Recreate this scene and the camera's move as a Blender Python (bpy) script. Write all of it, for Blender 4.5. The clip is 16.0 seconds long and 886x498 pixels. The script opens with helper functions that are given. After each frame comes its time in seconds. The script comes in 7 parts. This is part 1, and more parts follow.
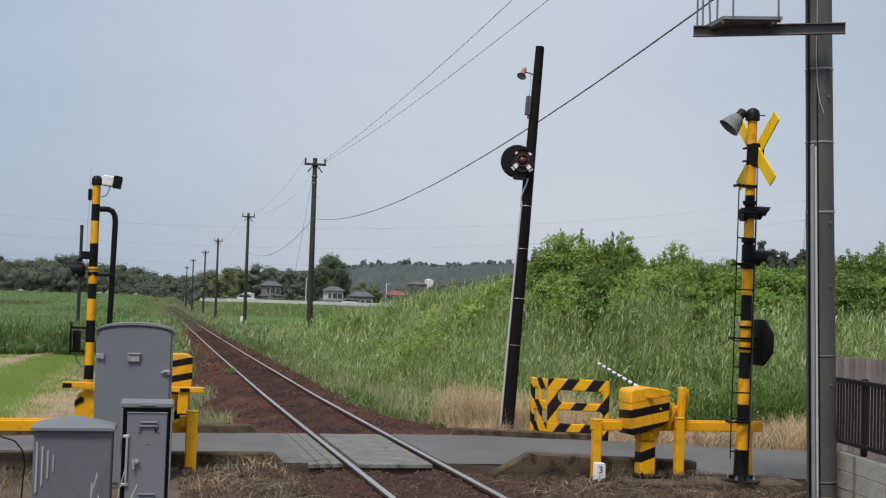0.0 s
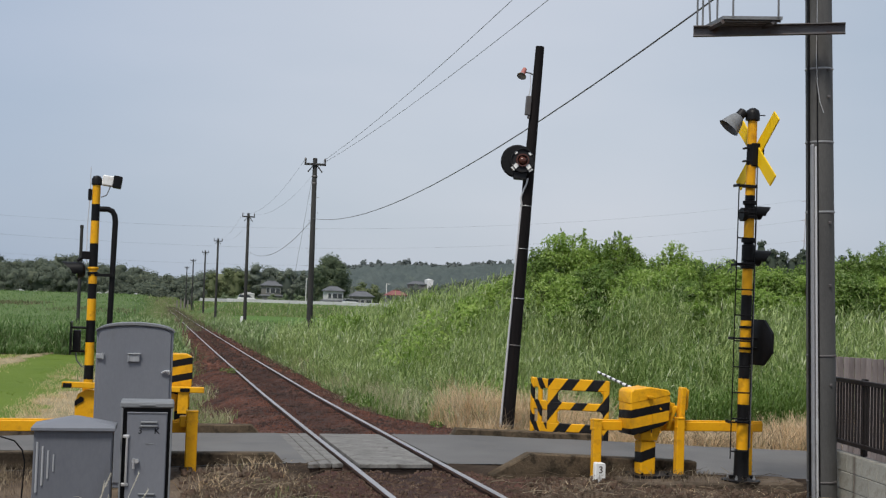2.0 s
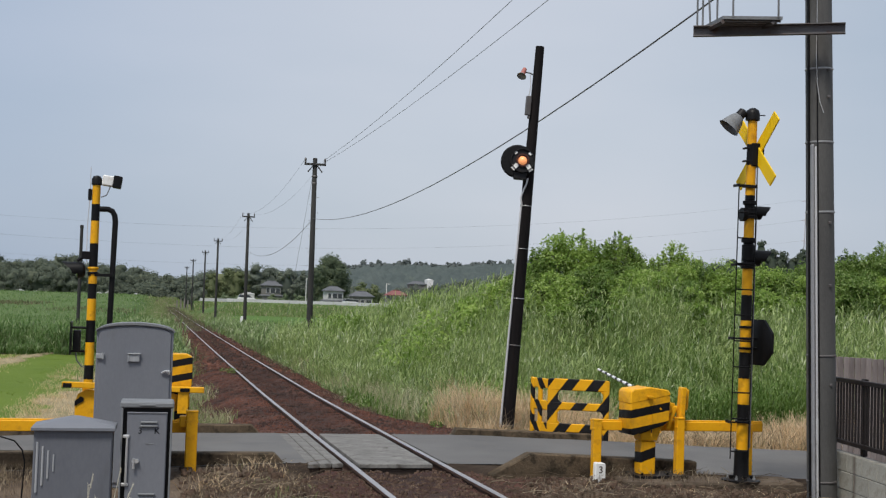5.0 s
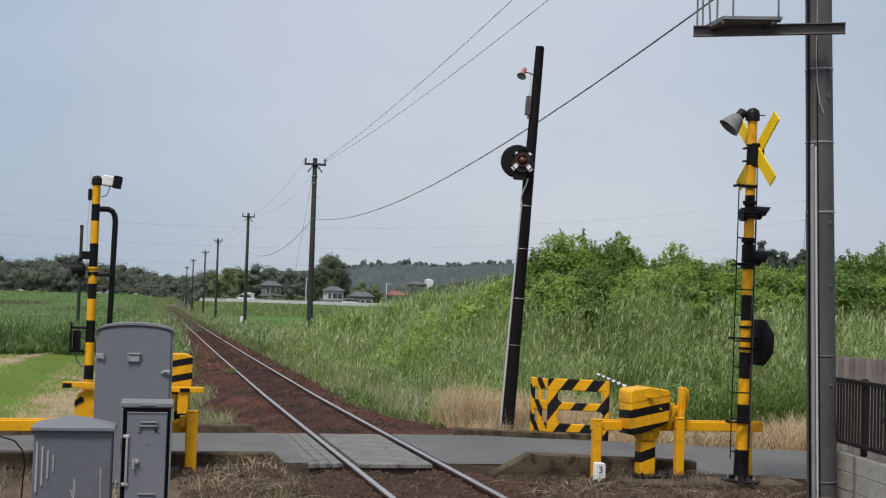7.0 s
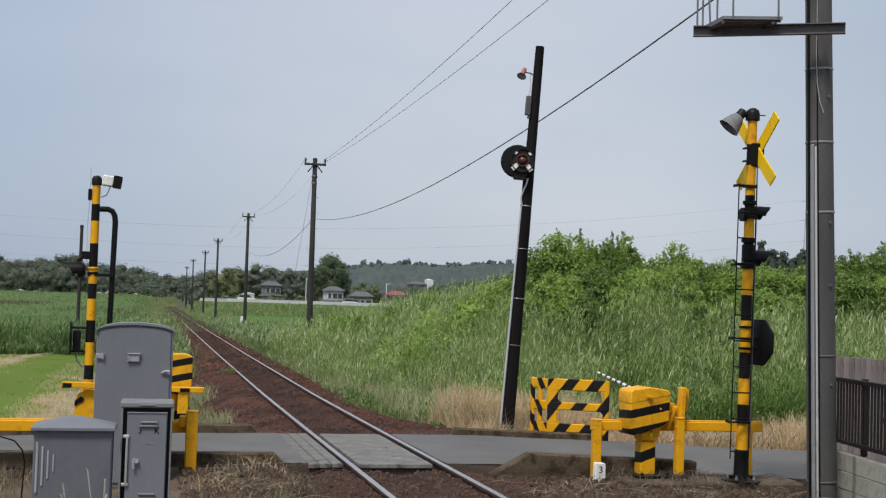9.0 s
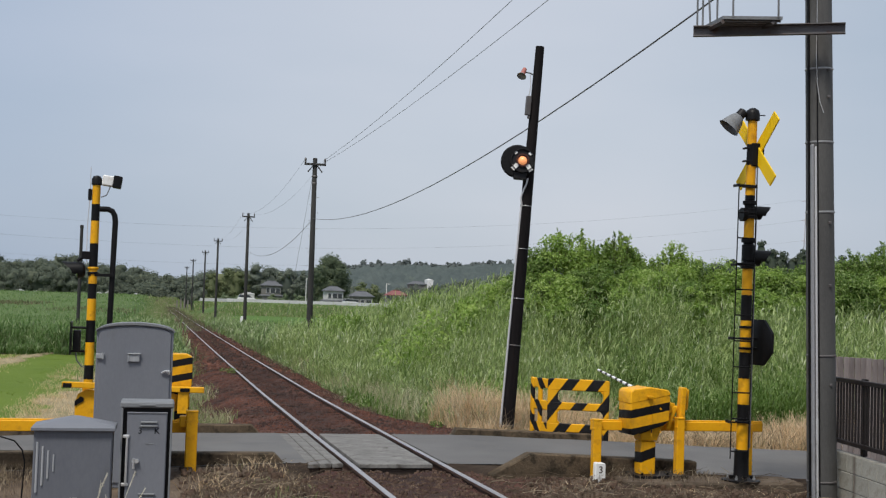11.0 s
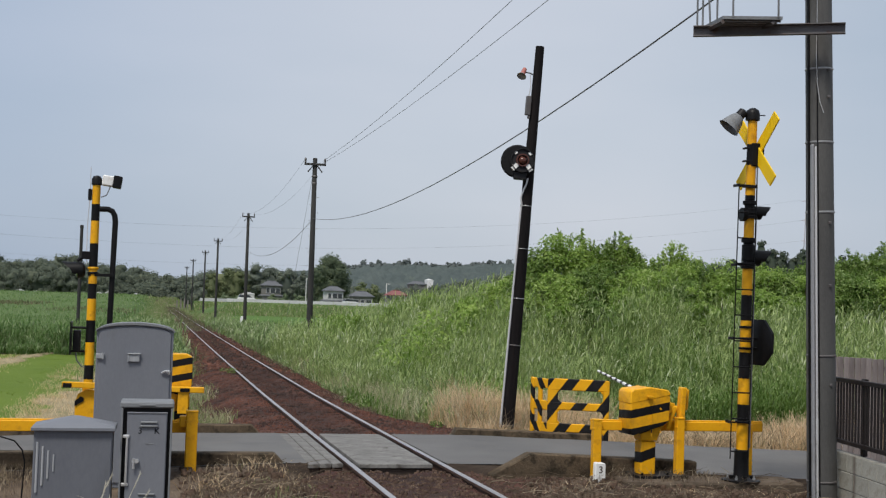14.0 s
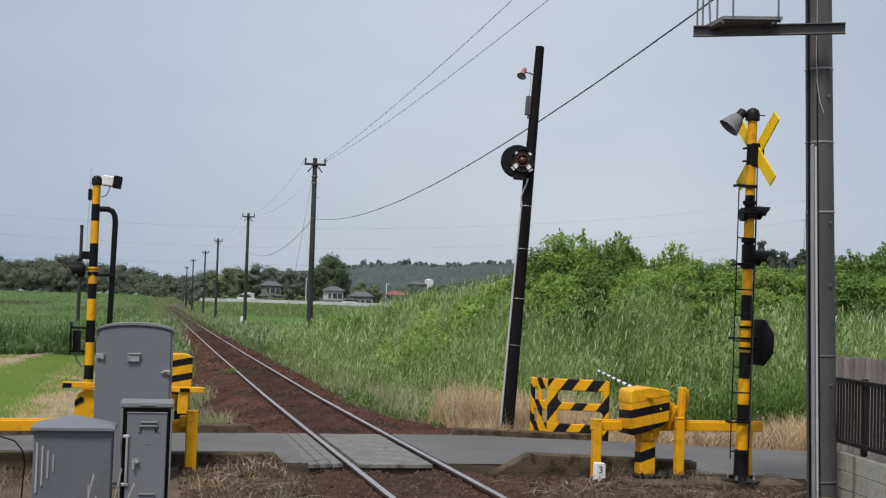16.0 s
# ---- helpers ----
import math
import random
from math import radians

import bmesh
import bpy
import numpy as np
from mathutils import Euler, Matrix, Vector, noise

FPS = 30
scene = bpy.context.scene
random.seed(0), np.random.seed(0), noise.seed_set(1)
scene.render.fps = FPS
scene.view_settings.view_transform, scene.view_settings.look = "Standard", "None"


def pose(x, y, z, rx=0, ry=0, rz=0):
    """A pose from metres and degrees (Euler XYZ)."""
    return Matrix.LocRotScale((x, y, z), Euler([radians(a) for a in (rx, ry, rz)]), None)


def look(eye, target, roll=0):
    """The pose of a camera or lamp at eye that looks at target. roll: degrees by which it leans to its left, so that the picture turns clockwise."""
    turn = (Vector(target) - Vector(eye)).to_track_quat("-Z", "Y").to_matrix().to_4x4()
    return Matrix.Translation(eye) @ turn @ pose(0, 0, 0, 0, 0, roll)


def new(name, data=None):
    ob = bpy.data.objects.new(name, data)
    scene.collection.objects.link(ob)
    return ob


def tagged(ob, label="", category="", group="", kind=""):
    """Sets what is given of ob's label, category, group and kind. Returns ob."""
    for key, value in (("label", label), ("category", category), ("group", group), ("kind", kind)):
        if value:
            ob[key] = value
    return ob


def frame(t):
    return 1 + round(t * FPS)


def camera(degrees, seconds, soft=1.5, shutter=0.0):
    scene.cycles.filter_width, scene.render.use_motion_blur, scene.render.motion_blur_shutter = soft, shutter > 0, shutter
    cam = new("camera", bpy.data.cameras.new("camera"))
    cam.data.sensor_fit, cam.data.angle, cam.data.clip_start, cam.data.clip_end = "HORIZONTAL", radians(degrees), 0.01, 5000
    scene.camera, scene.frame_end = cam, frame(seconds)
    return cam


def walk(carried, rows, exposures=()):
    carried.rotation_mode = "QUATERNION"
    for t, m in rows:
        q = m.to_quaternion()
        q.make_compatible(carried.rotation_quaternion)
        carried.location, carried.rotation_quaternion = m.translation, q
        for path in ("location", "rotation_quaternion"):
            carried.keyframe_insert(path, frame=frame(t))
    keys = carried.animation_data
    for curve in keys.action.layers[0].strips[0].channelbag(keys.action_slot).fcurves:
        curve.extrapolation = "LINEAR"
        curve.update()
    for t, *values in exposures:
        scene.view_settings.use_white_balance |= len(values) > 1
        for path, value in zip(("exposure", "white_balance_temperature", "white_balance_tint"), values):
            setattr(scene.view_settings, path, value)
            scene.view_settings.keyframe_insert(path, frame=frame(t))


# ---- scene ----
# ======== camera ========
EYE = Vector((-2.9, 0.0, 1.91))
YAW, TILT = radians(12.55), radians(2.47)
AIM = EYE + 10 * Vector((math.sin(YAW) * math.cos(TILT), math.cos(YAW) * math.cos(TILT), math.sin(TILT)))
cam = camera(38.42, 16.0, soft=1.25)
walk(cam, [(0.0, look(EYE, AIM, 1.8)), (16.0, look(EYE, AIM, 1.8))])

# ======== light ========
SUN_AZ, SUN_EL = radians(-140), radians(58)      # azimuth from +Y, towards +X
world = bpy.data.worlds.new("world")
scene.world = world
world.use_nodes = True
wn, wl = world.node_tree.nodes, world.node_tree.links
wn.clear()
w_out = wn.new("ShaderNodeOutputWorld")
w_bg = wn.new("ShaderNodeBackground")
w_sky = wn.new("ShaderNodeTexSky")
w_sky.sky_type = "NISHITA"
w_sky.sun_disc = False
w_sky.sun_elevation, w_sky.sun_rotation = SUN_EL, SUN_AZ
w_sky.air_density, w_sky.dust_density = 1.2, 2.5
w_gain = wn.new("ShaderNodeVectorMath")
w_gain.operation = "SCALE"
w_gain.inputs["Scale"].default_value = 0.11
wl.new(w_sky.outputs["Color"], w_gain.inputs[0])
# thin high overcast over the clear sky
w_co = wn.new("ShaderNodeTexCoord")
w_map = wn.new("ShaderNodeMapping")
w_map.inputs["Scale"].default_value = (1.0, 1.0, 3.5)
w_no = wn.new("ShaderNodeTexNoise")
w_no.inputs["Scale"].default_value = 2.2
w_no.inputs["Detail"].default_value = 5
w_no.inputs["Roughness"].default_value = 0.45
wl.new(w_co.outputs["Generated"], w_map.inputs["Vector"])
wl.new(w_map.outputs["Vector"], w_no.inputs["Vector"])
w_ramp = wn.new("ShaderNodeValToRGB")
w_ramp.color_ramp.elements[0].position, w_ramp.color_ramp.elements[1].position = 0.30, 0.72
w_ramp.color_ramp.elements[0].color = (0.520, 0.585, 0.680, 1)
w_ramp.color_ramp.elements[1].color = (0.640, 0.675, 0.760, 1)
wl.new(w_no.outputs["Fac"], w_ramp.inputs["Fac"])
w_mix = wn.new("ShaderNodeMix")
w_mix.data_type = "RGBA"
w_sep = wn.new("ShaderNodeSeparateXYZ")
wl.new(w_co.outputs["Generated"], w_sep.inputs[0])
w_side = wn.new("ShaderNodeMapRange")
for key, q in (("From Min", -0.4), ("From Max", 0.8), ("To Min", 0.0), ("To Max", 1.0)):
    w_side.inputs[key].default_value = q
wl.new(w_sep.outputs["X"], w_side.inputs["Value"])
w_tint = wn.new("ShaderNodeValToRGB")
w_tint.color_ramp.interpolation = "EASE"
w_tint.color_ramp.elements[0].position, w_tint.color_ramp.elements[1].position = 0.16, 0.50
w_tint.color_ramp.elements[0].color = (0.72, 0.80, 0.90, 1)
w_tint.color_ramp.elements[1].color = (1.0, 1.0, 1.0, 1)
for at, col in ((0.62, (1.0, 1.0, 1.0, 1)), (0.80, (0.84, 0.88, 0.92, 1))):
    w_tint.color_ramp.elements.new(at).color = col
wl.new(w_side.outputs["Result"], w_tint.inputs["Fac"])
w_mul = wn.new("ShaderNodeMix")
w_mul.data_type, w_mul.blend_type = "RGBA", "MULTIPLY"
w_mul.inputs["Factor"].default_value = 1.0
wl.new(w_ramp.outputs["Color"], w_mul.inputs["A"])
wl.new(w_tint.outputs["Color"], w_mul.inputs["B"])
w_mix.inputs["Factor"].default_value = 0.86
wl.new(w_gain.outputs["Vector"], w_mix.inputs["A"])
wl.new(w_mul.outputs["Result"], w_mix.inputs["B"])
wl.new(w_mix.outputs["Result"], w_bg.inputs["Color"])
wl.new(w_bg.outputs["Background"], w_out.inputs["Surface"])
sun = new("sun", bpy.data.lights.new("sun", "SUN"))
sun.data.energy, sun.data.angle, sun.data.color = 3.4, radians(14), (1.0, 0.95, 0.87)
sun_dir = Vector((math.sin(SUN_AZ) * math.cos(SUN_EL), math.cos(SUN_AZ) * math.cos(SUN_EL), math.sin(SUN_EL)))
sun.matrix_world = look(sun_dir * 50, (0, 0, 0))
scene.view_settings.exposure = 0.0

# ======== materials ========
def nodes_of(name):
    m = bpy.data.materials.new(name)
    m.use_nodes = True
    n, l = m.node_tree.nodes, m.node_tree.links
    n.clear()
    out = n.new("ShaderNodeOutputMaterial")
    p = n.new("ShaderNodeBsdfPrincipled")
    l.new(p.outputs["BSDF"], out.inputs["Surface"])
    co = n.new("ShaderNodeTexCoord").outputs["Object"]
    return m, n, l, p, out, co


def noise_at(n, l, co, scale, detail=4, rough=0.55, stretch=None):
    if stretch:
        mp = n.new("ShaderNodeMapping")
        mp.inputs["Scale"].default_value = stretch
        l.new(co, mp.inputs["Vector"])
        co = mp.outputs["Vector"]
    t = n.new("ShaderNodeTexNoise")
    t.inputs["Scale"].default_value, t.inputs["Detail"].default_value, t.inputs["Roughness"].default_value = scale, detail, rough
    l.new(co, t.inputs["Vector"])
    return t.outputs["Fac"]


def blend(n, l, fac, a, b):
    x = n.new("ShaderNodeMix")
    x.data_type = "RGBA"
    for key, v in (("Factor", fac), ("A", a), ("B", b)):
        if isinstance(v, (int, float)):
            x.inputs[key].default_value = v
        elif isinstance(v, tuple):
            x.inputs[key].default_value = (*v, 1) if len(v) == 3 else v
        else:
            l.new(v, x.inputs[key])
    return x.outputs["Result"]


def span(n, l, v, lo, hi, a=0.0, b=1.0):
    r = n.new("ShaderNodeMapRange")
    for key, q in (("From Min", lo), ("From Max", hi), ("To Min", a), ("To Max", b)):
        r.inputs[key].default_value = q
    l.new(v, r.inputs["Value"])
    return r.outputs["Result"]


def calc(n, l, op, a, b=0.0):
    m = n.new("ShaderNodeMath")
    m.operation = op
    for i, v in enumerate((a, b)):
        if isinstance(v, (int, float)):
            m.inputs[i].default_value = v
        else:
            l.new(v, m.inputs[i])
    return m.outputs[0]


def relief(n, l, p, height, strength, dist=0.02):
    b = n.new("ShaderNodeBump")
    b.inputs["Strength"].default_value, b.inputs["Distance"].default_value = strength, dist
    l.new(height, b.inputs["Height"])
    l.new(b.outputs["Normal"], p.inputs["Normal"])


def surface(name, c1, c2, big=1.5, fine=40.0, rough=0.6, metal=0.0, bump=0.15, stain=None, stain_at=(0.56, 0.72), stretch=None, spec=0.4, piece=0.0, dist=0.02, island=0.0, oil=0.0):
    """Two colours mixed by coarse and fine noise, an optional stain with its own shape, fine relief."""
    m, n, l, p, out, co = nodes_of(name)
    a = noise_at(n, l, co, big, 5, 0.6, stretch)
    f = noise_at(n, l, co, fine, 4, 0.6, stretch)
    fac = span(n, l, calc(n, l, "ADD", calc(n, l, "MULTIPLY", a, 0.6), calc(n, l, "MULTIPLY", f, 0.4)), 0.36, 0.64)
    if piece:
        info = n.new("ShaderNodeObjectInfo").outputs["Random"]
        fac = calc(n, l, "ADD", fac, calc(n, l, "MULTIPLY", calc(n, l, "SUBTRACT", info, 0.5), piece))
    if island:
        isl = n.new("ShaderNodeNewGeometry").outputs["Random Per Island"]
        fac = calc(n, l, "ADD", calc(n, l, "MULTIPLY", fac, 1 - island), calc(n, l, "MULTIPLY", isl, island))
    col = blend(n, l, fac, c1, c2)
    if stain:
        s = span(n, l, noise_at(n, l, co, big * 2.3, 6, 0.65, stretch), *stain_at)
        col = blend(n, l, s, col, stain)
    if oil:
        sep = n.new("ShaderNodeSeparateXYZ")
        l.new(co, sep.inputs[0])
        wander = calc(n, l, "MULTIPLY", calc(n, l, "SUBTRACT", a, 0.5), 0.9)
        off = calc(n, l, "ABSOLUTE", calc(n, l, "ADD", sep.outputs["X"], wander))
        col = blend(n, l, span(n, l, off, 0.18, 0.62, oil, 0.0), col, (0.026, 0.020, 0.018))
    l.new(col, p.inputs["Base Color"])
    l.new(span(n, l, f, 0.3, 0.7, max(rough - 0.1, 0.02), min(rough + 0.1, 1)), p.inputs["Roughness"])
    p.inputs["Metallic"].default_value = metal
    p.inputs["Specular IOR Level"].default_value = spec
    if bump:
        relief(n, l, p, f, bump, dist)
    return m


def stripes(name, ca, cb, way, period, shift=0.0, share=0.5, rough=0.45):
    """Painted warning stripes along the direction `way` in the part's own space."""
    m, n, l, p, out, co = nodes_of(name)
    d = n.new("ShaderNodeVectorMath")
    d.operation = "DOT_PRODUCT"
    l.new(co, d.inputs[0])
    d.inputs[1].default_value = way
    wob = calc(n, l, "MULTIPLY", noise_at(n, l, co, 9), 0.01)
    t = calc(n, l, "FRACT", calc(n, l, "DIVIDE", calc(n, l, "ADD", calc(n, l, "ADD", d.outputs["Value"], wob), shift + 50 * period), period))
    edge = span(n, l, t, share - 0.012, share + 0.012)
    grime = span(n, l, noise_at(n, l, co, 5, 6, 0.7), 0.45, 0.75, 0.0, 0.45)
    col = blend(n, l, edge, ca, cb)
    col = blend(n, l, grime, col, blend(n, l, edge, tuple(0.55 * q for q in ca), (0.035, 0.032, 0.03)))
    l.new(col, p.inputs["Base Color"])
    l.new(span(n, l, noise_at(n, l, co, 30), 0.3, 0.7, rough - 0.1, rough + 0.15), p.inputs["Roughness"])
    p.inputs["Specular IOR Level"].default_value = 0.25
    relief(n, l, p, noise_at(n, l, co, 60), 0.08, 0.01)
    return m


def leafy(name, c1, c2, c3, rough=0.5, through_light=0.35, c1_share=0.75, tuft=4.0):
    """Foliage: every leaf or blade takes its own tint, some light passes through."""
    m, n, l, p, out, co = nodes_of(name)
    r = n.new("ShaderNodeNewGeometry").outputs["Random Per Island"]
    patch = noise_at(n, l, co, 0.75, 5)
    patch = calc(n, l, "ADD", calc(n, l, "MULTIPLY", patch, 0.6), calc(n, l, "MULTIPLY", noise_at(n, l, co, tuft, 3), 0.4))
    col = blend(n, l, span(n, l, calc(n, l, "ADD", calc(n, l, "MULTIPLY", r, 0.45), calc(n, l, "MULTIPLY", patch, 1.6)), 0.76, 1.28), c1, c2)
    col = blend(n, l, span(n, l, r, c1_share, c1_share + 0.02), col, c3)
    l.new(col, p.inputs["Base Color"])
    p.inputs["Roughness"].default_value = rough
    p.inputs["Specular IOR Level"].default_value = 0.35
    tr = n.new("ShaderNodeBsdfTranslucent")
    l.new(col, tr.inputs["Color"])
    mx = n.new("ShaderNodeMixShader")
    mx.inputs["Fac"].default_value = through_light
    l.new(p.outputs["BSDF"], mx.inputs[1])
    l.new(tr.outputs["BSDF"], mx.inputs[2])
    l.new(mx.outputs["Shader"], out.inputs["Surface"])
    return m


YEL, BLK = (0.72, 0.350, 0.006), (0.006, 0.0055, 0.006)
M = dict(
    soil=surface("soil", (0.064, 0.046, 0.034), (0.165, 0.122, 0.086), 1.2, 25, 0.95, bump=0.7, stain=(0.055, 0.058, 0.026), stain_at=(0.60, 0.76), dist=0.05, spec=0.2),
    ballast=surface("ballast", (0.034, 0.018, 0.015), (0.132, 0.061, 0.045), 0.8, 30, 0.95, bump=1.0, stain=(0.07, 0.052, 0.036), dist=0.05, spec=0.2, oil=0.5),
    stone=surface("stone", (0.028, 0.015, 0.013), (0.178, 0.077, 0.053), 0.8, 30, 0.92, bump=0.3, island=0.4, stain=(0.036, 0.025, 0.021), stain_at=(0.48, 0.60), spec=0.2, oil=0.5),
    dirt_stone=surface("dirt_stone", (0.034, 0.022, 0.017), (0.124, 0.083, 0.060), 3.0, 30, 0.95, bump=0.3, island=0.6, spec=0.15),
    plinth=surface("plinth", (0.066, 0.050, 0.037), (0.145, 0.113, 0.084), 2.5, 30, 0.95, bump=0.5, stain=(0.045, 0.036, 0.026), stain_at=(0.52, 0.68), dist=0.015, spec=0.15),
    dead_weed=leafy("dead_weed", (0.085, 0.062, 0.043), (0.185, 0.140, 0.098), (0.36, 0.30, 0.21), 0.8, 0.3, 0.82),
    asphalt=surface("asphalt", (0.104, 0.102, 0.101), (0.146, 0.143, 0.140), 0.8, 90, 0.88, bump=0.3, stain=(0.142, 0.134, 0.121), stain_at=(0.58, 0.78), dist=0.006, spec=0.2),
    slab=surface("slab", (0.105, 0.101, 0.096), (0.225, 0.219, 0.208), 3.0, 45, 0.9, bump=0.5, stain=(0.078, 0.070, 0.063), stain_at=(0.55, 0.68), piece=0.25, dist=0.01, spec=0.2),
    kerb=surface("kerb", (0.055, 0.041, 0.028), (0.135, 0.100, 0.066), 2.5, 30, 0.95, bump=0.6, stain=(0.022, 0.019, 0.013), stain_at=(0.50, 0.66), dist=0.02, spec=0.15),
    rail_rust=surface("rail_rust", (0.045, 0.024, 0.017), (0.11, 0.06, 0.042), 4, 60, 0.85, 0.2, 0.2),
    rail_top=surface("rail_top", (0.44, 0.405, 0.385), (0.62, 0.58, 0.56), 2, 50, 0.36, 0.9, 0.03, stretch=(1, 0.1, 1)),
    sleeper=surface("sleeper", (0.030, 0.021, 0.016), (0.085, 0.062, 0.047), 3, 25, 0.9, bump=0.5, stretch=(0.3, 2, 2)),
    yellow=surface("yellow", (0.69, 0.325, 0.006), (0.76, 0.385, 0.010), 3, 30, 0.45, bump=0.06, stain=(0.40, 0.18, 0.016), stain_at=(0.52, 0.76), spec=0.25),
    yellow_sign=surface("yellow_sign", (0.80, 0.50, 0.008), (0.84, 0.55, 0.012), 3, 30, 0.5, bump=0.04, spec=0.25),
    grey_steel=surface("grey_steel", (0.13, 0.135, 0.14), (0.20, 0.205, 0.21), 4, 60, 0.55, 0.3, 0.06, stain=(0.10, 0.08, 0.07), stain_at=(0.60, 0.8)),
    black=surface("black", (0.004, 0.004, 0.0045), (0.010, 0.0095, 0.010), 4, 40, 0.45, bump=0.05, spec=0.16),
    dark_metal=surface("dark_metal", (0.010, 0.010, 0.011), (0.024, 0.023, 0.024), 5, 50, 0.5, 0.15, 0.08, spec=0.18),
    grey_paint=surface("grey_paint", (0.145, 0.153, 0.175), (0.178, 0.187, 0.208), 1.3, 50, 0.5, bump=0.04, stain=(0.115, 0.117, 0.124), stain_at=(0.58, 0.8), stretch=(1, 1, 0.35)),
    grey_lid=surface("grey_lid", (0.155, 0.163, 0.172), (0.205, 0.213, 0.222), 2, 60, 0.6, bump=0.06, stain=(0.10, 0.098, 0.09), stain_at=(0.55, 0.8), spec=0.25),
    chrome=surface("chrome", (0.55, 0.55, 0.55), (0.68, 0.68, 0.68), 5, 60, 0.35, 0.7, 0.03),
    concrete_pole=surface("concrete_pole", (0.060, 0.059, 0.057), (0.104, 0.102, 0.098), 0.8, 45, 0.62, bump=0.2, stain=(0.038, 0.037, 0.035), stain_at=(0.54, 0.80), stretch=(2, 2, 0.5), dist=0.005, spec=0.3),
    far_pole=surface("far_pole", (0.026, 0.026, 0.026), (0.058, 0.056, 0.054), 1.0, 20, 0.85, bump=0.2, stretch=(2, 2, 0.3), spec=0.2),
    tar_wood=surface("tar_wood", (0.005, 0.0045, 0.005), (0.015, 0.012, 0.012), 2, 30, 0.7, bump=0.3, stretch=(3, 3, 0.2), spec=0.10),
    conduit=surface("conduit", (0.50, 0.50, 0.51), (0.62, 0.62, 0.62), 2, 40, 0.4, 0.3, 0.04, stretch=(1, 1, 0.3)),
    conduit_dark=surface("conduit_dark", (0.23, 0.232, 0.245), (0.33, 0.332, 0.345), 2, 40, 0.5, 0.3, 0.05),
    galv=surface("galv", (0.24, 0.245, 0.25), (0.36, 0.365, 0.37), 4, 60, 0.5, 0.6, 0.06, stain=(0.20, 0.14, 0.10), stain_at=(0.62, 0.8)),
    steel_dark=surface("steel_dark", (0.085, 0.08, 0.08), (0.15, 0.14, 0.14), 3, 40, 0.6, 0.4, 0.1, stain=(0.10, 0.06, 0.045)),
    white=surface("white", (0.66, 0.66, 0.64), (0.78, 0.78, 0.76), 5, 60, 0.55, bump=0.06, stain=(0.42, 0.40, 0.36), stain_at=(0.6, 0.8)),
    red=surface("red", (0.30, 0.095, 0.080), (0.40, 0.15, 0.125), 8, 60, 0.6, bump=0.05),
    wire=surface("wire", (0.10, 0.10, 0.106), (0.15, 0.15, 0.156), 5, 30, 0.6, bump=0.0),
    block=surface("block", (0.27, 0.262, 0.225), (0.41, 0.395, 0.34), 2.2, 50, 0.92, bump=0.4, stain=(0.19, 0.17, 0.13), stain_at=(0.54, 0.72), piece=0.4, dist=0.01),
    mortar=surface("mortar", (0.19, 0.18, 0.155), (0.27, 0.26, 0.23), 5, 60, 0.95, bump=0.3),
    fence_brown=surface("fence_brown", (0.014, 0.011, 0.011), (0.028, 0.023, 0.022), 2, 40, 0.6, 0.1, 0.06, spec=0.2),
    fence_panel=surface("fence_panel", (0.135, 0.110, 0.102), (0.275, 0.232, 0.217), 2, 30, 0.7, bump=0.15, piece=0.7, stretch=(1, 1, 0.2)),
    roof_grey=surface("roof_grey", (0.085, 0.09, 0.10), (0.14, 0.145, 0.155), 0.6, 6, 0.85, bump=0.2, spec=0.15),
    roof_red=surface("roof_red", (0.190, 0.078, 0.078), (0.260, 0.118, 0.115), 0.6, 6, 0.9, bump=0.2, spec=0.1),
    plaster=surface("plaster", (0.44, 0.437, 0.43), (0.58, 0.576, 0.565), 0.5, 5, 0.85, bump=0.1),
    plaster_tan=surface("plaster_tan", (0.16, 0.152, 0.138), (0.22, 0.21, 0.19), 0.5, 5, 0.85, bump=0.1),
    wall_white=surface("wall_white", (0.62, 0.62, 0.61), (0.74, 0.74, 0.73), 0.5, 5, 0.8, bump=0.1),
    window=surface("window", (0.03, 0.035, 0.04), (0.06, 0.065, 0.07), 1, 5, 0.12, bump=0.0),
    guardrail=surface("guardrail", (0.40, 0.405, 0.41), (0.52, 0.525, 0.53), 0.2, 3, 0.6, bump=0.0),
    bark=surface("bark", (0.06, 0.045, 0.032), (0.13, 0.10, 0.07), 4, 30, 0.9, bump=0.4),
    lawn=surface("lawn", (0.082, 0.132, 0.014), (0.122, 0.176, 0.024), 0.35, 12, 0.9, bump=0.7, stain=(0.17, 0.175, 0.055), stain_at=(0.62, 0.80), dist=0.05, spec=0.2),
    paddy=surface("paddy", (0.066, 0.130, 0.026), (0.098, 0.168, 0.038), 0.06, 2.5, 0.9, bump=0.6, dist=0.1, spec=0.15),
    canopy=surface("canopy", (0.066, 0.112, 0.034), (0.112, 0.165, 0.055), 0.16, 1.8, 0.9, bump=1.0, stain=(0.125, 0.150, 0.070), dist=0.3, spec=0.15),
    # pale blue-grey: the distance haze over the hill is put into its colour
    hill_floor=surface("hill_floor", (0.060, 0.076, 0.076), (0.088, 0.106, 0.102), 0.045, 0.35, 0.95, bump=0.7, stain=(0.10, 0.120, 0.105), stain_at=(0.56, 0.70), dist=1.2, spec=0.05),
    straw_bed=surface("straw_bed", (0.20, 0.162, 0.095), (0.37, 0.305, 0.19), 0.9, 14, 0.95, bump=0.8, stain=(0.08, 0.11, 0.03), stain_at=(0.52, 0.7), dist=0.06, spec=0.15),
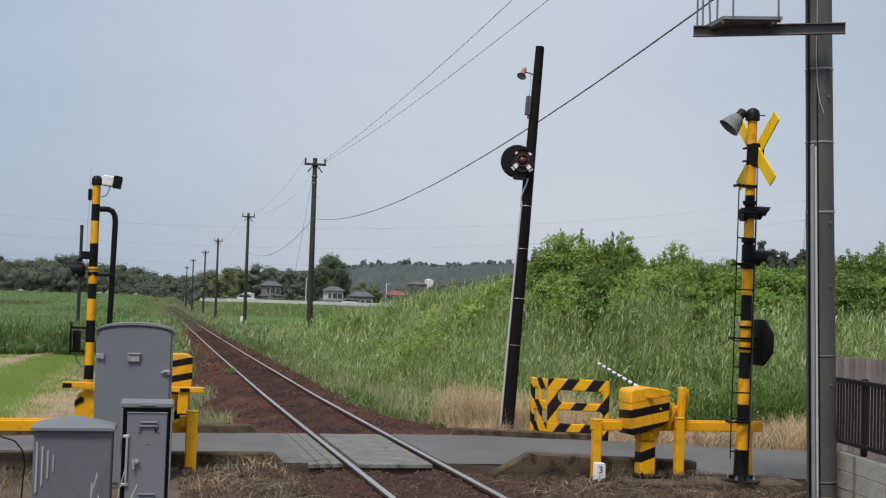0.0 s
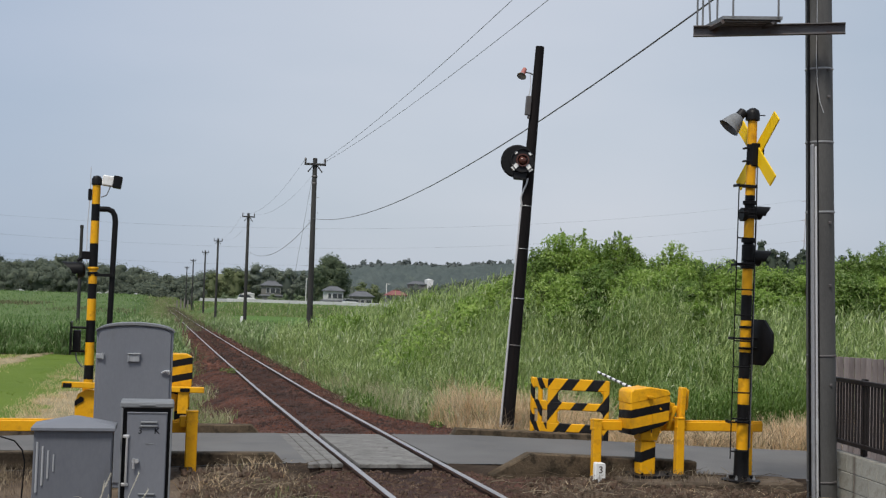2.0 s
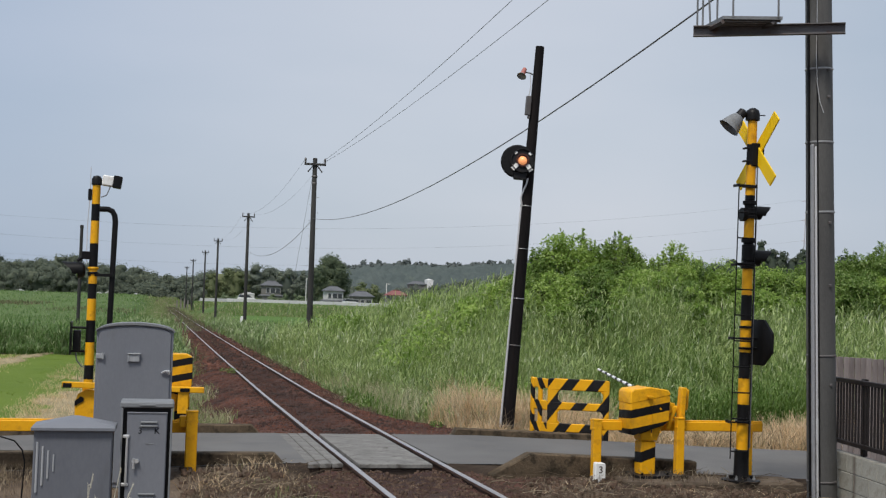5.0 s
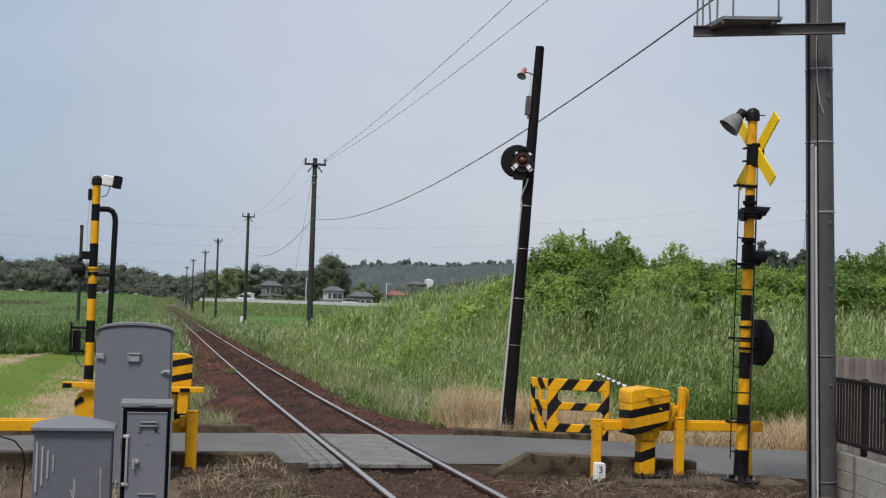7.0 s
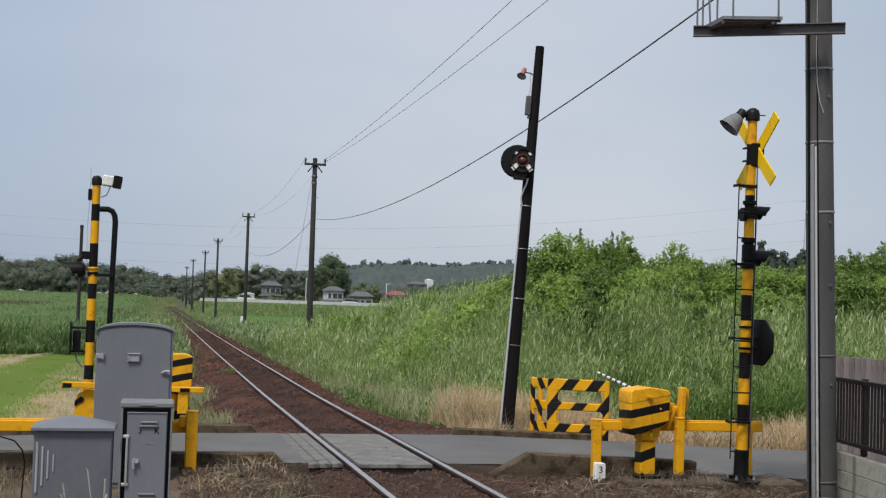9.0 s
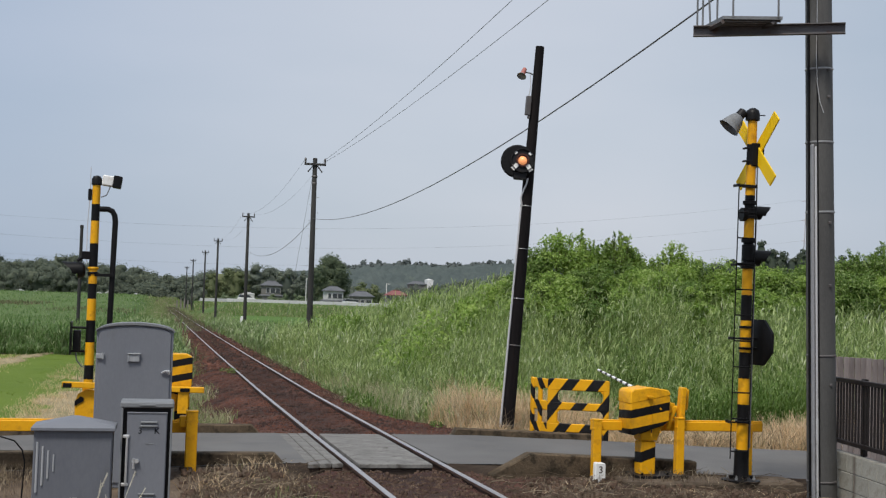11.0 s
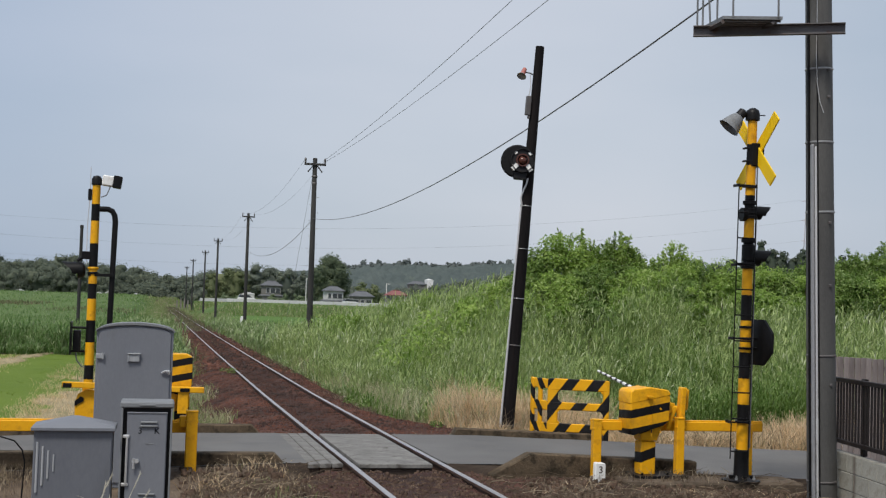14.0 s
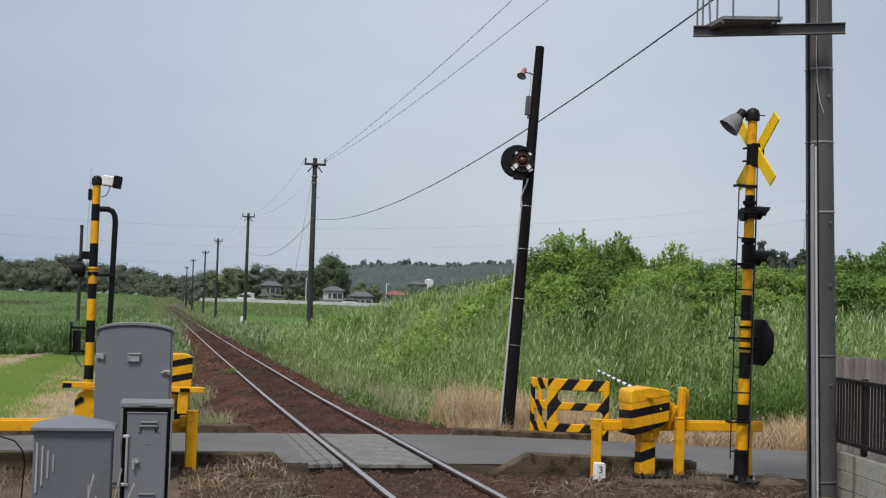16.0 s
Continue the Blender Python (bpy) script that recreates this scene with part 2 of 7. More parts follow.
    reed=leafy("reed", (0.185, 0.272, 0.075), (0.430, 0.510, 0.210), (0.55, 0.60, 0.38), 0.5, 0.47, 0.90),
    verge=leafy("verge", (0.165, 0.245, 0.075), (0.285, 0.360, 0.135), (0.46, 0.43, 0.27), 0.55, 0.44, 0.78),
    verge_leaf=leafy("verge_leaf", (0.170, 0.255, 0.085), (0.300, 0.380, 0.165), (0.42, 0.46, 0.28), 0.5, 0.42, 0.84),
    dead_straw=leafy("dead_straw", (0.22, 0.165, 0.105), (0.42, 0.34, 0.23), (0.10, 0.075, 0.05), 0.75, 0.3, 0.8),
    leaf_bright=leafy("leaf_bright", (0.170, 0.285, 0.048), (0.300, 0.425, 0.100), (0.38, 0.48, 0.17), 0.5, 0.5, 0.86, 3.0),
    khaki=leafy("khaki", (0.250, 0.275, 0.125), (0.440, 0.430, 0.245), (0.62, 0.55, 0.38), 0.6, 0.42, 0.78),
    rice=leafy("rice", (0.098, 0.185, 0.048), (0.172, 0.262, 0.082), (0.28, 0.35, 0.17), 0.55, 0.42, 0.76),
    lawn_blade=leafy("lawn_blade", (0.130, 0.200, 0.022), (0.190, 0.262, 0.040), (0.22, 0.26, 0.07), 0.6, 0.4, 0.9),
    straw=leafy("straw", (0.56, 0.395, 0.225), (0.86, 0.69, 0.46), (0.25, 0.24, 0.11), 0.7, 0.42, 0.90),
    pale_stalk=leafy("pale_stalk", (0.56, 0.53, 0.43), (0.68, 0.65, 0.54), (0.46, 0.45, 0.33), 0.6, 0.25, 0.9),
    leaf=leafy("leaf", (0.170, 0.290, 0.048), (0.360, 0.480, 0.115), (0.42, 0.53, 0.19), 0.55, 0.52, 0.86, 2.5),
    leaf_dark=leafy("leaf_dark", (0.096, 0.176, 0.034), (0.200, 0.295, 0.070), (0.32, 0.41, 0.16), 0.55, 0.48, 0.86, 2.5),
    # greyed and lightened leaf colours carry the haze in front of the far woods
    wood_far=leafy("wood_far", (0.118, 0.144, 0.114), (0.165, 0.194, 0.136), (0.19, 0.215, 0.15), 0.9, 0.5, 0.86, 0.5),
    wood_light=leafy("wood_light", (0.150, 0.185, 0.095), (0.215, 0.245, 0.125), (0.24, 0.265, 0.14), 0.9, 0.5, 0.86, 0.5),
    wood_dome=leafy("wood_dome", (0.105, 0.140, 0.092), (0.150, 0.188, 0.112), (0.18, 0.215, 0.12), 0.9, 0.5, 0.86, 0.5),
    # ridge trees lightened towards blue-grey, aerial haze included in the tint
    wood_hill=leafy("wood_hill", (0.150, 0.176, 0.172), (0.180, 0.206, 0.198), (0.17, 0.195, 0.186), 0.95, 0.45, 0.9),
    garden_leaf=leafy("garden_leaf", (0.115, 0.165, 0.085), (0.185, 0.235, 0.125), (0.26, 0.29, 0.17), 0.7, 0.45, 0.84),
    conifer=leafy("conifer", (0.070, 0.092, 0.072), (0.110, 0.135, 0.095), (0.14, 0.165, 0.11), 0.9, 0.45, 0.86, 0.5),
    # the grove's leaf colours are also raised to hold some haze
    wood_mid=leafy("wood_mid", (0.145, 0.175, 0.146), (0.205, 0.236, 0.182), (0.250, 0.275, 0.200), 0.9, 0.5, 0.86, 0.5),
    track_weed=leafy("track_weed", (0.105, 0.108, 0.052), (0.165, 0.158, 0.082), (0.25, 0.21, 0.135), 0.7, 0.35, 0.8),
    grey_dark=surface("grey_dark", (0.105, 0.111, 0.130), (0.135, 0.142, 0.162), 1.3, 50, 0.5, bump=0.05, stain=(0.085, 0.088, 0.096), stain_at=(0.56, 0.78), stretch=(1, 1, 0.35)),
    # lighter copy of the cabinet grey: highlights on small cabinet details, painted in
    rib_grey=surface("rib_grey", (0.26, 0.27, 0.285), (0.36, 0.37, 0.385), 6, 50, 0.5, bump=0.03, stretch=(1, 1, 0.3)),
    pylon=surface("pylon", (0.40, 0.38, 0.41), (0.50, 0.48, 0.50), 0.2, 3, 0.6, 0.2, 0.0),
)
def streaked(m, origin, along, at, wide, colour):
    """Run-off streaks down a wall, at distances `at` along it."""
    n, l = m.node_tree.nodes, m.node_tree.links
    p = next(q for q in n if q.type == "BSDF_PRINCIPLED")
    was = p.inputs["Base Color"].links[0].from_socket
    geo = n.new("ShaderNodeNewGeometry")
    off = n.new("ShaderNodeVectorMath")
    off.operation = "SUBTRACT"
    off.inputs[1].default_value = origin
    l.new(geo.outputs["Position"], off.inputs[0])
    dot = n.new("ShaderNodeVectorMath")
    dot.operation = "DOT_PRODUCT"
    dot.inputs[1].default_value = along
    l.new(off.outputs["Vector"], dot.inputs[0])
    ragged = calc(n, l, "ADD", dot.outputs["Value"], calc(n, l, "MULTIPLY", noise_at(n, l, geo.outputs["Position"], 9.0), 0.06))
    for x in at:
        near = calc(n, l, "ABSOLUTE", calc(n, l, "SUBTRACT", ragged, x + 0.03))
        was = blend(n, l, span(n, l, near, wide, wide * 0.2, 0.0, 0.75), was, colour)
    l.new(was, p.inputs["Base Color"])


M["stripe_box"] = stripes("stripe_box", BLK, YEL, (-0.20, 0.05, 1.0), 0.229, 0.0815, 0.45)
M["stripe_rail"] = stripes("stripe_rail", YEL, BLK, (0.80, 0.0, -0.6), 0.33, 0.10, 0.52)
M["stripe_end"] = stripes("stripe_end", YEL, BLK, (0.78, 0.0, -0.62), 0.27, 0.10, 0.58)
M["stripe_post"] = stripes("stripe_post", BLK, YEL, (-0.35, 0.05, 1.0), 0.36, 0.09, 0.36)


def glow(name, colour, power):
    m, n, l, p, out, co = nodes_of(name)
    v = noise_at(n, l, co, 40, 2)
    p.inputs["Base Color"].default_value = (*colour, 1)
    p.inputs["Roughness"].default_value = 0.25
    p.inputs["Emission Color"].default_value = (*colour, 1)
    l.new(span(n, l, v, 0.35, 0.65, power * 0.6, power * 1.5), p.inputs["Emission Strength"])
    return m


M["amber_lit"] = glow("amber_lit", (0.95, 0.37, 0.15), 0.56)
M["amber_dark"] = surface("amber_dark", (0.060, 0.020, 0.014), (0.095, 0.032, 0.020), 20, 90, 0.2, bump=0.1)

# ======== mesh tools ========
def mesh_of(name, bm, mats, smooth=True):
    me = bpy.data.meshes.new(name)
    bm.normal_update()
    bm.to_mesh(me)
    bm.free()
    for m in (mats if isinstance(mats, (list, tuple)) else [mats]):
        me.materials.append(M[m] if isinstance(m, str) else m)
    if smooth:
        me.shade_smooth()
        me.set_sharp_from_angle(angle=radians(35))
    return me


def part(name, bm, mats, parent=None, label="", smooth=True):
    ob = new(name, mesh_of(name, bm, mats, smooth))
    if parent:
        ob.parent = parent
    if label:
        ob["label"] = label
    return ob


def thing(name, m, label, category, group="", kind=""):
    ob = new(name)
    ob.empty_display_size = 0.2
    ob.matrix_world = m
    return tagged(ob, label, category, group, kind)


def bx(bm, size, at=(0, 0, 0), turn=(0, 0, 0), bevel=0.006, mat=0, m=None):
    """A bevelled box centred at `at`."""
    mm = (m or Matrix()) @ pose(*at, *turn) @ Matrix.Diagonal((*size, 1))
    g = bmesh.ops.create_cube(bm, size=1.0, matrix=mm)
    faces = {f for v in g["verts"] for f in v.link_faces}
    if bevel:
        r = bmesh.ops.bevel(bm, geom=list({e for f in faces for e in f.edges}), offset=min(bevel, min(size) * 0.3), segments=1, affect="EDGES", profile=0.5)
        faces = {f for f in faces if f.is_valid} | set(r["faces"])
    for f in faces:
        f.material_index = mat


def lathe(bm, rings, seg=20, m=None, mat=0, cap=True):
    """Rings of (radius, z) turned about the local z axis; a third entry is the material of the band above."""
    m = m or Matrix()
    loops = []
    for r in rings:
        loops.append([bm.verts.new(m @ Vector((r[0] * math.cos(2 * math.pi * i / seg), r[0] * math.sin(2 * math.pi * i / seg), r[1]))) for i in range(seg)])
    for k in range(len(rings) - 1):
        for i in range(seg):
            j = (i + 1) % seg
            f = bm.faces.new((loops[k][i], loops[k][j], loops[k + 1][j], loops[k + 1][i]))
            f.material_index = rings[k][2] if len(rings[k]) > 2 else mat
    if cap:
        f = bm.faces.new(list(reversed(loops[0])))
        f.material_index = rings[0][2] if len(rings[0]) > 2 else mat
        f = bm.faces.new(loops[-1])
        f.material_index = rings[-1][2] if len(rings[-1]) > 2 else mat


def tube(bm, pts, r, seg=8, mat=0, r_end=None):
    """A round bar along a chain of points."""
    pts = [Vector(p) for p in pts]
    loops = []
    for k, p in enumerate(pts):
        d = (pts[min(k + 1, len(pts) - 1)] - pts[max(k - 1, 0)]).normalized()
        q = d.to_track_quat("Z", "Y").to_matrix()
        rr = r if r_end is None else r + (r_end - r) * k / (len(pts) - 1)
        loops.append([bm.verts.new(p + q @ Vector((rr * math.cos(2 * math.pi * i / seg), rr * math.sin(2 * math.pi * i / seg), 0))) for i in range(seg)])
    for k in range(len(pts) - 1):
        a, b = loops[k], loops[k + 1]
        off = min(range(seg), key=lambda o: sum((a[i].co - b[(i + o) % seg].co).length for i in range(0, seg, 2)))
        loops[k + 1] = b = b[off:] + b[:off]
        for i in range(seg):
            j = (i + 1) % seg
            bm.faces.new((a[i], a[j], b[j], b[i])).material_index = mat
    bm.faces.new(list(reversed(loops[0]))).material_index = mat
    bm.faces.new(loops[-1]).material_index = mat


def prism(bm, outline, depth, m=None, mat=0, bevel=0.0):
    """An outline in the local x-z plane, made `depth` thick along y about y = 0."""
    m = m or Matrix()
    a = [bm.verts.new(m @ Vector((x, -depth / 2, z))) for x, z in outline]
    b = [bm.verts.new(m @ Vector((x, depth / 2, z))) for x, z in outline]
    fs = [bm.faces.new(a), bm.faces.new(list(reversed(b)))]
    for i in range(len(a)):
        j = (i + 1) % len(a)
        fs.append(bm.faces.new((a[j], a[i], b[i], b[j])))
    bmesh.ops.recalc_face_normals(bm, faces=fs)
    for f in fs:
        f.material_index = mat
    if bevel:
        r = bmesh.ops.bevel(bm, geom=list({e for f in fs for e in f.edges}), offset=bevel, segments=1, affect="EDGES", profile=0.5)
        for f in r["faces"]:
            f.material_index = mat


def quads(name, verts, faces, mats, smooth=False):
    """A mesh of four-sided faces from number arrays."""
    me = bpy.data.meshes.new(name)
    me.vertices.add(len(verts))
    me.vertices.foreach_set("co", np.asarray(verts, dtype=np.float32).ravel())
    faces = np.asarray(faces, dtype=np.int32)
    me.loops.add(faces.size)
    me.loops.foreach_set("vertex_index", faces.ravel())
    me.polygons.add(len(faces))
    me.polygons.foreach_set("loop_start", np.arange(0, faces.size, 4, dtype=np.int32))
    me.update(calc_edges=True)
    me.validate()
    for m in (mats if isinstance(mats, (list, tuple)) else [mats]):
        me.materials.append(M[m])
    if smooth:
        me.shade_smooth()
    return me


# ======== the lie of the land ========
def smooth(a, b, v):
    t = np.clip((v - a) / (b - a), 0, 1)
    return t * t * (3 - 2 * t)


def rail_z(y):
    """Height of the rail tops along the line: a slight fall away from the crossing."""
    return np.interp(y, [-30, 12, 20, 28, 50, 78, 130, 200, 300, 700, 3000], [0.02, 0, -0.095, -0.18, -0.30, -0.41, -0.60, -0.80, -1.0, -0.75, -1.0])


def land_z(x, y):
    x, y = np.asarray(x, dtype=float), np.asarray(y, dtype=float)
    d = np.abs(x)
    side = smooth(1.0, 1.4, x) * (1 - smooth(2.6, 3.6, x))
    fall = smooth(19, 23, y) * (1 - side) + smooth(22, 29, y) * side
    z = rail_z(y) - 0.20 - 0.07 * smooth(19.6, 20.6, y) * (1 - smooth(2.2, 2.6, d)) - 0.38 * smooth(1.25, 2.25, d) * fall
    road = smooth(14.0, 15.2, y) * (1 - smooth(19.0, 20.2, y))
    z = z * (1 - road) + road * (-0.24 - 0.26 * smooth(2.5, 8.0, x))
    z = z - 0.10 * smooth(2.2, 3.5, -x) * (1 - smooth(13.5, 15.5, y))
    z = z + 1.45 * smooth(4.0, 10.0, x) * smooth(24, 36, y) * (1 - smooth(48, 75, y))
    z = z + (0.085 * smooth(1.0, 1.4, -x) * (1 - smooth(2.6, 3.4, -x)) + 0.045 * smooth(1.2, 1.6, x) * (1 - smooth(2.3, 2.9, x))) * smooth(11.5, 13.5, y) * (1 - smooth(15.2, 15.4, y))
    z = z + 0.09 * smooth(1.25, 1.6, -x) * (1 - smooth(3.4, 4.2, -x)) * smooth(14.4, 15.1, y) * (1 - smooth(15.3, 15.5, y))
    far = smooth(70, 400, y)
    line = smooth(-6.5, -3.6, x)
    rise = 2.15 * (smooth(150, 400, y) * (1 - line) + smooth(325, 400, y) * line) * (1 - smooth(2, 6, x))
    return rise + z * (1 - far) + far * (-1.3 + 0 * z) + (1 - far) * 0.03 * np.sin(1.7 * x + 0.6 * y) * np.cos(0.9 * y)


def axis(*runs):
    v = []
    for a, b, n in runs:
        v += list(np.linspace(a, b, n, endpoint=False))
    return np.array(v + [runs[-1][1]])


def sheet(name, xs, ys, height, mats, smooth_it=True):
    X, Y = np.meshgrid(xs, ys)
    Z = height(X, Y)
    v = np.stack([X, Y, Z], -1).reshape(-1, 3)
    nx = len(xs)
    i = np.arange(len(ys) - 1)[:, None] * nx + np.arange(nx - 1)[None, :]
    f = np.stack([i, i + 1, i + nx + 1, i + nx], -1).reshape(-1, 4)
    return new(name, quads(name, v, f, mats, smooth_it))


ground = sheet("ground", axis((-3000, -100, 12), (-100, -12, 22), (-12, 16, 90), (16, 100, 24), (100, 3000, 12)),
               axis((-60, 4, 8), (4, 70, 130), (70, 400, 40), (400, 4500, 16)), land_z, "soil")
tagged(ground, "brown soil ground with sparse weeds beside the railway", "ground", kind="structure")

# mown green, dry track and paddy fields are thin layers on the ground
lawn = sheet("lawn", np.linspace(-60, -4.6, 60), np.linspace(21.5, 59, 70), lambda x, y: land_z(x, y) + 0.035 + 0.03 * np.sin(x * 2.1) * np.sin(y * 1.3), "lawn")
tagged(lawn, "bright mown grass field beside the railway", "lawn", kind="structure")
def ribbon(name, line, widths, lift, mats, n=13):
    """A band laid on the ground along a chain of points, with wandering edges."""
    ts = np.linspace(0, 1, 90)
    k = np.linspace(0, 1, len(line))
    cx, cy = np.interp(ts, k, [p[0] for p in line]), np.interp(ts, k, [p[1] for p in line])
    wd = np.interp(ts, k, widths)
    dx, dy = np.gradient(cx), np.gradient(cy)
    ln = np.hypot(dx, dy)
    nx, ny = -dy / ln, dx / ln
    s = np.linspace(-0.5, 0.5, n)[None, :]
    wob = 0.10 * np.sin(23 * ts) + 0.07 * np.sin(61 * ts + 1)
    off = s * (wd * (1 + 0.22 * np.sin(37 * ts) + 0.13 * np.sin(91 * ts)))[:, None] + (wd * wob)[:, None]
    X, Y = cx[:, None] + nx[:, None] * off, cy[:, None] + ny[:, None] * off
    Z = land_z(X, Y) + lift * (1 - (2 * s) ** 4) + 0.025 * np.sin(X * 5) * np.sin(Y * 1.9) - 0.02
    i = np.arange(89)[:, None] * n + np.arange(n - 1)[None, :]
    f = np.stack([i, i + 1, i + n + 1, i + n], -1).reshape(-1, 4)
    return new(name, quads(name, np.stack([X, Y, Z], -1).reshape(-1, 3), f, mats, True))


path = ribbon("dry_path", [(-4.3, 20.1), (-4.5, 28), (-4.5, 38), (-4.4, 46), (-4.3, 58)], [2.6, 2.6, 2.1, 1.7, 1.4], 0.085, "straw_bed")
strip = ribbon("dry_strip", [(-9.2, 40.0), (-8.8, 46.5), (-8.55, 52.0), (-8.1, 57.0), (-7.6, 59.8)], [0.7, 1.0, 1.15, 0.9, 0.5], 0.10, "straw_bed")
tagged(strip, "band of dry cut straw across the mown field", "path", kind="structure")
tagged(path, "strip of dry cut straw beside the track", "path", kind="structure")
paddy = sheet("paddy_field", np.linspace(5.5, 120, 50), np.linspace(76, 190, 40), lambda x, y: land_z(x, y) - 0.02 + 0.57 * smooth(76, 90, y) * smooth(5.5, 9, x) + 0.02 * np.sin(x * 3 + y), "paddy")
tagged(paddy, "flat green rice paddy beyond the embankment", "field", kind="structure")
meadow = sheet("meadow", np.linspace(4.5, 220, 60), np.linspace(184, 420, 50), lambda x, y: land_z(x, y) + 0.12 + 0.10 * np.sin(0.7 * x) * np.sin(0.5 * y), "canopy")
tagged(meadow, "green meadow below the farm houses", "field", kind="structure")
crop = sheet("crop_field", np.linspace(-160, -3.4, 90), axis((60.5, 140, 60), (140, 410, 40)), lambda x, y: land_z(x, y) - 0.02 + 0.97 * smooth(60.5, 64, y) * (1 - smooth(-7.5, -3.6, x)) + 0.10 * np.sin(x * 1.9 + 0.3 * y) * np.sin(y * 1.1), "canopy")
tagged(crop, "tall green crop field stretching to the woods", "field", kind="structure")

# ======== track ========
ballast_ys = axis((-40, 2, 30), (2, 14.6, 30), (14.6, 60, 100), (60, 690, 80))
def ballast_h(x, y):
    d = np.abs(x)
    z = rail_z(y) - 0.165 - 0.02 * np.cos(x * 5.3) - 0.34 * smooth(1.15, 2.15, d) * np.where(x > 0, smooth(21.5, 28.5, y), smooth(18.5, 22, y)) - 0.10 * smooth(1.0, 1.7, d) * (1 - smooth(13, 15, y))
    z = z + 0.075 * (1 - smooth(17, 18, y)) * (1 - smooth(0.85, 1.5, d)) - 0.22 * smooth(1.3, 2.0, d) * (1 - smooth(14, 15, y)) + 0.055 * smooth(19, 20, y) * (1 - smooth(1.0, 1.5, d))
    under = smooth(15.25, 15.5, y) * (1 - smooth(19.2, 19.7, y))
    return z - 0.12 * under + 0.015 * np.sin(11 * x + 3 * y) * np.sin(7 * y)
ballast = sheet("ballast", np.linspace(-2.45, 2.45, 32), ballast_ys, ballast_h, "ballast")
tagged(ballast, "rust-brown ballast bed under the single track", "ballast", kind="structure")


def rail_mesh(x0):
    prof = [(-0.062, -0.150), (-0.062, -0.140), (-0.012, -0.120), (-0.010, -0.045), (-0.033, -0.034), (-0.033, -0.006), (-0.026, 0.0),
            (0.026, 0.0), (0.033, -0.006), (0.033, -0.034), (0.010, -0.045), (0.012, -0.120), (0.062, -0.140), (0.062, -0.150)]
    ys = axis((-40, 60, 90), (60, 690, 70))
    bm = bmesh.new()
    loops = [[bm.verts.new((x0 + px, y, float(rail_z(y)) + pz)) for px, pz in prof] for y in ys]
    for a, b in zip(loops, loops[1:]):
        for i in range(len(prof) - 1):
            f = bm.faces.new((a[i + 1], a[i], b[i], b[i + 1]))
            f.material_index = 1 if i in (5, 6, 7) else 0
    bmesh.ops.recalc_face_normals(bm, faces=bm.faces[:])
    return bm


for x0 in (-0.566, 0.566):
    tagged(part("rail", rail_mesh(x0), ["rail_rust", "rail_top"]), "rusty steel rail with a polished running surface", "rail", "rails of the track")

bm = bmesh.new()
bx(bm, (2.1, 0.20, 0.14), (0, 0, -0.07), bevel=0.012)
sleeper_mesh = mesh_of("sleeper", bm, "sleeper")
for k in range(90):
    y = 4.2 + 0.66 * k
    if 14.9 < y < 19.5:
        continue
    s = new("sleeper", sleeper_mesh)
    s.location = (random.uniform(-0.03, 0.03), y, float(rail_z(y)) - (0.155 if y < 20 else 0.185) + random.uniform(-0.012, 0.008))
    s.rotation_euler = (0, 0, random.uniform(-0.015, 0.015))
    tagged(s, "dark weathered wooden sleeper sunk in ballast", "sleeper", "sleepers under the rails")

# ======== road over the crossing ========
def road_h(x, y):
    near = rail_z(y) - 0.014
    away = np.interp(x, [-70, -9, -5, -2, 1.5, 3, 4.2, 5.7, 7.3, 12, 30], [-0.45, -0.22, -0.165, -0.10, -0.10, -0.14, -0.18, -0.25, -0.31, -0.42, -0.5]) + 0.02 * np.sin(np.pi * (y - 15.35) / 3.85)
    k = smooth(1.1, 3.2, np.abs(x))
    return near * (1 - k) + away * k


for xs in (axis((-70, -6, 30), (-6, -1.06, 24)), axis((0.645, 7, 28), (7, 80, 30))):
    road = sheet("road", xs, np.linspace(15.35, 19.2, 12), lambda x, y: road_h(x, y) + 0.004 * np.sin(4 * x) * np.sin(3 * y), "asphalt")
    tagged(road, "narrow grey asphalt road over the crossing", "road", kind="structure")
road_skirt = bmesh.new()
for x0, x1 in ((-70, -1.05), (0.66, 80)):
    n = 40
    top = [road_skirt.verts.new((x0 + (x1 - x0) * i / n, 15.35, float(road_h(np.float64(x0 + (x1 - x0) * i / n), 15.35)))) for i in range(n + 1)]
    low = [road_skirt.verts.new((v.co.x, 15.30, v.co.z - 0.3)) for v in top]
    for i in range(n):
        road_skirt.faces.new((top[i + 1], top[i], low[i], low[i + 1]))
tagged(part("road_edge", road_skirt, "sleeper"), "crumbling dark edge of the road slab", "road edge", kind="structure")


def kerb(name, x0, x1, y, top, tip, slope, fall=0.0):
    """Concrete kerb with one end sloping down towards the track. tip: the end that slopes (-1 or 1)."""
    bm = bmesh.new()
    h = top + 0.34
    if tip > 0:
        out = [(x0, 0), (x1 + slope, 0), (x1 + slope, h * 0.35), (x1, h), (x0, h)]
    else:
        out = [(x0 - slope, 0), (x1, 0), (x1, h), (x0, h), (x0 - slope, h * 0.35)]
    prism(bm, out, 0.22, pose(0, y, -0.34 + x0 * math.tan(radians(fall)), 0, fall, 0), bevel=0.015)
    return tagged(part(name, bm, "kerb"), "weathered brown concrete kerb with a sloping end", "kerb", "kerbs of the road", "structure")


kerb("kerb", -9.0, -1.45, 15.50, 0.055, 1, 0.24)
kerb("kerb", 1.64, 3.85, 15.25, 0.10, -1, 0.48, 2.4)
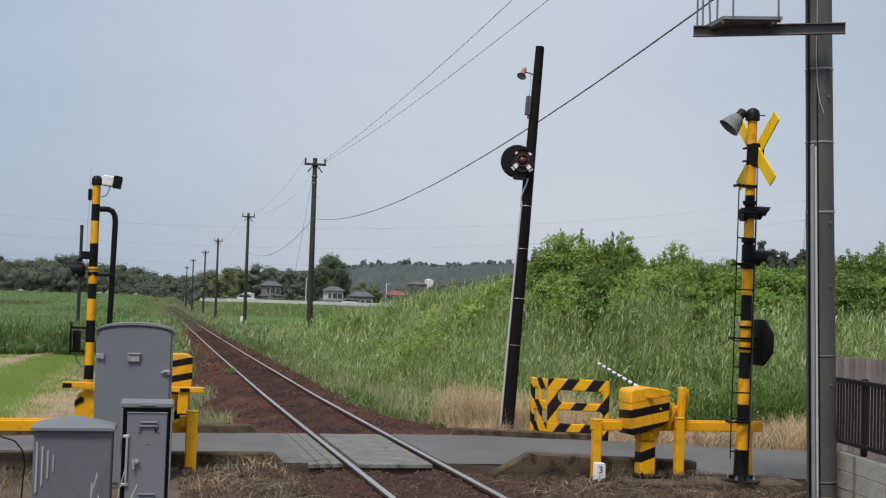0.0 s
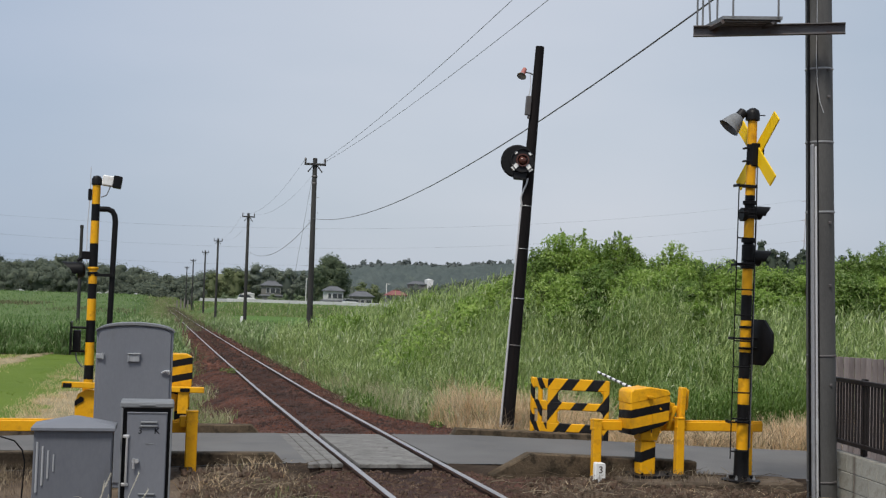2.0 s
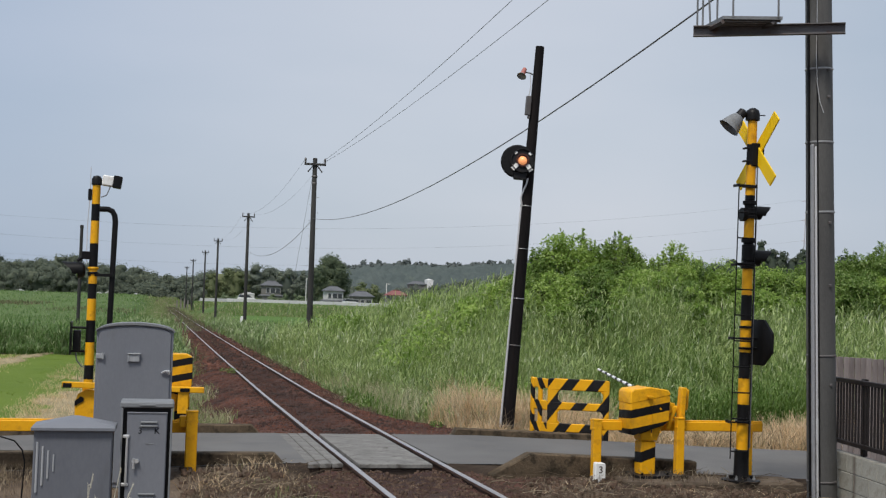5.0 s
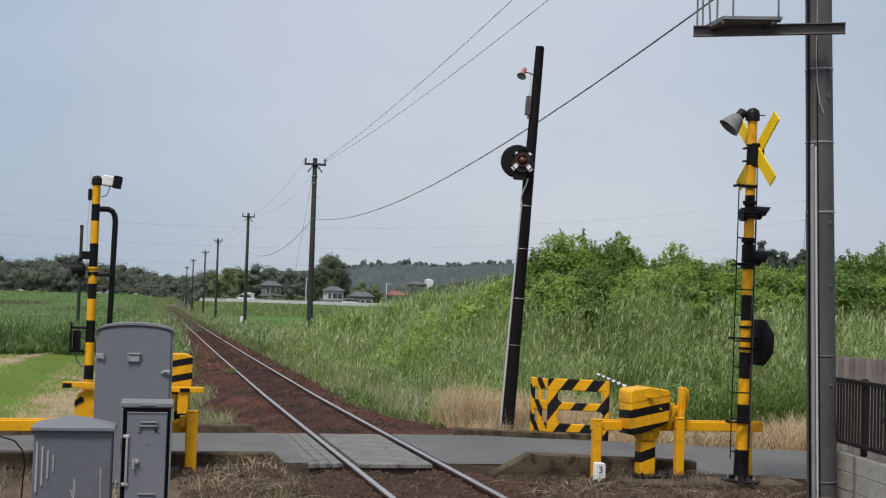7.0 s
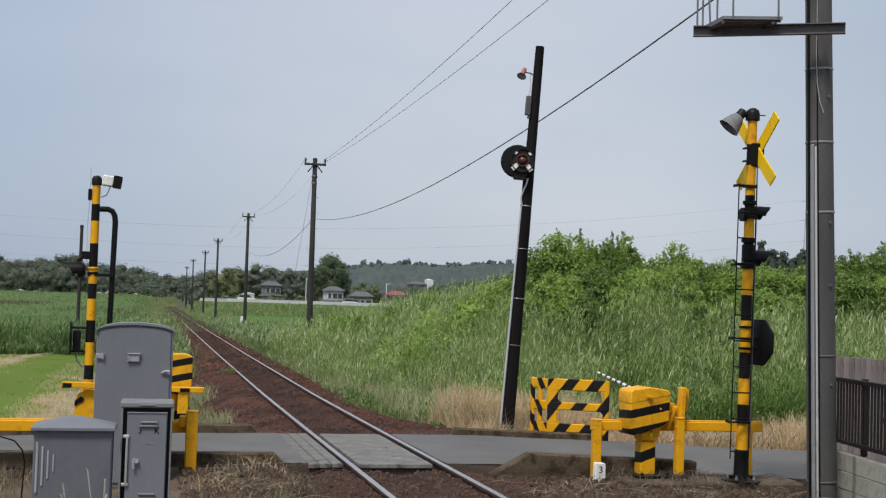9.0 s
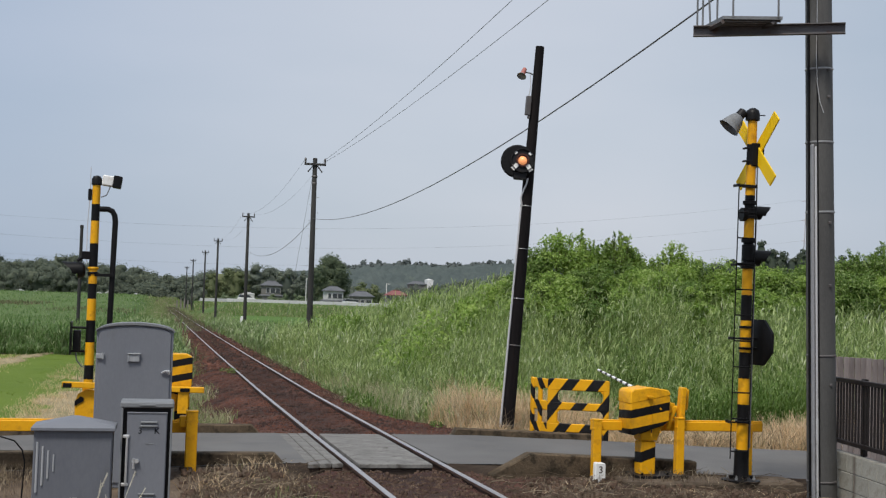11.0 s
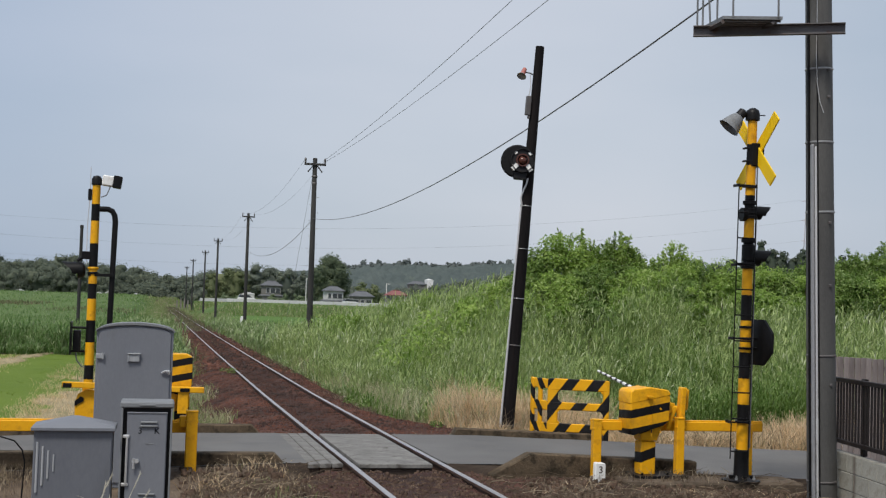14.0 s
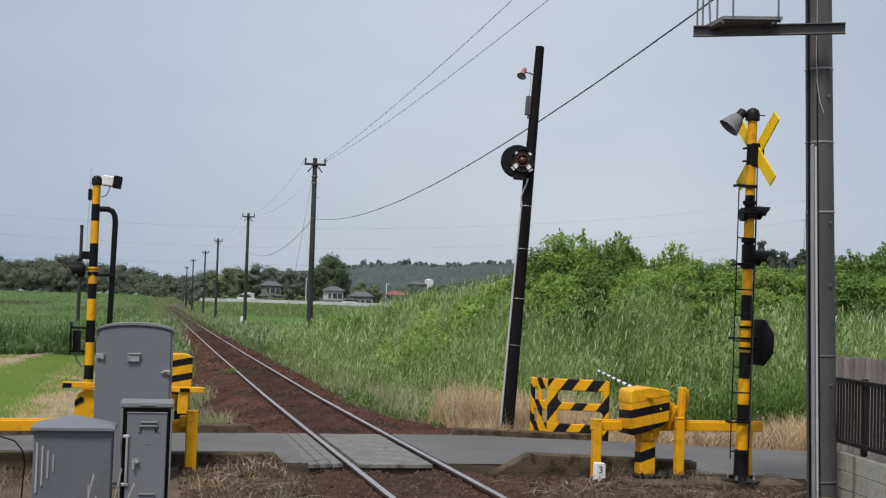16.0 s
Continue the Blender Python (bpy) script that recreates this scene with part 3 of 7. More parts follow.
kerb("kerb", -9.0, -1.45, 19.32, 0.015, 1, 0.22)
kerb("kerb", 1.66, 4.05, 19.25, 0.0, -1, 0.12, 2.0)

crossing = thing("crossing_panels", pose(0, 0, 0), "worn concrete panels between and beside the rails", "crossing panel", kind="structure")
def panel(x0, x1, y0, y1, dz=0.0):
    bm = bmesh.new()
    bx(bm, (x1 - x0 - 0.008, y1 - y0 - 0.012, 0.055), bevel=0.008)
    o = part("panel", bm, "slab", crossing)
    ym = (y0 + y1) / 2
    tilt = math.degrees(math.atan2(float(rail_z(y1) - rail_z(y0)), y1 - y0))
    o.matrix_world = pose((x0 + x1) / 2, ym, float(rail_z(ym)) - 0.040 + dz, tilt, random.uniform(-0.2, 0.2), 0)
    bm = bmesh.new()
    bx(bm, (x1 - x0 - 0.004, y1 - y0 - 0.06, 0.11), bevel=0.01)
    o = part("support_beam", bm, "sleeper", crossing)
    o.matrix_world = pose((x0 + x1) / 2, ym + 0.01, float(rail_z(ym)) - 0.126, tilt, 0, 0)
for x0, x1 in ((-1.07, -0.93), (-0.93, -0.78), (-0.78, -0.64)):
    panel(x0, x1, 15.28, 19.2, random.uniform(-0.004, 0.004))
for x0, x1 in ((-0.455, 0.47),):
    panel(x0, x1, 15.30, 19.2, random.uniform(-0.003, 0.003))

# ======== line-side cabinets ========
def lettering(name, words, size, m, mat, parent):
    cu = bpy.data.curves.new(name, "FONT")
    cu.body, cu.size, cu.extrude, cu.align_x = words, size, 0.0015, "CENTER"
    tmp = new("tmp", cu)
    me = bpy.data.meshes.new_from_object(tmp.evaluated_get(bpy.context.evaluated_depsgraph_get()))
    bpy.data.objects.remove(tmp)
    me.materials.clear()
    me.materials.append(M[mat])
    ob = new(name, me)
    ob.parent = parent
    ob.matrix_basis = m
    return ob


def arched_cabinet():
    t = thing("relay_cabinet", pose(-3.127, 14.83, -0.30), "tall grey steel relay cabinet with an arched roof", "cabinet")
    w, d, h, rise = 0.835, 0.45, 1.80, 0.075
    bm = bmesh.new()
    arc = [(w / 2 * math.cos(a), h + rise * math.sin(a)) for a in np.linspace(0, math.pi, 15)]
    prism(bm, [(-w / 2, 0.06), (w / 2, 0.06)] + arc, d, bevel=0.008)
    part("body", bm, "grey_paint", t)
    bm = bmesh.new()
    arc_o = [((w / 2 + 0.018) * math.cos(a), h - 0.01 + (rise + 0.028) * math.sin(a)) for a in np.linspace(0.05, math.pi - 0.05, 15)]
    arc_i = [((w / 2 + 0.004) * math.cos(a), h - 0.012 + (rise + 0.004) * math.sin(a)) for a in np.linspace(math.pi - 0.05, 0.05, 15)]
    prism(bm, arc_o + arc_i, d + 0.07)
    part("roof", bm, "grey_lid", t, "weathered grey curved roof sheet")
    bm = bmesh.new()
    arc_d = [((w / 2 - 0.028) * math.cos(a), h - 0.03 + rise * math.sin(a)) for a in np.linspace(0, math.pi, 15)]
    prism(bm, [(-w / 2 + 0.028, 0.12), (w / 2 - 0.028, 0.12)] + arc_d, 0.02, pose(0, -d / 2 - 0.008, 0), bevel=0.005)
    door = part("door", bm, "grey_paint", t)
    bm = bmesh.new()
    bx(bm, (0.12, 0.03, 0.085), (-0.005, -d / 2 - 0.03, 1.50), bevel=0.008)
    bx(bm, (0.14, 0.045, 0.014), (-0.005, -d / 2 - 0.035, 1.548), bevel=0.004)
    bx(bm, (0.014, 0.04, 0.085), (-0.068, -d / 2 - 0.035, 1.50), bevel=0.004)
    # paler than the door, so its sunlit top and left edges are in the colour
    part("vent_hood", bm, "rib_grey", door)
    bm = bmesh.new()
    bx(bm, (0.085, 0.03, 0.055), (-0.375, -d / 2 - 0.028, 1.515), bevel=0.006)
    tube(bm, [(-0.34, -d / 2 - 0.04, 1.482), (-0.34, -d / 2 - 0.04, 1.55)], 0.012)
    # same pale grey here: the hinge's lit look is painted
    part("hinge", bm, "rib_grey", door)
    bm = bmesh.new()
    tube(bm, [(0.30, -d / 2 - 0.03, 1.34), (0.34, -d / 2 - 0.05, 1.365), (0.37, -d / 2 - 0.05, 1.36), (0.385, -d / 2 - 0.035, 1.325)], 0.012)
    lathe(bm, [(0.022, 0), (0.022, 0.03)], 10, pose(0.375, -d / 2 - 0.015, 1.355, 90))
    part("handle", bm, "chrome", door, "small bright metal handle")
    bm = bmesh.new()
    bx(bm, (w + 0.1, d + 0.12, 0.12), (0, 0, 0.0), bevel=0.012)
    part("plinth", bm, "kerb", t, "concrete plinth")


def telephone_cabinet():
    t = thing("telephone_cabinet", pose(-2.952, 11.78, -0.32), "narrow grey steel box with a hinged door and dark sides", "cabinet")
    w, d, h = 0.43, 0.36, 1.235
    bm = bmesh.new()
    bx(bm, (w, d, h), (0, 0, h / 2), bevel=0.008)
    part("body", bm, "black", t, "black body behind the door frame")
    bm = bmesh.new()
    for sx in (-1, 1):
        bx(bm, (0.016, 0.05, h - 0.02), (sx * (w / 2 - 0.002), -d / 2 - 0.012, h / 2), bevel=0.003)
    part("frame", bm, "grey_lid", t)
    bm = bmesh.new()
    bx(bm, (w + 0.035, d + 0.06, 0.050), (0, -0.01, h + 0.02), (0, 0, 0), bevel=0.01)
    bx(bm, (0.14, 0.02, 0.012), (0.0, -d / 2 - 0.055, h + 0.022), bevel=0.003)
    part("lid", bm, "grey_lid", t, "light grey overhanging lid")
    bm = bmesh.new()
    bx(bm, (0.345, 0.03, h - 0.06), (0.004, -d / 2 - 0.02, h / 2 - 0.012), bevel=0.008)
    bx(bm, (0.350, 0.012, 0.012), (0.004, -d / 2 - 0.036, h - 0.048), bevel=0.003)
    door = part("door", bm, "grey_paint", t)
    for zz in (1.105, 1.072, 0.475, 0.435):
        bm = bmesh.new()
        bx(bm, (0.145, 0.022, 0.014), (0.02, -d / 2 - 0.043, zz), (25, 0, 0), bevel=0.004)
        part("louvre", bm, "grey_lid", door)
    for words, x in (("3", -0.055), ("K", 0.09)):
        lettering("lettering", words, 0.078, pose(x, -d / 2 - 0.0365, 1.005, 90), "black", door)
    bm = bmesh.new()
    bx(bm, (0.045, 0.003, 0.008), (0.012, -d / 2 - 0.0365, 1.052), bevel=0.0)
    part("lettering", bm, "grey_lid", door)
    bm = bmesh.new()
    bx(bm, (0.07, 0.003, 0.008), (0.03, -d / 2 - 0.0365, 0.915), bevel=0.0)
    part("nameplate", bm, "grey_lid", door)
    bm = bmesh.new()
    tube(bm, [(-0.163, -d / 2 - 0.05, 0.56), (-0.163, -d / 2 - 0.05, 0.98)], 0.011)
    for zz in (0.56, 0.98):
        bx(bm, (0.06, 0.035, 0.028), (-0.172, -d / 2 - 0.035, zz), bevel=0.005)
    part("hinge_rod", bm, "chrome", door)
    bm = bmesh.new()
    tube(bm, [(-0.10, -d / 2 - 0.06, 0.70), (-0.10, -d / 2 - 0.06, 0.79)], 0.011)
    tube(bm, [(-0.115, -d / 2 - 0.045, 0.762), (-0.055, -d / 2 - 0.045, 0.762)], 0.009)
    lathe(bm, [(0.02, 0), (0.018, 0.035)], 10, pose(-0.075, -d / 2 - 0.03, 0.765, 90))
    part("latch", bm, "chrome", door)


def low_cabinet():
    t = thing("low_cabinet", pose(-3.567, 11.72, -0.32), "squat grey metal box with a peaked lid and pale highlight bars", "cabinet")
    w, d, h = 0.66, 0.42, 1.05
    bm = bmesh.new()
    bx(bm, (w, d, h), (0, 0, h / 2), bevel=0.012)
    part("body", bm, "grey_dark", t)
    bm = bmesh.new()
    W, D = w / 2 + 0.024, d / 2 + 0.04
    low = [bm.verts.new(v) for v in ((-W, -D, h - 0.02), (W, -D, h - 0.02), (W, D, h - 0.02), (-W, D, h - 0.02))]
    mid = [bm.verts.new(v) for v in ((-W, -D, h + 0.012), (W, -D, h + 0.012), (W, D, h + 0.012), (-W, D, h + 0.012))]
    top = [bm.verts.new(v) for v in ((-0.03, -0.03, h + 0.092), (0.03, -0.03, h + 0.092), (0.03, 0.03, h + 0.092), (-0.03, 0.03, h + 0.092))]
    bm.faces.new(list(reversed(low)))
    bm.faces.new(top)
    for a, b in ((low, mid), (mid, top)):
        for i in range(4):
            j = (i + 1) % 4
            bm.faces.new((a[i], a[j], b[j], b[i]))
    bmesh.ops.bevel(bm, geom=bm.edges[:], offset=0.005, segments=1, affect="EDGES", profile=0.5)
    part("lid", bm, "grey_paint", t, "weathered grey peaked lid")
    # four pale bars stand for the highlights along dents in the front
    for k in range(4):
        bm = bmesh.new()
        tube(bm, [(-0.295 + 0.046 * k, -d / 2 - 0.002, 0.50 + 0.06 * k), (-0.295 + 0.046 * k, -d / 2 - 0.002, 0.93 - 0.035 * k)], 0.011 - 0.001 * k, 8)
        part("rib", bm, "rib_grey", t)


arched_cabinet()
telephone_cabinet()
low_cabinet()

bm = bmesh.new()
tube(bm, [(-5.2, 11.9, 0.72), (-4.6, 11.85, 0.66), (-4.22, 11.8, 0.63), (-4.08, 11.78, 0.59), (-4.01, 11.77, 0.51), (-3.985, 11.77, 0.40), (-4.0, 11.76, 0.1), (-3.985, 11.75, -0.36)], 0.007, 8)
tagged(part("cable", bm, "black"), "black cable looping down beside the low cabinet", "cable")

# ======== crossing masts ========
def banded(bm, x_of, bands, r0, r1, seg=22):
    """bands: (height, 0 yellow or 1 black) from the bottom."""
    top = bands[-1][0]
    rings = []
    for (z, c), (z2, _) in zip(bands, bands[1:]):
        for zz in (z + 0.001, z2 - 0.001):
            rings.append((r0 + (r1 - r0) * zz / top, zz, c))
    lathe(bm, rings, seg)


def thing_part(name, parent, label=""):
    ob = new(name)
    ob.empty_display_size = 0.1
    ob.parent = parent
    if label:
        ob["label"] = label
    return ob


def lamp_head(parent, z, side, r, hood, board=0.0, y=0.0, out=0.0):
    """A crossing light on the mast, facing along the road. side: 1 or -1 on the x axis."""
    bm = bmesh.new()
    turn = pose(out * side, y, z, 0, 90 * side, 0)
    if board:
        turn = pose(out * side, y, z, 0, 0, 12) @ pose(0, 0, 0, 0, 90 * side, 0)
        lathe(bm, [(board - 0.02, 0.0), (board, 0.012), (board, 0.045), (r * 1.1, 0.05), (r, 0.075)], 8, turn @ pose(0, 0, 0, 0, 0, 22.5))
        lamp = part("lamp", bm, "black", parent, "lamp on a black eight-sided backboard")
        bm = bmesh.new()
        lathe(bm, [(r * 0.9, 0.076), (r * 0.6, 0.09), (0.01, 0.095)], 18, turn)
        part("lens", bm, "amber_dark", lamp, "unlit red lens")
        return
    lathe(bm, [(r * 0.55, 0.02), (r * 0.95, 0.06), (r, 0.12), (r, 0.14)], 18, turn)
    lamp = part("lamp", bm, "black", parent)
    bm = bmesh.new()
    n = 14
    ins, outs = [], []
    for i in range(n + 1):
        a = math.pi * (i / n) * 1.3 - 0.15 * math.pi
        reach = 0.14 + hood * (0.35 + 0.65 * max(math.sin(a), 0) ** 0.8)
        for lst, rr in ((ins, r * 0.96), (outs, r)):
            lst.append([bm.verts.new(Vector((side * (x + out), y + rr * math.cos(a), z + rr * math.sin(a)))) for x in (0.12, reach)])
    for lst in (ins, outs):
        for a, b in zip(lst, lst[1:]):
            bm.faces.new((a[0], b[0], b[1], a[1]))
    for a, b, c, d in zip(ins, ins[1:], outs, outs[1:]):
        bm.faces.new((a[1], b[1], d[1], c[1]))
    part("hood", bm, "black", lamp)
    bm = bmesh.new()
    lathe(bm, [(r * 0.9, 0.141), (r * 0.6, 0.165), (0.01, 0.172)], 18, turn)
    part("lens", bm, "amber_dark", lamp, "unlit red lens")


def right_mast():
    t = thing("crossing_signal", pose(4.165, 14.52, -0.140, 0, 0.75, 0), "yellow and black banded crossing mast with crossbuck and ladder", "crossing signal")
    bm = bmesh.new()
    banded(bm, 0, [(0.36, 0), (0.71, 1), (0.93, 0), (1.248, 1), (1.57, 0), (1.96, 1), (2.275, 0), (2.615, 1), (2.95, 0), (3.23, 1), (3.51, 0), (3.885, 1), (4.145, 0), (4.45, 1), (4.47, 1)], 0.074, 0.058)
    part("pole", bm, ["yellow", "black"], t)
    bm = bmesh.new()
    lathe(bm, [(0.235, 0.0), (0.235, 0.012), (0.20, 0.020), (0.13, 0.022), (0.098, 0.045), (0.092, 0.07), (0.089, 0.37), (0.078, 0.38)], 24)
    for k in range(4):
        bx(bm, (0.08, 0.012, 0.05), (0, 0, 0), bevel=0.003, m=pose(0.118 * math.cos(1.57 * k), 0.118 * math.sin(1.57 * k), 0.040, 0, 0, 90 * k))
    part("base", bm, "black", t, "black flanged base with stiffening ribs")
    for k in range(4):
        bm = bmesh.new()
        lathe(bm, [(0.020, 0.015), (0.020, 0.045), (0.011, 0.046), (0.011, 0.068), (0.004, 0.072)], 8, pose(0.165 * math.cos(0.8 + 1.57 * k), 0.165 * math.sin(0.8 + 1.57 * k), 0))
        part("bolt", bm, "galv", t)
    bm = bmesh.new()
    lathe(bm, [(0.066, 4.44), (0.088, 4.45), (0.088, 4.53), (0.075, 4.57), (0.035, 4.60), (0.01, 4.605)], 20)
    bx(bm, (0.16, 0.012, 0.012), (0.09, 0, 4.52), bevel=0.002)
    part("cap", bm, "black", t)
    for z, hh, rr in ((3.24, 0.04, 0.10), (3.30, 0.10, 0.08), (3.42, 0.05, 0.088), (2.64, 0.08, 0.086), (2.80, 0.20, 0.08), (2.95, 0.05, 0.09), (1.62, 0.03, 0.086), (1.74, 0.03, 0.086), (1.88, 0.03, 0.086), (3.62, 0.025, 0.09), (0.72, 0.03, 0.095)):
        bm = bmesh.new()
        lathe(bm, [(rr - 0.01, z - hh / 2), (rr, z - hh / 2 + 0.006), (rr, z + hh / 2 - 0.006), (rr - 0.01, z + hh / 2)], 20)
        part("clamp", bm, "black", t)
    bm = bmesh.new()
    bx(bm, (0.17, 0.15, 0.29), (0.055, 0, 4.015), bevel=0.012)
    for z in (3.93, 4.09):
        tube(bm, [(-0.11, -0.03, z), (0.02, -0.03, z)], 0.012, 6)
        bx(bm, (0.03, 0.10, 0.02), (-0.1, -0.03, z), bevel=0.003)
    part("bracket", bm, "black", t)
    for s in (-1, 1):
        bm = bmesh.new()
        bx(bm, (0.018, 0.165, 1.14), (0, 0, 0), bevel=0.004)
        o = part("crossbuck_plate", bm, "yellow_sign", t, "flat yellow warning plate")
        o.matrix_basis = pose(0.066 + 0.012 * s, 0, 4.065, 0, 0, 6.5) @ pose(0, 0, 0, s * 45)
    lamp_head(t, 3.30, 1, 0.085, 0.13)
    lamp_head(t, 2.74, 1, 0.10, 0.16)
    lamp_head(t, 1.70, 1, 0.12, 0.05, board=0.305, out=0.145)
    for z in (1.62, 1.74):
        bm = bmesh.new()
        bx(bm, (0.24, 0.05, 0.03), (0.15, 0, z), bevel=0.004)
        part("lamp_stay", bm, "black", t)
    bm = bmesh.new()
    lathe(bm, [(0.05, -0.02), (0.085, 0.04), (0.085, 0.09)], 16, pose(-0.02, 0, 3.27, 0, -90, 0))
    part("rear_lamp", bm, "black", t)
    # the ladder stands off the pole
    ladder = thing_part("ladder", t, "narrow black steel ladder")
    for x in (-0.215, 0.02):
        bm = bmesh.new()
        tube(bm, [(x, -0.135, 3.62), (x, -0.135, 0.28)], 0.008, 6)
        part("stile", bm, "black", ladder)
    for k in range(11):
        z = 0.45 + 0.315 * k if k else 0.37
        bm = bmesh.new()
        tube(bm, [(-0.215, -0.135, z), (0.02, -0.135, z)], 0.010, 6)
        part("rung", bm, "black", ladder)
    for z in (3.62, 2.64, 1.74, 0.72):
        for x in (-0.215, 0.02):
            bm = bmesh.new()
            bx(bm, (0.014, 0.16, 0.035), (x, -0.06, z), bevel=0.003)
            part("stay", bm, "black", ladder)
        bm = bmesh.new()
        bx(bm, (0.26, 0.02, 0.022), (-0.10, -0.125, z), bevel=0.003)
        part("stay", bm, "black", ladder)
    bm = bmesh.new()
    tube(bm, [(0.062, -0.045, 3.9), (0.068, -0.05, 3.2), (0.070, -0.05, 2.2), (0.074, -0.05, 1.2), (0.078, -0.05, 0.4)], 0.009, 6)
    part("cable", bm, "wire", t)
    # horn loudspeaker
    sp = pose(-0.15, 0.03, 4.51) @ Vector((0, 0, 1)).rotation_difference(Vector((-0.62, 0.10, -0.74))).to_matrix().to_4x4() @ Matrix.Diagonal((0.80, 0.80, 0.72, 1))
    bm = bmesh.new()
    lathe(bm, [(0.05, -0.10), (0.075, -0.08), (0.075, 0.02), (0.06, 0.03)], 16, sp)
    tube(bm, [(0, 0, 4.51), (-0.12, 0.02, 4.51)], 0.022, 8)
    part("speaker_driver", bm, "dark_metal", t)
    bm = bmesh.new()
    lathe(bm, [(0.055, 0.02), (0.090, 0.05), (0.122, 0.12), (0.146, 0.21), (0.170, 0.30), (0.178, 0.31), (0.164, 0.30), (0.135, 0.21), (0.10, 0.12), (0.01, 0.09)], 20, sp)
    part("speaker_horn", bm, "grey_lid", t, "grey horn loudspeaker")


def left_mast():
    t = thing("crossing_signal", pose(-3.97, 21.87, -0.22, 0, 0.0, 0), "yellow and black banded crossing mast with floodlight", "crossing signal")
    bands = [(0.0, 1), (0.30, 0), (0.40, 0), (0.70, 1), (0.935, 0), (1.31, 1), (1.675, 0), (2.03, 1), (2.28, 0), (2.54, 1), (2.95, 0), (3.325, 1), (3.605, 0), (3.93, 1), (3.95, 1)]
    bm = bmesh.new()
    banded(bm, 0, bands, 0.078, 0.066)
    part("pole", bm, ["yellow", "black"], t)
    bm = bmesh.new()
    lathe(bm, [(0.07, 3.92), (0.085, 3.93), (0.085, 4.02), (0.06, 4.07), (0.01, 4.085)], 18)
    part("cap", bm, "black", t)
    bm = bmesh.new()
    bx(bm, (0.20, 0.19, 0.17), (0.19, 0, 4.0), (0, 6, 0), bevel=0.015)
    tube(bm, [(0.04, 0, 3.98), (0.12, 0, 3.99)], 0.025, 8)
    fl = part("floodlight", bm, "white", t, "white floodlight housing")
    bm = bmesh.new()
    bx(bm, (0.14, 0.24, 0.20), (0.335, -0.01, 3.985), (0, 8, 0), bevel=0.012)
    part("visor", bm, "black", fl)
    bm = bmesh.new()
    tube(bm, [(0.23, -0.06, 3.92), (0.17, -0.08, 3.76), (0.08, -0.06, 3.72)], 0.010, 6)
    part("cable", bm, "wire", fl)
    bm = bmesh.new()
    bx(bm, (0.06, 0.10, 0.19), (-0.10, 0, 3.76), bevel=0.01)
    part("junction_box", bm, "black", t)
    bm = bmesh.new()
    tube(bm, [(-0.10, -0.03, 4.22), (-0.10, -0.03, 3.70), (-0.12, -0.03, 3.2), (-0.11, -0.03, 2.6)], 0.007, 6)
    part("antenna", bm, "conduit", t, "thin pale vertical rod")
    # light facing away from the railway
    lamp_head(t, 2.50, -1, 0.135, 0.26, out=0.10)
    bm = bmesh.new()
    bx(bm, (0.16, 0.12, 0.13), (-0.11, 0, 2.75), bevel=0.01)
    tube(bm, [(-0.18, 0, 2.72), (-0.26, 0, 2.65)], 0.03, 8)
    part("lamp_bracket", bm, "black", t)
    for z in (2.46, 2.54):
        bm = bmesh.new()
        lathe(bm, [(0.085, z - 0.02), (0.092, z), (0.085, z + 0.02)], 18)
        part("clamp", bm, "black" if z < 2.5 else "yellow", t)
    # small board on stand-offs
    bm = bmesh.new()
    bx(bm, (0.12, 0.22, 0.36), (-0.21, 0, 1.33), bevel=0.012)
    part("control_box", bm, "black", t)
    bm = bmesh.new()
    bx(bm, (0.02, 0.46, 0.54), (-0.305, 0, 1.38), bevel=0.004)
    part("backboard", bm, "black", t)
    for z in (1.16, 1.55):
        bm = bmesh.new()
        tube(bm, [(-0.30, 0, z), (0.0, 0, z)], 0.02, 8)
        part("stand_off", bm, "black", t)
    bm = bmesh.new()
    tube(bm, [(-0.22, -0.05, 1.16), (-0.20, -0.06, 1.02), (-0.12, -0.07, 0.92), (-0.07, -0.07, 0.9)], 0.012, 6)
    part("cable", bm, "wire", t)
    # swan-neck pipe tied to the mast
    bm = bmesh.new()
    tube(bm, [(0.06, 0.02, 3.53), (0.20, 0.02, 3.53), (0.27, 0.02, 3.50), (0.31, 0.02, 3.43), (0.325, 0.02, 3.33), (0.30, 0.02, 1.6), (0.27, 0.02, 0.0)], 0.047, 12)
    part("swan_neck_pipe", bm, "black", t, "black bent pipe")
    bm = bmesh.new()
    bx(bm, (0.42, 0.03, 0.05), (0.13, -0.05, 2.43), bevel=0.004)
    part("tie_bar", bm, "black", t)


right_mast()
left_mast()
p = thing("distant_post", pose(-7.02, 70.5, -0.75), "slim dark post standing in the crop field", "post")
bm = bmesh.new()
lathe(bm, [(0.095, 0), (0.085, 5.9), (0.085, 6.12), (0.10, 6.14), (0.10, 6.25), (0.02, 6.28)], 10)
part("shaft", bm, "far_pole", p)

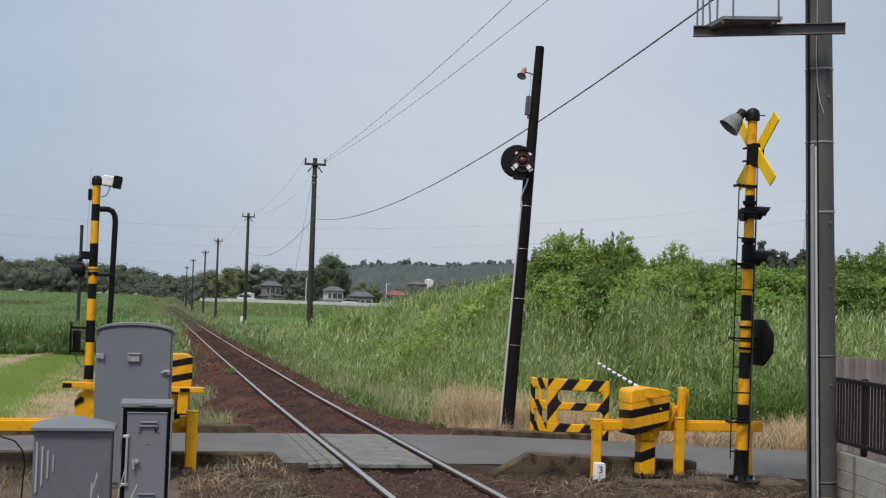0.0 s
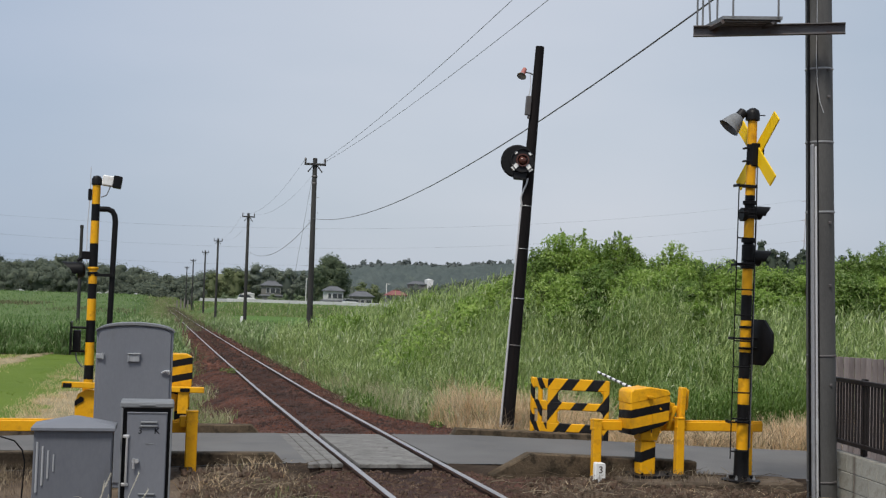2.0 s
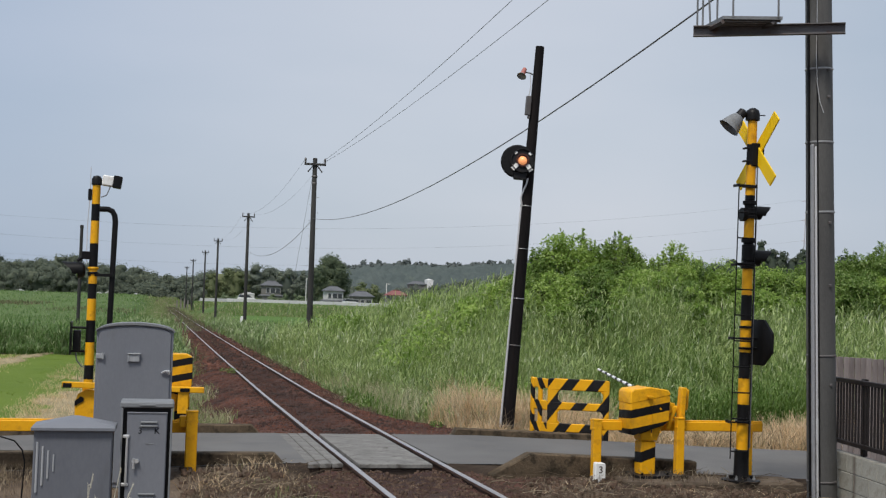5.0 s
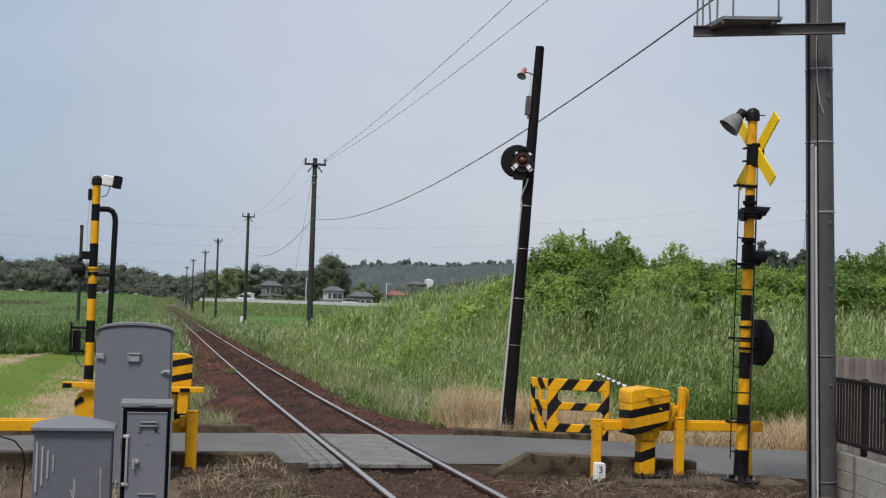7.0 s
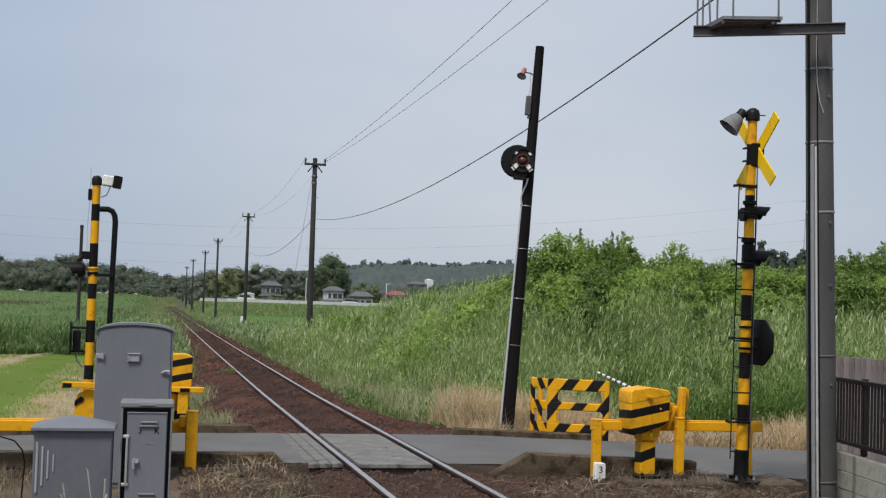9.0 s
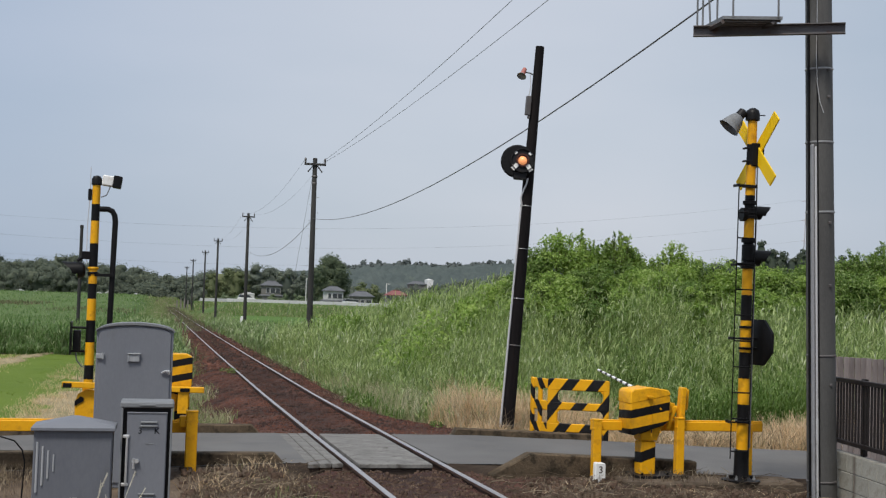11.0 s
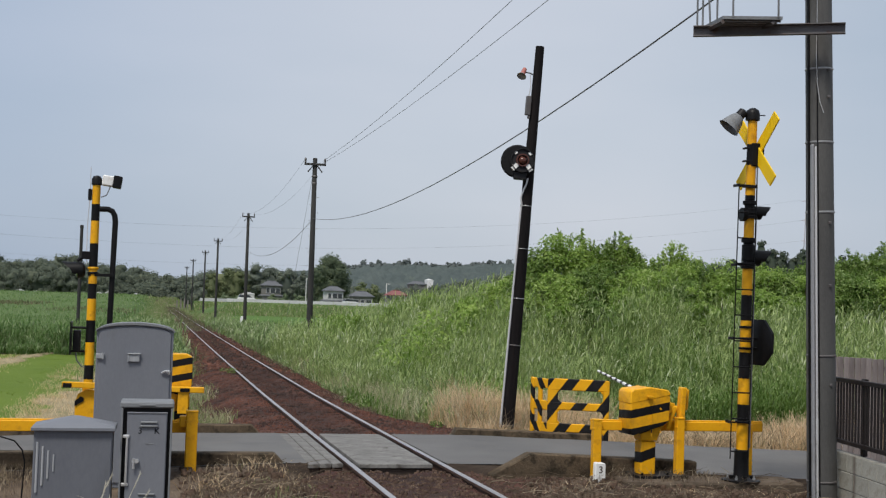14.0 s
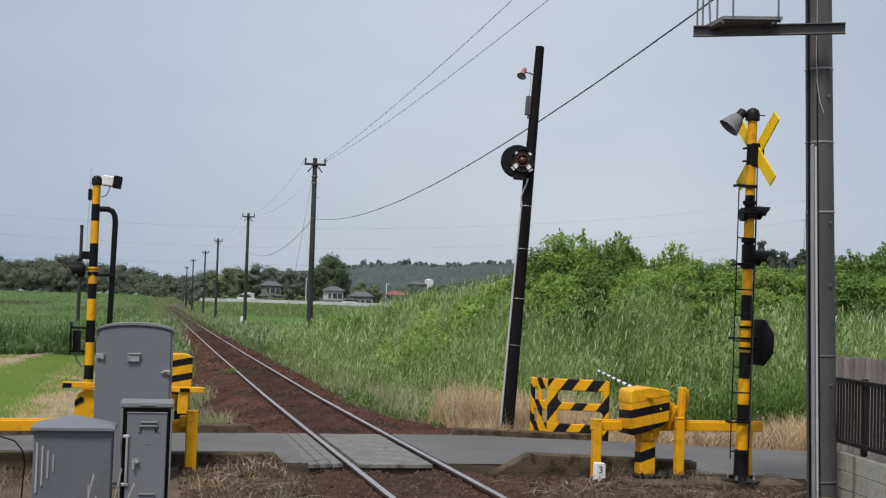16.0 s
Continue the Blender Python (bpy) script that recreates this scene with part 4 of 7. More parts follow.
# ======== barrier machines and guards ========
def guard_post(parent, x, y, h, w=0.098):
    bm = bmesh.new()
    bx(bm, (w, w * 0.25, h), (x, y - w * 0.42, h / 2), bevel=0.005)
    bx(bm, (w * 0.22, w, h), (x - w * 0.42, y, h / 2), bevel=0.005)
    bx(bm, (w * 0.22, w, h), (x + w * 0.42, y, h / 2), bevel=0.005)
    bx(bm, (w * 1.12, w * 1.2, 0.02), (x, y, h), bevel=0.004)
    bx(bm, (w * 1.15, w * 1.1, 0.025), (x, y, h * 0.86), bevel=0.004)
    return part("post", bm, "yellow", parent)


def barrier_machine_right():
    t = thing("barrier_machine", pose(3.09, 14.95, -0.20, 0, 0, 4), "yellow barrier machine with black diagonal stripes and lowered boom", "barrier machine")
    bm = bmesh.new()
    # housing: a box whose underside slopes in to the pedestal
    prism(bm, [(-0.30, 0.595), (-0.27, 0.57), (0.15, 0.695), (0.225, 0.75), (0.235, 1.05), (0.19, 1.075), (-0.27, 1.06), (-0.30, 1.03)], 0.36, pose(0, 0, 0), bevel=0.012)
    part("housing", bm, "stripe_box", t, "striped yellow and black housing")
    bm = bmesh.new()
    prism(bm, [(-0.306, 0.955), (0.236, 1.065), (0.232, 1.10), (0.19, 1.135), (-0.05, 1.165), (-0.14, 1.15), (-0.27, 1.135), (-0.306, 1.10)], 0.368, bevel=0.012)
    part("lid", bm, "yellow", t)
    bm = bmesh.new()
    bx(bm, (0.05, 0.05, 0.03), (-0.06, -0.20, 1.04), bevel=0.006)
    bx(bm, (0.075, 0.03, 0.02), (-0.06, -0.21, 1.05), bevel=0.004)
    part("latch", bm, "yellow", t)
    bm = bmesh.new()
    bx(bm, (0.012, 0.012, 0.40), (-0.02, -0.183, 0.76), bevel=0.002)
    part("seam", bm, "stripe_box", t)
    for zz in (0.62, 0.90):
        bm = bmesh.new()
        lathe(bm, [(0.014, 0.0), (0.012, 0.012)], 8, pose(0.10, -0.18, zz, 90))
        part("bolt", bm, "yellow", t)
    bm = bmesh.new()
    bx(bm, (0.20, 0.19, 0.46), (-0.01, 0, 0.26), bevel=0.012)
    prism(bm, [(-0.11, 0.50), (0.10, 0.50), (0.17, 0.68), (0.17, 0.72), (-0.13, 0.66), (-0.13, 0.58)], 0.21, bevel=0.008)
    part("pedestal", bm, "stripe_post", t)
    bm = bmesh.new()
    bx(bm, (0.66, 0.46, 0.04), (0.12, -0.05, 0.072), bevel=0.006)
    for sx in (-1, 1):
        lathe(bm, [(0.02, 0.06), (0.02, 0.12)], 6, pose(0.03 + 0.17 * sx, -0.20, 0))
    part("base_plate", bm, "black", t)
    # axle, counterweight and boom on the road side of the housing
    bm = bmesh.new()
    tube(bm, [(0.20, 0.05, 0.88), (0.52, 0.05, 0.88)], 0.045, 12)
    bx(bm, (0.10, 0.16, 0.14), (0.30, 0.02, 0.90), (0, 15, 0), bevel=0.012)
    bx(bm, (0.05, 0.05, 0.30), (0.31, -0.05, 0.78), (0, 20, 0), bevel=0.008)
    part("axle", bm, "yellow", t)
    bm = bmesh.new()
    bx(bm, (0.075, 0.11, 0.46), (0.46, -0.03, 0.93), (0, 4, 0), bevel=0.012)
    bx(bm, (0.075, 0.11, 0.26), (0.545, 0.06, 1.0), (0, 4, 0), bevel=0.012)
    part("counterweight", bm, "yellow", t)
    bm = bmesh.new()
    L, n = 3.75, 25
    rings = []
    for i in range(n):
        a, b = (i + (0.22 if i % 2 else 0.0)) / n, (i + (1.0 if i % 2 else 1.22)) / n
        for s in (a + 0.0005, b - 0.0005):
            rings.append((0.030 - 0.012 * s, s * L, i % 2))
    lathe(bm, rings, 12, pose(0, 0, 0, -90, 0, 0))
    boom = part("boom", bm, ["white", "black"], t, "slender black and white banded boom")
    return t, boom


machine, boom = barrier_machine_right()
bm = bmesh.new()
bx(bm, (2.25, 0.62, 0.18), (3.80, 14.66, -0.235), (0, 0, -2), bevel=0.025)
tagged(part("plinth", bm, "plinth"), "low weathered concrete plinth under machine and mast", "plinth")

g = thing("guard_rail", pose(2.45, 14.98, -0.22), "yellow painted steel guard rail around the barrier machine", "guard rail")
for x, y, h in ((0.0, 0, 0.76), (1.05, -0.10, 0.80), (2.00, -0.03, 0.72)):
    guard_post(g, x, y, h)
bm = bmesh.new()
bx(bm, (2.30, 0.06, 0.115), (1.09, 0.05, 0.685), bevel=0.008)
bx(bm, (2.30, 0.05, 0.02), (1.09, 0.065, 0.75), bevel=0.004)
part("beam", bm, "yellow", g)

m = thing("number_post", pose(2.435, 14.80, -0.295), "short white concrete post with a faded brown numeral", "marker post")
bm = bmesh.new()
prism(bm, [(-0.072, -0.08), (0.068, -0.08), (0.062, 0.315), (0.05, 0.33), (-0.055, 0.335), (-0.066, 0.32)], 0.10, bevel=0.008)
part("stone", bm, "white", m)
lettering("numeral", "3", 0.12, pose(0.0, -0.053, 0.21, 90), "rail_rust", m)

g = thing("guard_rail", pose(-2.46, 15.04, -0.22), "yellow painted steel guard rail behind the cabinets", "guard rail")
guard_post(g, 0, 0, 0.80, 0.125)
bm = bmesh.new()
bx(bm, (7.0, 0.06, 0.125), (-3.5, 0.16, 0.60), bevel=0.008)
bx(bm, (7.0, 0.05, 0.02), (-3.5, 0.175, 0.67), bevel=0.004)
part("beam", bm, "yellow", g)
for x in (-3.6, -6.2):
    guard_post(g, x, 0.16, 0.70)
bm = bmesh.new()
bx(bm, (0.10, 0.12, 0.13), (-0.09, 0.03, 0.68), bevel=0.01)
part("clamp", bm, "yellow", g)


bm = bmesh.new()
bx(bm, (0.85, 0.30, 0.10), (-2.25, 14.84, -0.20), (0, 0, -2), bevel=0.02)
bx(bm, (0.80, 0.34, 0.16), (-2.23, 14.78, -0.34), (0, 1, 3), bevel=0.025)
tagged(part("footing", bm, "plinth"), "cracked concrete footing slabs under the guard post", "footing")


def far_machine():
    t = thing("barrier_machine", pose(-2.50, 19.95, -0.22), "striped yellow and black barrier machine beyond the road", "barrier machine")
    bm = bmesh.new()
    prism(bm, [(-0.30, 0.62), (0.12, 0.62), (0.155, 0.80), (0.155, 1.20), (0.06, 1.245), (-0.30, 1.245)], 0.42, bevel=0.012)
    part("housing", bm, "stripe_box", t)
    bm = bmesh.new()
    bx(bm, (0.22, 0.24, 0.62), (0.02, 0, 0.31), bevel=0.012)
    part("pedestal", bm, "stripe_post", t)
    bm = bmesh.new()
    bx(bm, (0.56, 0.12, 0.085), (0.06, -0.30, 0.715), (0, 1, 0), bevel=0.01)
    part("cross_bar", bm, "yellow", t)
    bm = bmesh.new()
    bx(bm, (0.14, 0.01, 0.055), (0.05, -0.366, 0.71), bevel=0.002)
    part("reflector", bm, "black", t)
    bm = bmesh.new()
    bx(bm, (0.16, 0.12, 0.34), (0.03, -0.28, 0.52), bevel=0.01)
    bx(bm, (0.10, 0.06, 0.30), (-0.14, -0.2, 0.50), (0, 20, 0), bevel=0.01)
    part("bracket", bm, "yellow", t)


def far_guard():
    t = thing("guard_stand", pose(-3.94, 19.9, -0.24), "yellow guard stand with black end marks beyond the road", "guard stand")
    bm = bmesh.new()
    bx(bm, (0.66, 0.10, 0.085), (0.02, 0, 0.76), (0, 1.5, 0), bevel=0.008)
    part("cross_bar", bm, "yellow", t)
    bm = bmesh.new()
    bx(bm, (0.13, 0.012, 0.07), (-0.235, -0.052, 0.755), bevel=0.003)
    part("end_mark", bm, "black", t)
    bm = bmesh.new()
    prism(bm, [(-0.09, 0.05), (0.34, 0.05), (0.34, 0.66), (0.06, 0.70), (-0.06, 0.62), (-0.10, 0.50)], 0.10, pose(-0.02, 0.09, 0), bevel=0.01)
    part("plate", bm, "yellow", t)
    bm = bmesh.new()
    prism(bm, [(-0.10, 0.44), (-0.10, 0.52), (-0.02, 0.59), (0.03, 0.57), (0.03, 0.52)], 0.012, pose(-0.02, 0.031, 0), bevel=0.002)
    part("mark", bm, "black", t)
    bm = bmesh.new()
    bx(bm, (0.10, 0.012, 0.20), (0.24, 0.032, 0.30), bevel=0.002)
    part("mark", bm, "black", t)
    for x in (0.02, 0.36):
        guard_post(t, x, 0.16, 0.70, 0.08)


far_machine()
far_guard()


def striped_frame():
    """Striped frames standing at the road's far edge: a long face and two short ends set close together."""
    t = thing("barricade_frame", pose(3.20, 19.70, -0.22, 0, 0, -28), "yellow and black striped steel barricade frame", "barricade")
    L, H = 0.94, 0.985
    for z, tall in ((0.21, 0.14), (0.555, 0.125), (0.90, 0.185)):
        bm = bmesh.new()
        bx(bm, (L, 0.045, tall), (L / 2 + 0.12, 0, z), bevel=0.012)
        part("rail", bm, "stripe_rail", t)
    for x, w in ((0.17, 0.17), (L + 0.09, 0.10)):
        bm = bmesh.new()
        bx(bm, (w, 0.05, H), (x, 0.006, H / 2), bevel=0.02)
        part("upright", bm, "stripe_rail", t)
    for x, sx in ((0.25, 1), (L + 0.045, -1)):
        for z, sz in ((0.81, -1), (0.615, 1), (0.495, -1), (0.275, 1)):
            bm = bmesh.new()
            prism(bm, [(x, z), (x + sx * 0.05, z), (x, z + sz * 0.05)], 0.04)
            part("gusset", bm, "stripe_rail", t)
    end = pose(0.09, 0.02, 0, 0, 0, 137)
    for z in (0.20, 0.55, 0.90):
        bm = bmesh.new()
        bx(bm, (0.44, 0.045, 0.155), (0.22, 0, z), bevel=0.012)
        o = part("end_rail", bm, "stripe_end", t)
        o.matrix_basis = end
    for x in (0.20, 0.41):
        bm = bmesh.new()
        bx(bm, (0.09, 0.05, H), (x, 0.006, H / 2), bevel=0.02)
        o = part("end_upright", bm, "stripe_end", t)
        o.matrix_basis = end


striped_frame()

# ======== poles ========
def black_post():
    base, top = Vector((3.08, 21.39, -0.35)), Vector((3.475, 21.30, 6.48))
    d = top - base
    t = thing("signal_post", Matrix.Translation(base) @ Vector((0, 0, 1)).rotation_difference(d).to_matrix().to_4x4(), "leaning black tarred wooden post carrying a warning lamp", "post")
    H = d.length
    bm = bmesh.new()
    lathe(bm, [(0.130, 0), (0.122, 1.0), (0.105, 3.5), (0.085, 5.5), (0.076, H - 0.01), (0.068, H)], 18)
    part("shaft", bm, "tar_wood", t)
    bm = bmesh.new()
    tube(bm, [(-0.128, -0.055, 0.15), (-0.121, -0.05, 1.5), (-0.110, -0.045, 3.0), (-0.10, -0.042, 4.0)], 0.019, 10)
    part("conduit", bm, "conduit", t, "pale grey cable conduit")
    bm = bmesh.new()
    tube(bm, [(-0.09, -0.06, 4.0), (-0.13, -0.07, 4.15), (-0.09, -0.08, 4.3), (-0.05, -0.09, 4.40), (-0.04, -0.10, 4.50)], 0.016, 8)
    part("cable", bm, "conduit", t)
    for z in (0.20, 1.585, 2.40, 3.27, 4.02):
        bm = bmesh.new()
        r = 0.131 - 0.0085 * z
        lathe(bm, [(r, z - 0.012), (r + 0.006, z), (r, z + 0.012)], 18)
        part("band", bm, "steel_dark" if z < 2 else "galv", t)
    # red hooded lamp on an arm
    bm = bmesh.new()
    tube(bm, [(-0.05, 0, 6.32), (-0.15, -0.02, 6.35), (-0.25, -0.04, 6.35)], 0.014, 8)
    arm = part("lamp_arm", bm, "galv", t)
    bm = bmesh.new()
    lathe(bm, [(0.02, -0.11), (0.038, -0.10), (0.043, 0.02), (0.04, 0.04)], 14, pose(-0.28, -0.05, 6.33, 28, 205, 0))
    part("lamp_housing", bm, "red", t, "faded red lamp housing")
    bm = bmesh.new()
    lathe(bm, [(0.04, 0.03), (0.06, 0.06), (0.085, 0.085), (0.08, 0.086), (0.05, 0.07), (0.01, 0.06)], 16, pose(-0.28, -0.05, 6.33, 28, 205, 0))
    part("reflector", bm, "galv", t)
    bm = bmesh.new()
    bx(bm, (0.09, 0.08, 0.34), (-0.135, -0.05, 5.77), bevel=0.01)
    bx(bm, (0.04, 0.06, 0.05), (-0.11, -0.05, 5.57), bevel=0.008)
    bx(bm, (0.10, 0.03, 0.03), (-0.09, -0.03, 5.85), bevel=0.004)
    part("junction_box", bm, "steel_dark", t)
    bm = bmesh.new()
    tube(bm, [(-0.14, -0.05, 5.92), (-0.12, -0.05, 6.1), (-0.14, -0.04, 6.32)], 0.009, 6)
    part("cable", bm, "conduit", t)
    # warning lamp with a round backboard and a hood
    face = pose(-0.165, -0.13, 4.78, 90 - 4, 0, -12)
    bm = bmesh.new()
    lathe(bm, [(0.285, -0.02), (0.295, 0.0), (0.295, 0.01), (0.27, 0.03), (0.02, 0.03)], 32, face @ pose(-0.09, -0.01, -0.02))
    part("backboard", bm, "black", t, "round black backboard")
    bm = bmesh.new()
    lathe(bm, [(0.19, 0.0), (0.21, 0.03), (0.21, 0.08), (0.195, 0.08), (0.19, 0.05), (0.115, 0.05), (0.105, 0.075), (0.085, 0.078)], 28, face @ pose(-0.01, 0.0, 0.03), cap=False)
    housing = part("lamp_case", bm, "dark_metal", t)
    bm = bmesh.new()
    lathe(bm, [(0.088, 0.06), (0.092, 0.085), (0.112, 0.085), (0.116, 0.055)], 28, face @ pose(-0.01, 0.0, 0.03), cap=False)
    part("lens_ring", bm, "amber_dark", t, "dark red ring round the lens")
    for sx, sy, a in ((-1, 1, 40), (1, 1, -40), (-1, -1, -40), (1, -1, 40)):
        bm = bmesh.new()
        s = (0.075, 0.125, 0.012) if sy < 0 else (0.055, 0.05, 0.012)
        bx(bm, s, (0, 0, 0), (0, 0, a), bevel=0.003)
        o = part("bar", bm, "white", housing, "white reflective bar")
        o.matrix_basis = face @ pose(-0.01 + 0.125 * sx, 0.125 * sy, 0.09)
    bm = bmesh.new()
    bx(bm, (0.22, 0.14, 0.10), (0.0, 0, 0), bevel=0.012)
    o = part("bracket", bm, "dark_metal", t)
    o.matrix_basis = face @ pose(-0.03, -0.26, 0.0)
    # the turning lamp drum: one half glows, one half is dark
    bm = bmesh.new()
    prof = [(0.001, -0.078)] + [(0.079 * math.cos(a), 0.079 * math.sin(a)) for a in np.linspace(-1.3, 1.3, 13)] + [(0.001, 0.078)]
    lathe(bm, prof, 32)
    bm.faces.ensure_lookup_table()
    for f in bm.faces:
        f.material_index = 0 if f.calc_center_median().y < 0 else 1
    drum = part("lamp_drum", bm, ["amber_lit", "amber_dark"], t, "amber flashing lens")
    drum_at = (face @ pose(-0.01, 0.0, 0.055)).translation
    return t, drum, drum_at


post, drum, drum_at = black_post()


def line_pole(x, y, z0, top, far=False, dress=1):
    t = thing("utility_pole", pose(x, y, z0), "slender dark utility pole with a short crossarm", "utility pole", "poles along the railway")
    h = top - z0
    bm = bmesh.new()
    lathe(bm, [(0.165, 0), (0.16, 1), (0.115, h - 0.05), (0.10, h)], 12 if far else 16)
    part("shaft", bm, "far_pole", t)
    bm = bmesh.new()
    bx(bm, (1.10, 0.11, 0.11), (0, -0.12, h - 0.33), bevel=0.01)
    bx(bm, (0.06, 0.05, 0.55), (-0.20, -0.12, h - 0.52), (0, 38, 0), bevel=0.005)
    bx(bm, (0.06, 0.05, 0.55), (0.20, -0.12, h - 0.52), (0, -38, 0), bevel=0.005)
    part("crossarm", bm, "far_pole", t)
    for sx in (-0.5, 0.5):
        bm = bmesh.new()
        lathe(bm, [(0.03, 0), (0.055, 0.06), (0.04, 0.10), (0.06, 0.16), (0.045, 0.24), (0.02, 0.27)], 10, pose(sx, -0.12, h - 0.28))
        part("insulator", bm, "steel_dark", t)
    if dress:
        for z, w in ((h - 0.95, 0.28), (h - 1.3, 0.24)):
            bm = bmesh.new()
            lathe(bm, [(w / 2, z - 0.05), (w / 2 + 0.02, z), (w / 2, z + 0.05)], 12)
            part("band", bm, "steel_dark", t)
        for k in range(9):
            bm = bmesh.new()
            tube(bm, [((-0.22 if k % 2 else 0.12), 0, h - 2.0 - 0.4 * k), ((-0.12 if k % 2 else 0.26), 0, h - 2.0 - 0.4 * k)], 0.014, 6)
            part("step_bolt", bm, "galv", t)
    return t


POLES = [(4.66, 64.7, -0.95, 9.15), (4.52, 111.9, -1.1, 9.30), (4.20, 162.2, -1.2, 9.25), (4.30, 209.3, -1.2, 9.35), (3.75, 260.7, -1.25, 9.35), (3.70, 316.0, -1.25, 9.10)]
for k, (x, y, z0, top) in enumerate(POLES):
    line_pole(x, y, z0, top, k > 1, k < 2)


def wire(name, a, b, sag, r, label, n=30):
    a, b = Vector(a), Vector(b)
    bm = bmesh.new()
    tube(bm, [a.lerp(b, i / n) - Vector((0, 0, 4 * sag * (i / n) * (1 - i / n))) for i in range(n + 1)], r, 6)
    return tagged(part(name, bm, "wire"), label, "wire", "overhead wires")


def concrete_pole():
    base, top = Vector((4.455, 13.04, -0.95)), Vector((4.00, 12.80, 10.6))
    d = top - base
    turn = Matrix.Translation(base) @ Vector((0, 0, 1)).rotation_difference(d).to_matrix().to_4x4()
    t = thing("concrete_pole", turn, "dark weathered concrete utility pole with conduits and bands", "utility pole")
    H = d.length
    bm = bmesh.new()
    lathe(bm, [(0.166, 0), (0.160, 2.0), (0.144, 6.4), (0.118, H)], 28)
    part("shaft", bm, "concrete_pole", t)
    for dx, dy, r, mt, z1 in ((-0.170, -0.045, 0.016, "black", 9.6), (-0.150, -0.090, 0.024, "conduit_dark", 4.76), (-0.122, -0.126, 0.013, "conduit", 4.74), (-0.104, -0.140, 0.008, "black", 9.4)):
        bm = bmesh.new()
        tube(bm, [(dx, dy, 0.1), (dx * 0.94, dy * 0.94, 3.0), (dx * 0.88, dy * 0.88, min(6.0, z1)), (dx * 0.82, dy * 0.82, z1)], r, 10)
        part("conduit", bm, mt, t)
    bm = bmesh.new()
    lathe(bm, [(0.013, 1.45), (0.015, 1.47), (0.015, 1.72), (0.011, 1.74)], 10, pose(-0.119, -0.123, 0))
    part("coupling", bm, "conduit", t)
    for z in (1.02, 2.42, 4.02, 4.80, 5.62, 6.42):
        r = 0.166 - 0.0035 * z
        bm = bmesh.new()
        lathe(bm, [(r, z - 0.014), (r + 0.009, z - 0.006), (r + 0.009, z + 0.006), (r, z + 0.014)], 24)
        part("band", bm, "galv" if z > 3.5 else "steel_dark", t)
    bm = bmesh.new()
    tube(bm, [(-0.09, -0.135, 6.4), (-0.105, -0.135, 5.75), (-0.10, -0.14, 5.45), (-0.075, -0.145, 5.25), (-0.03, -0.15, 5.12)], 0.004, 6)
    part("loose_cable", bm, "conduit", t)
    for z in (5.3, 3.9, 5.6, 2.1, 3.2):
        bm = bmesh.new()
        bx(bm, (0.03, 0.02, 0.03), (0.03, -0.16, z), bevel=0.004)
        part("bolt", bm, "steel_dark", t)
    return t


concrete_pole()


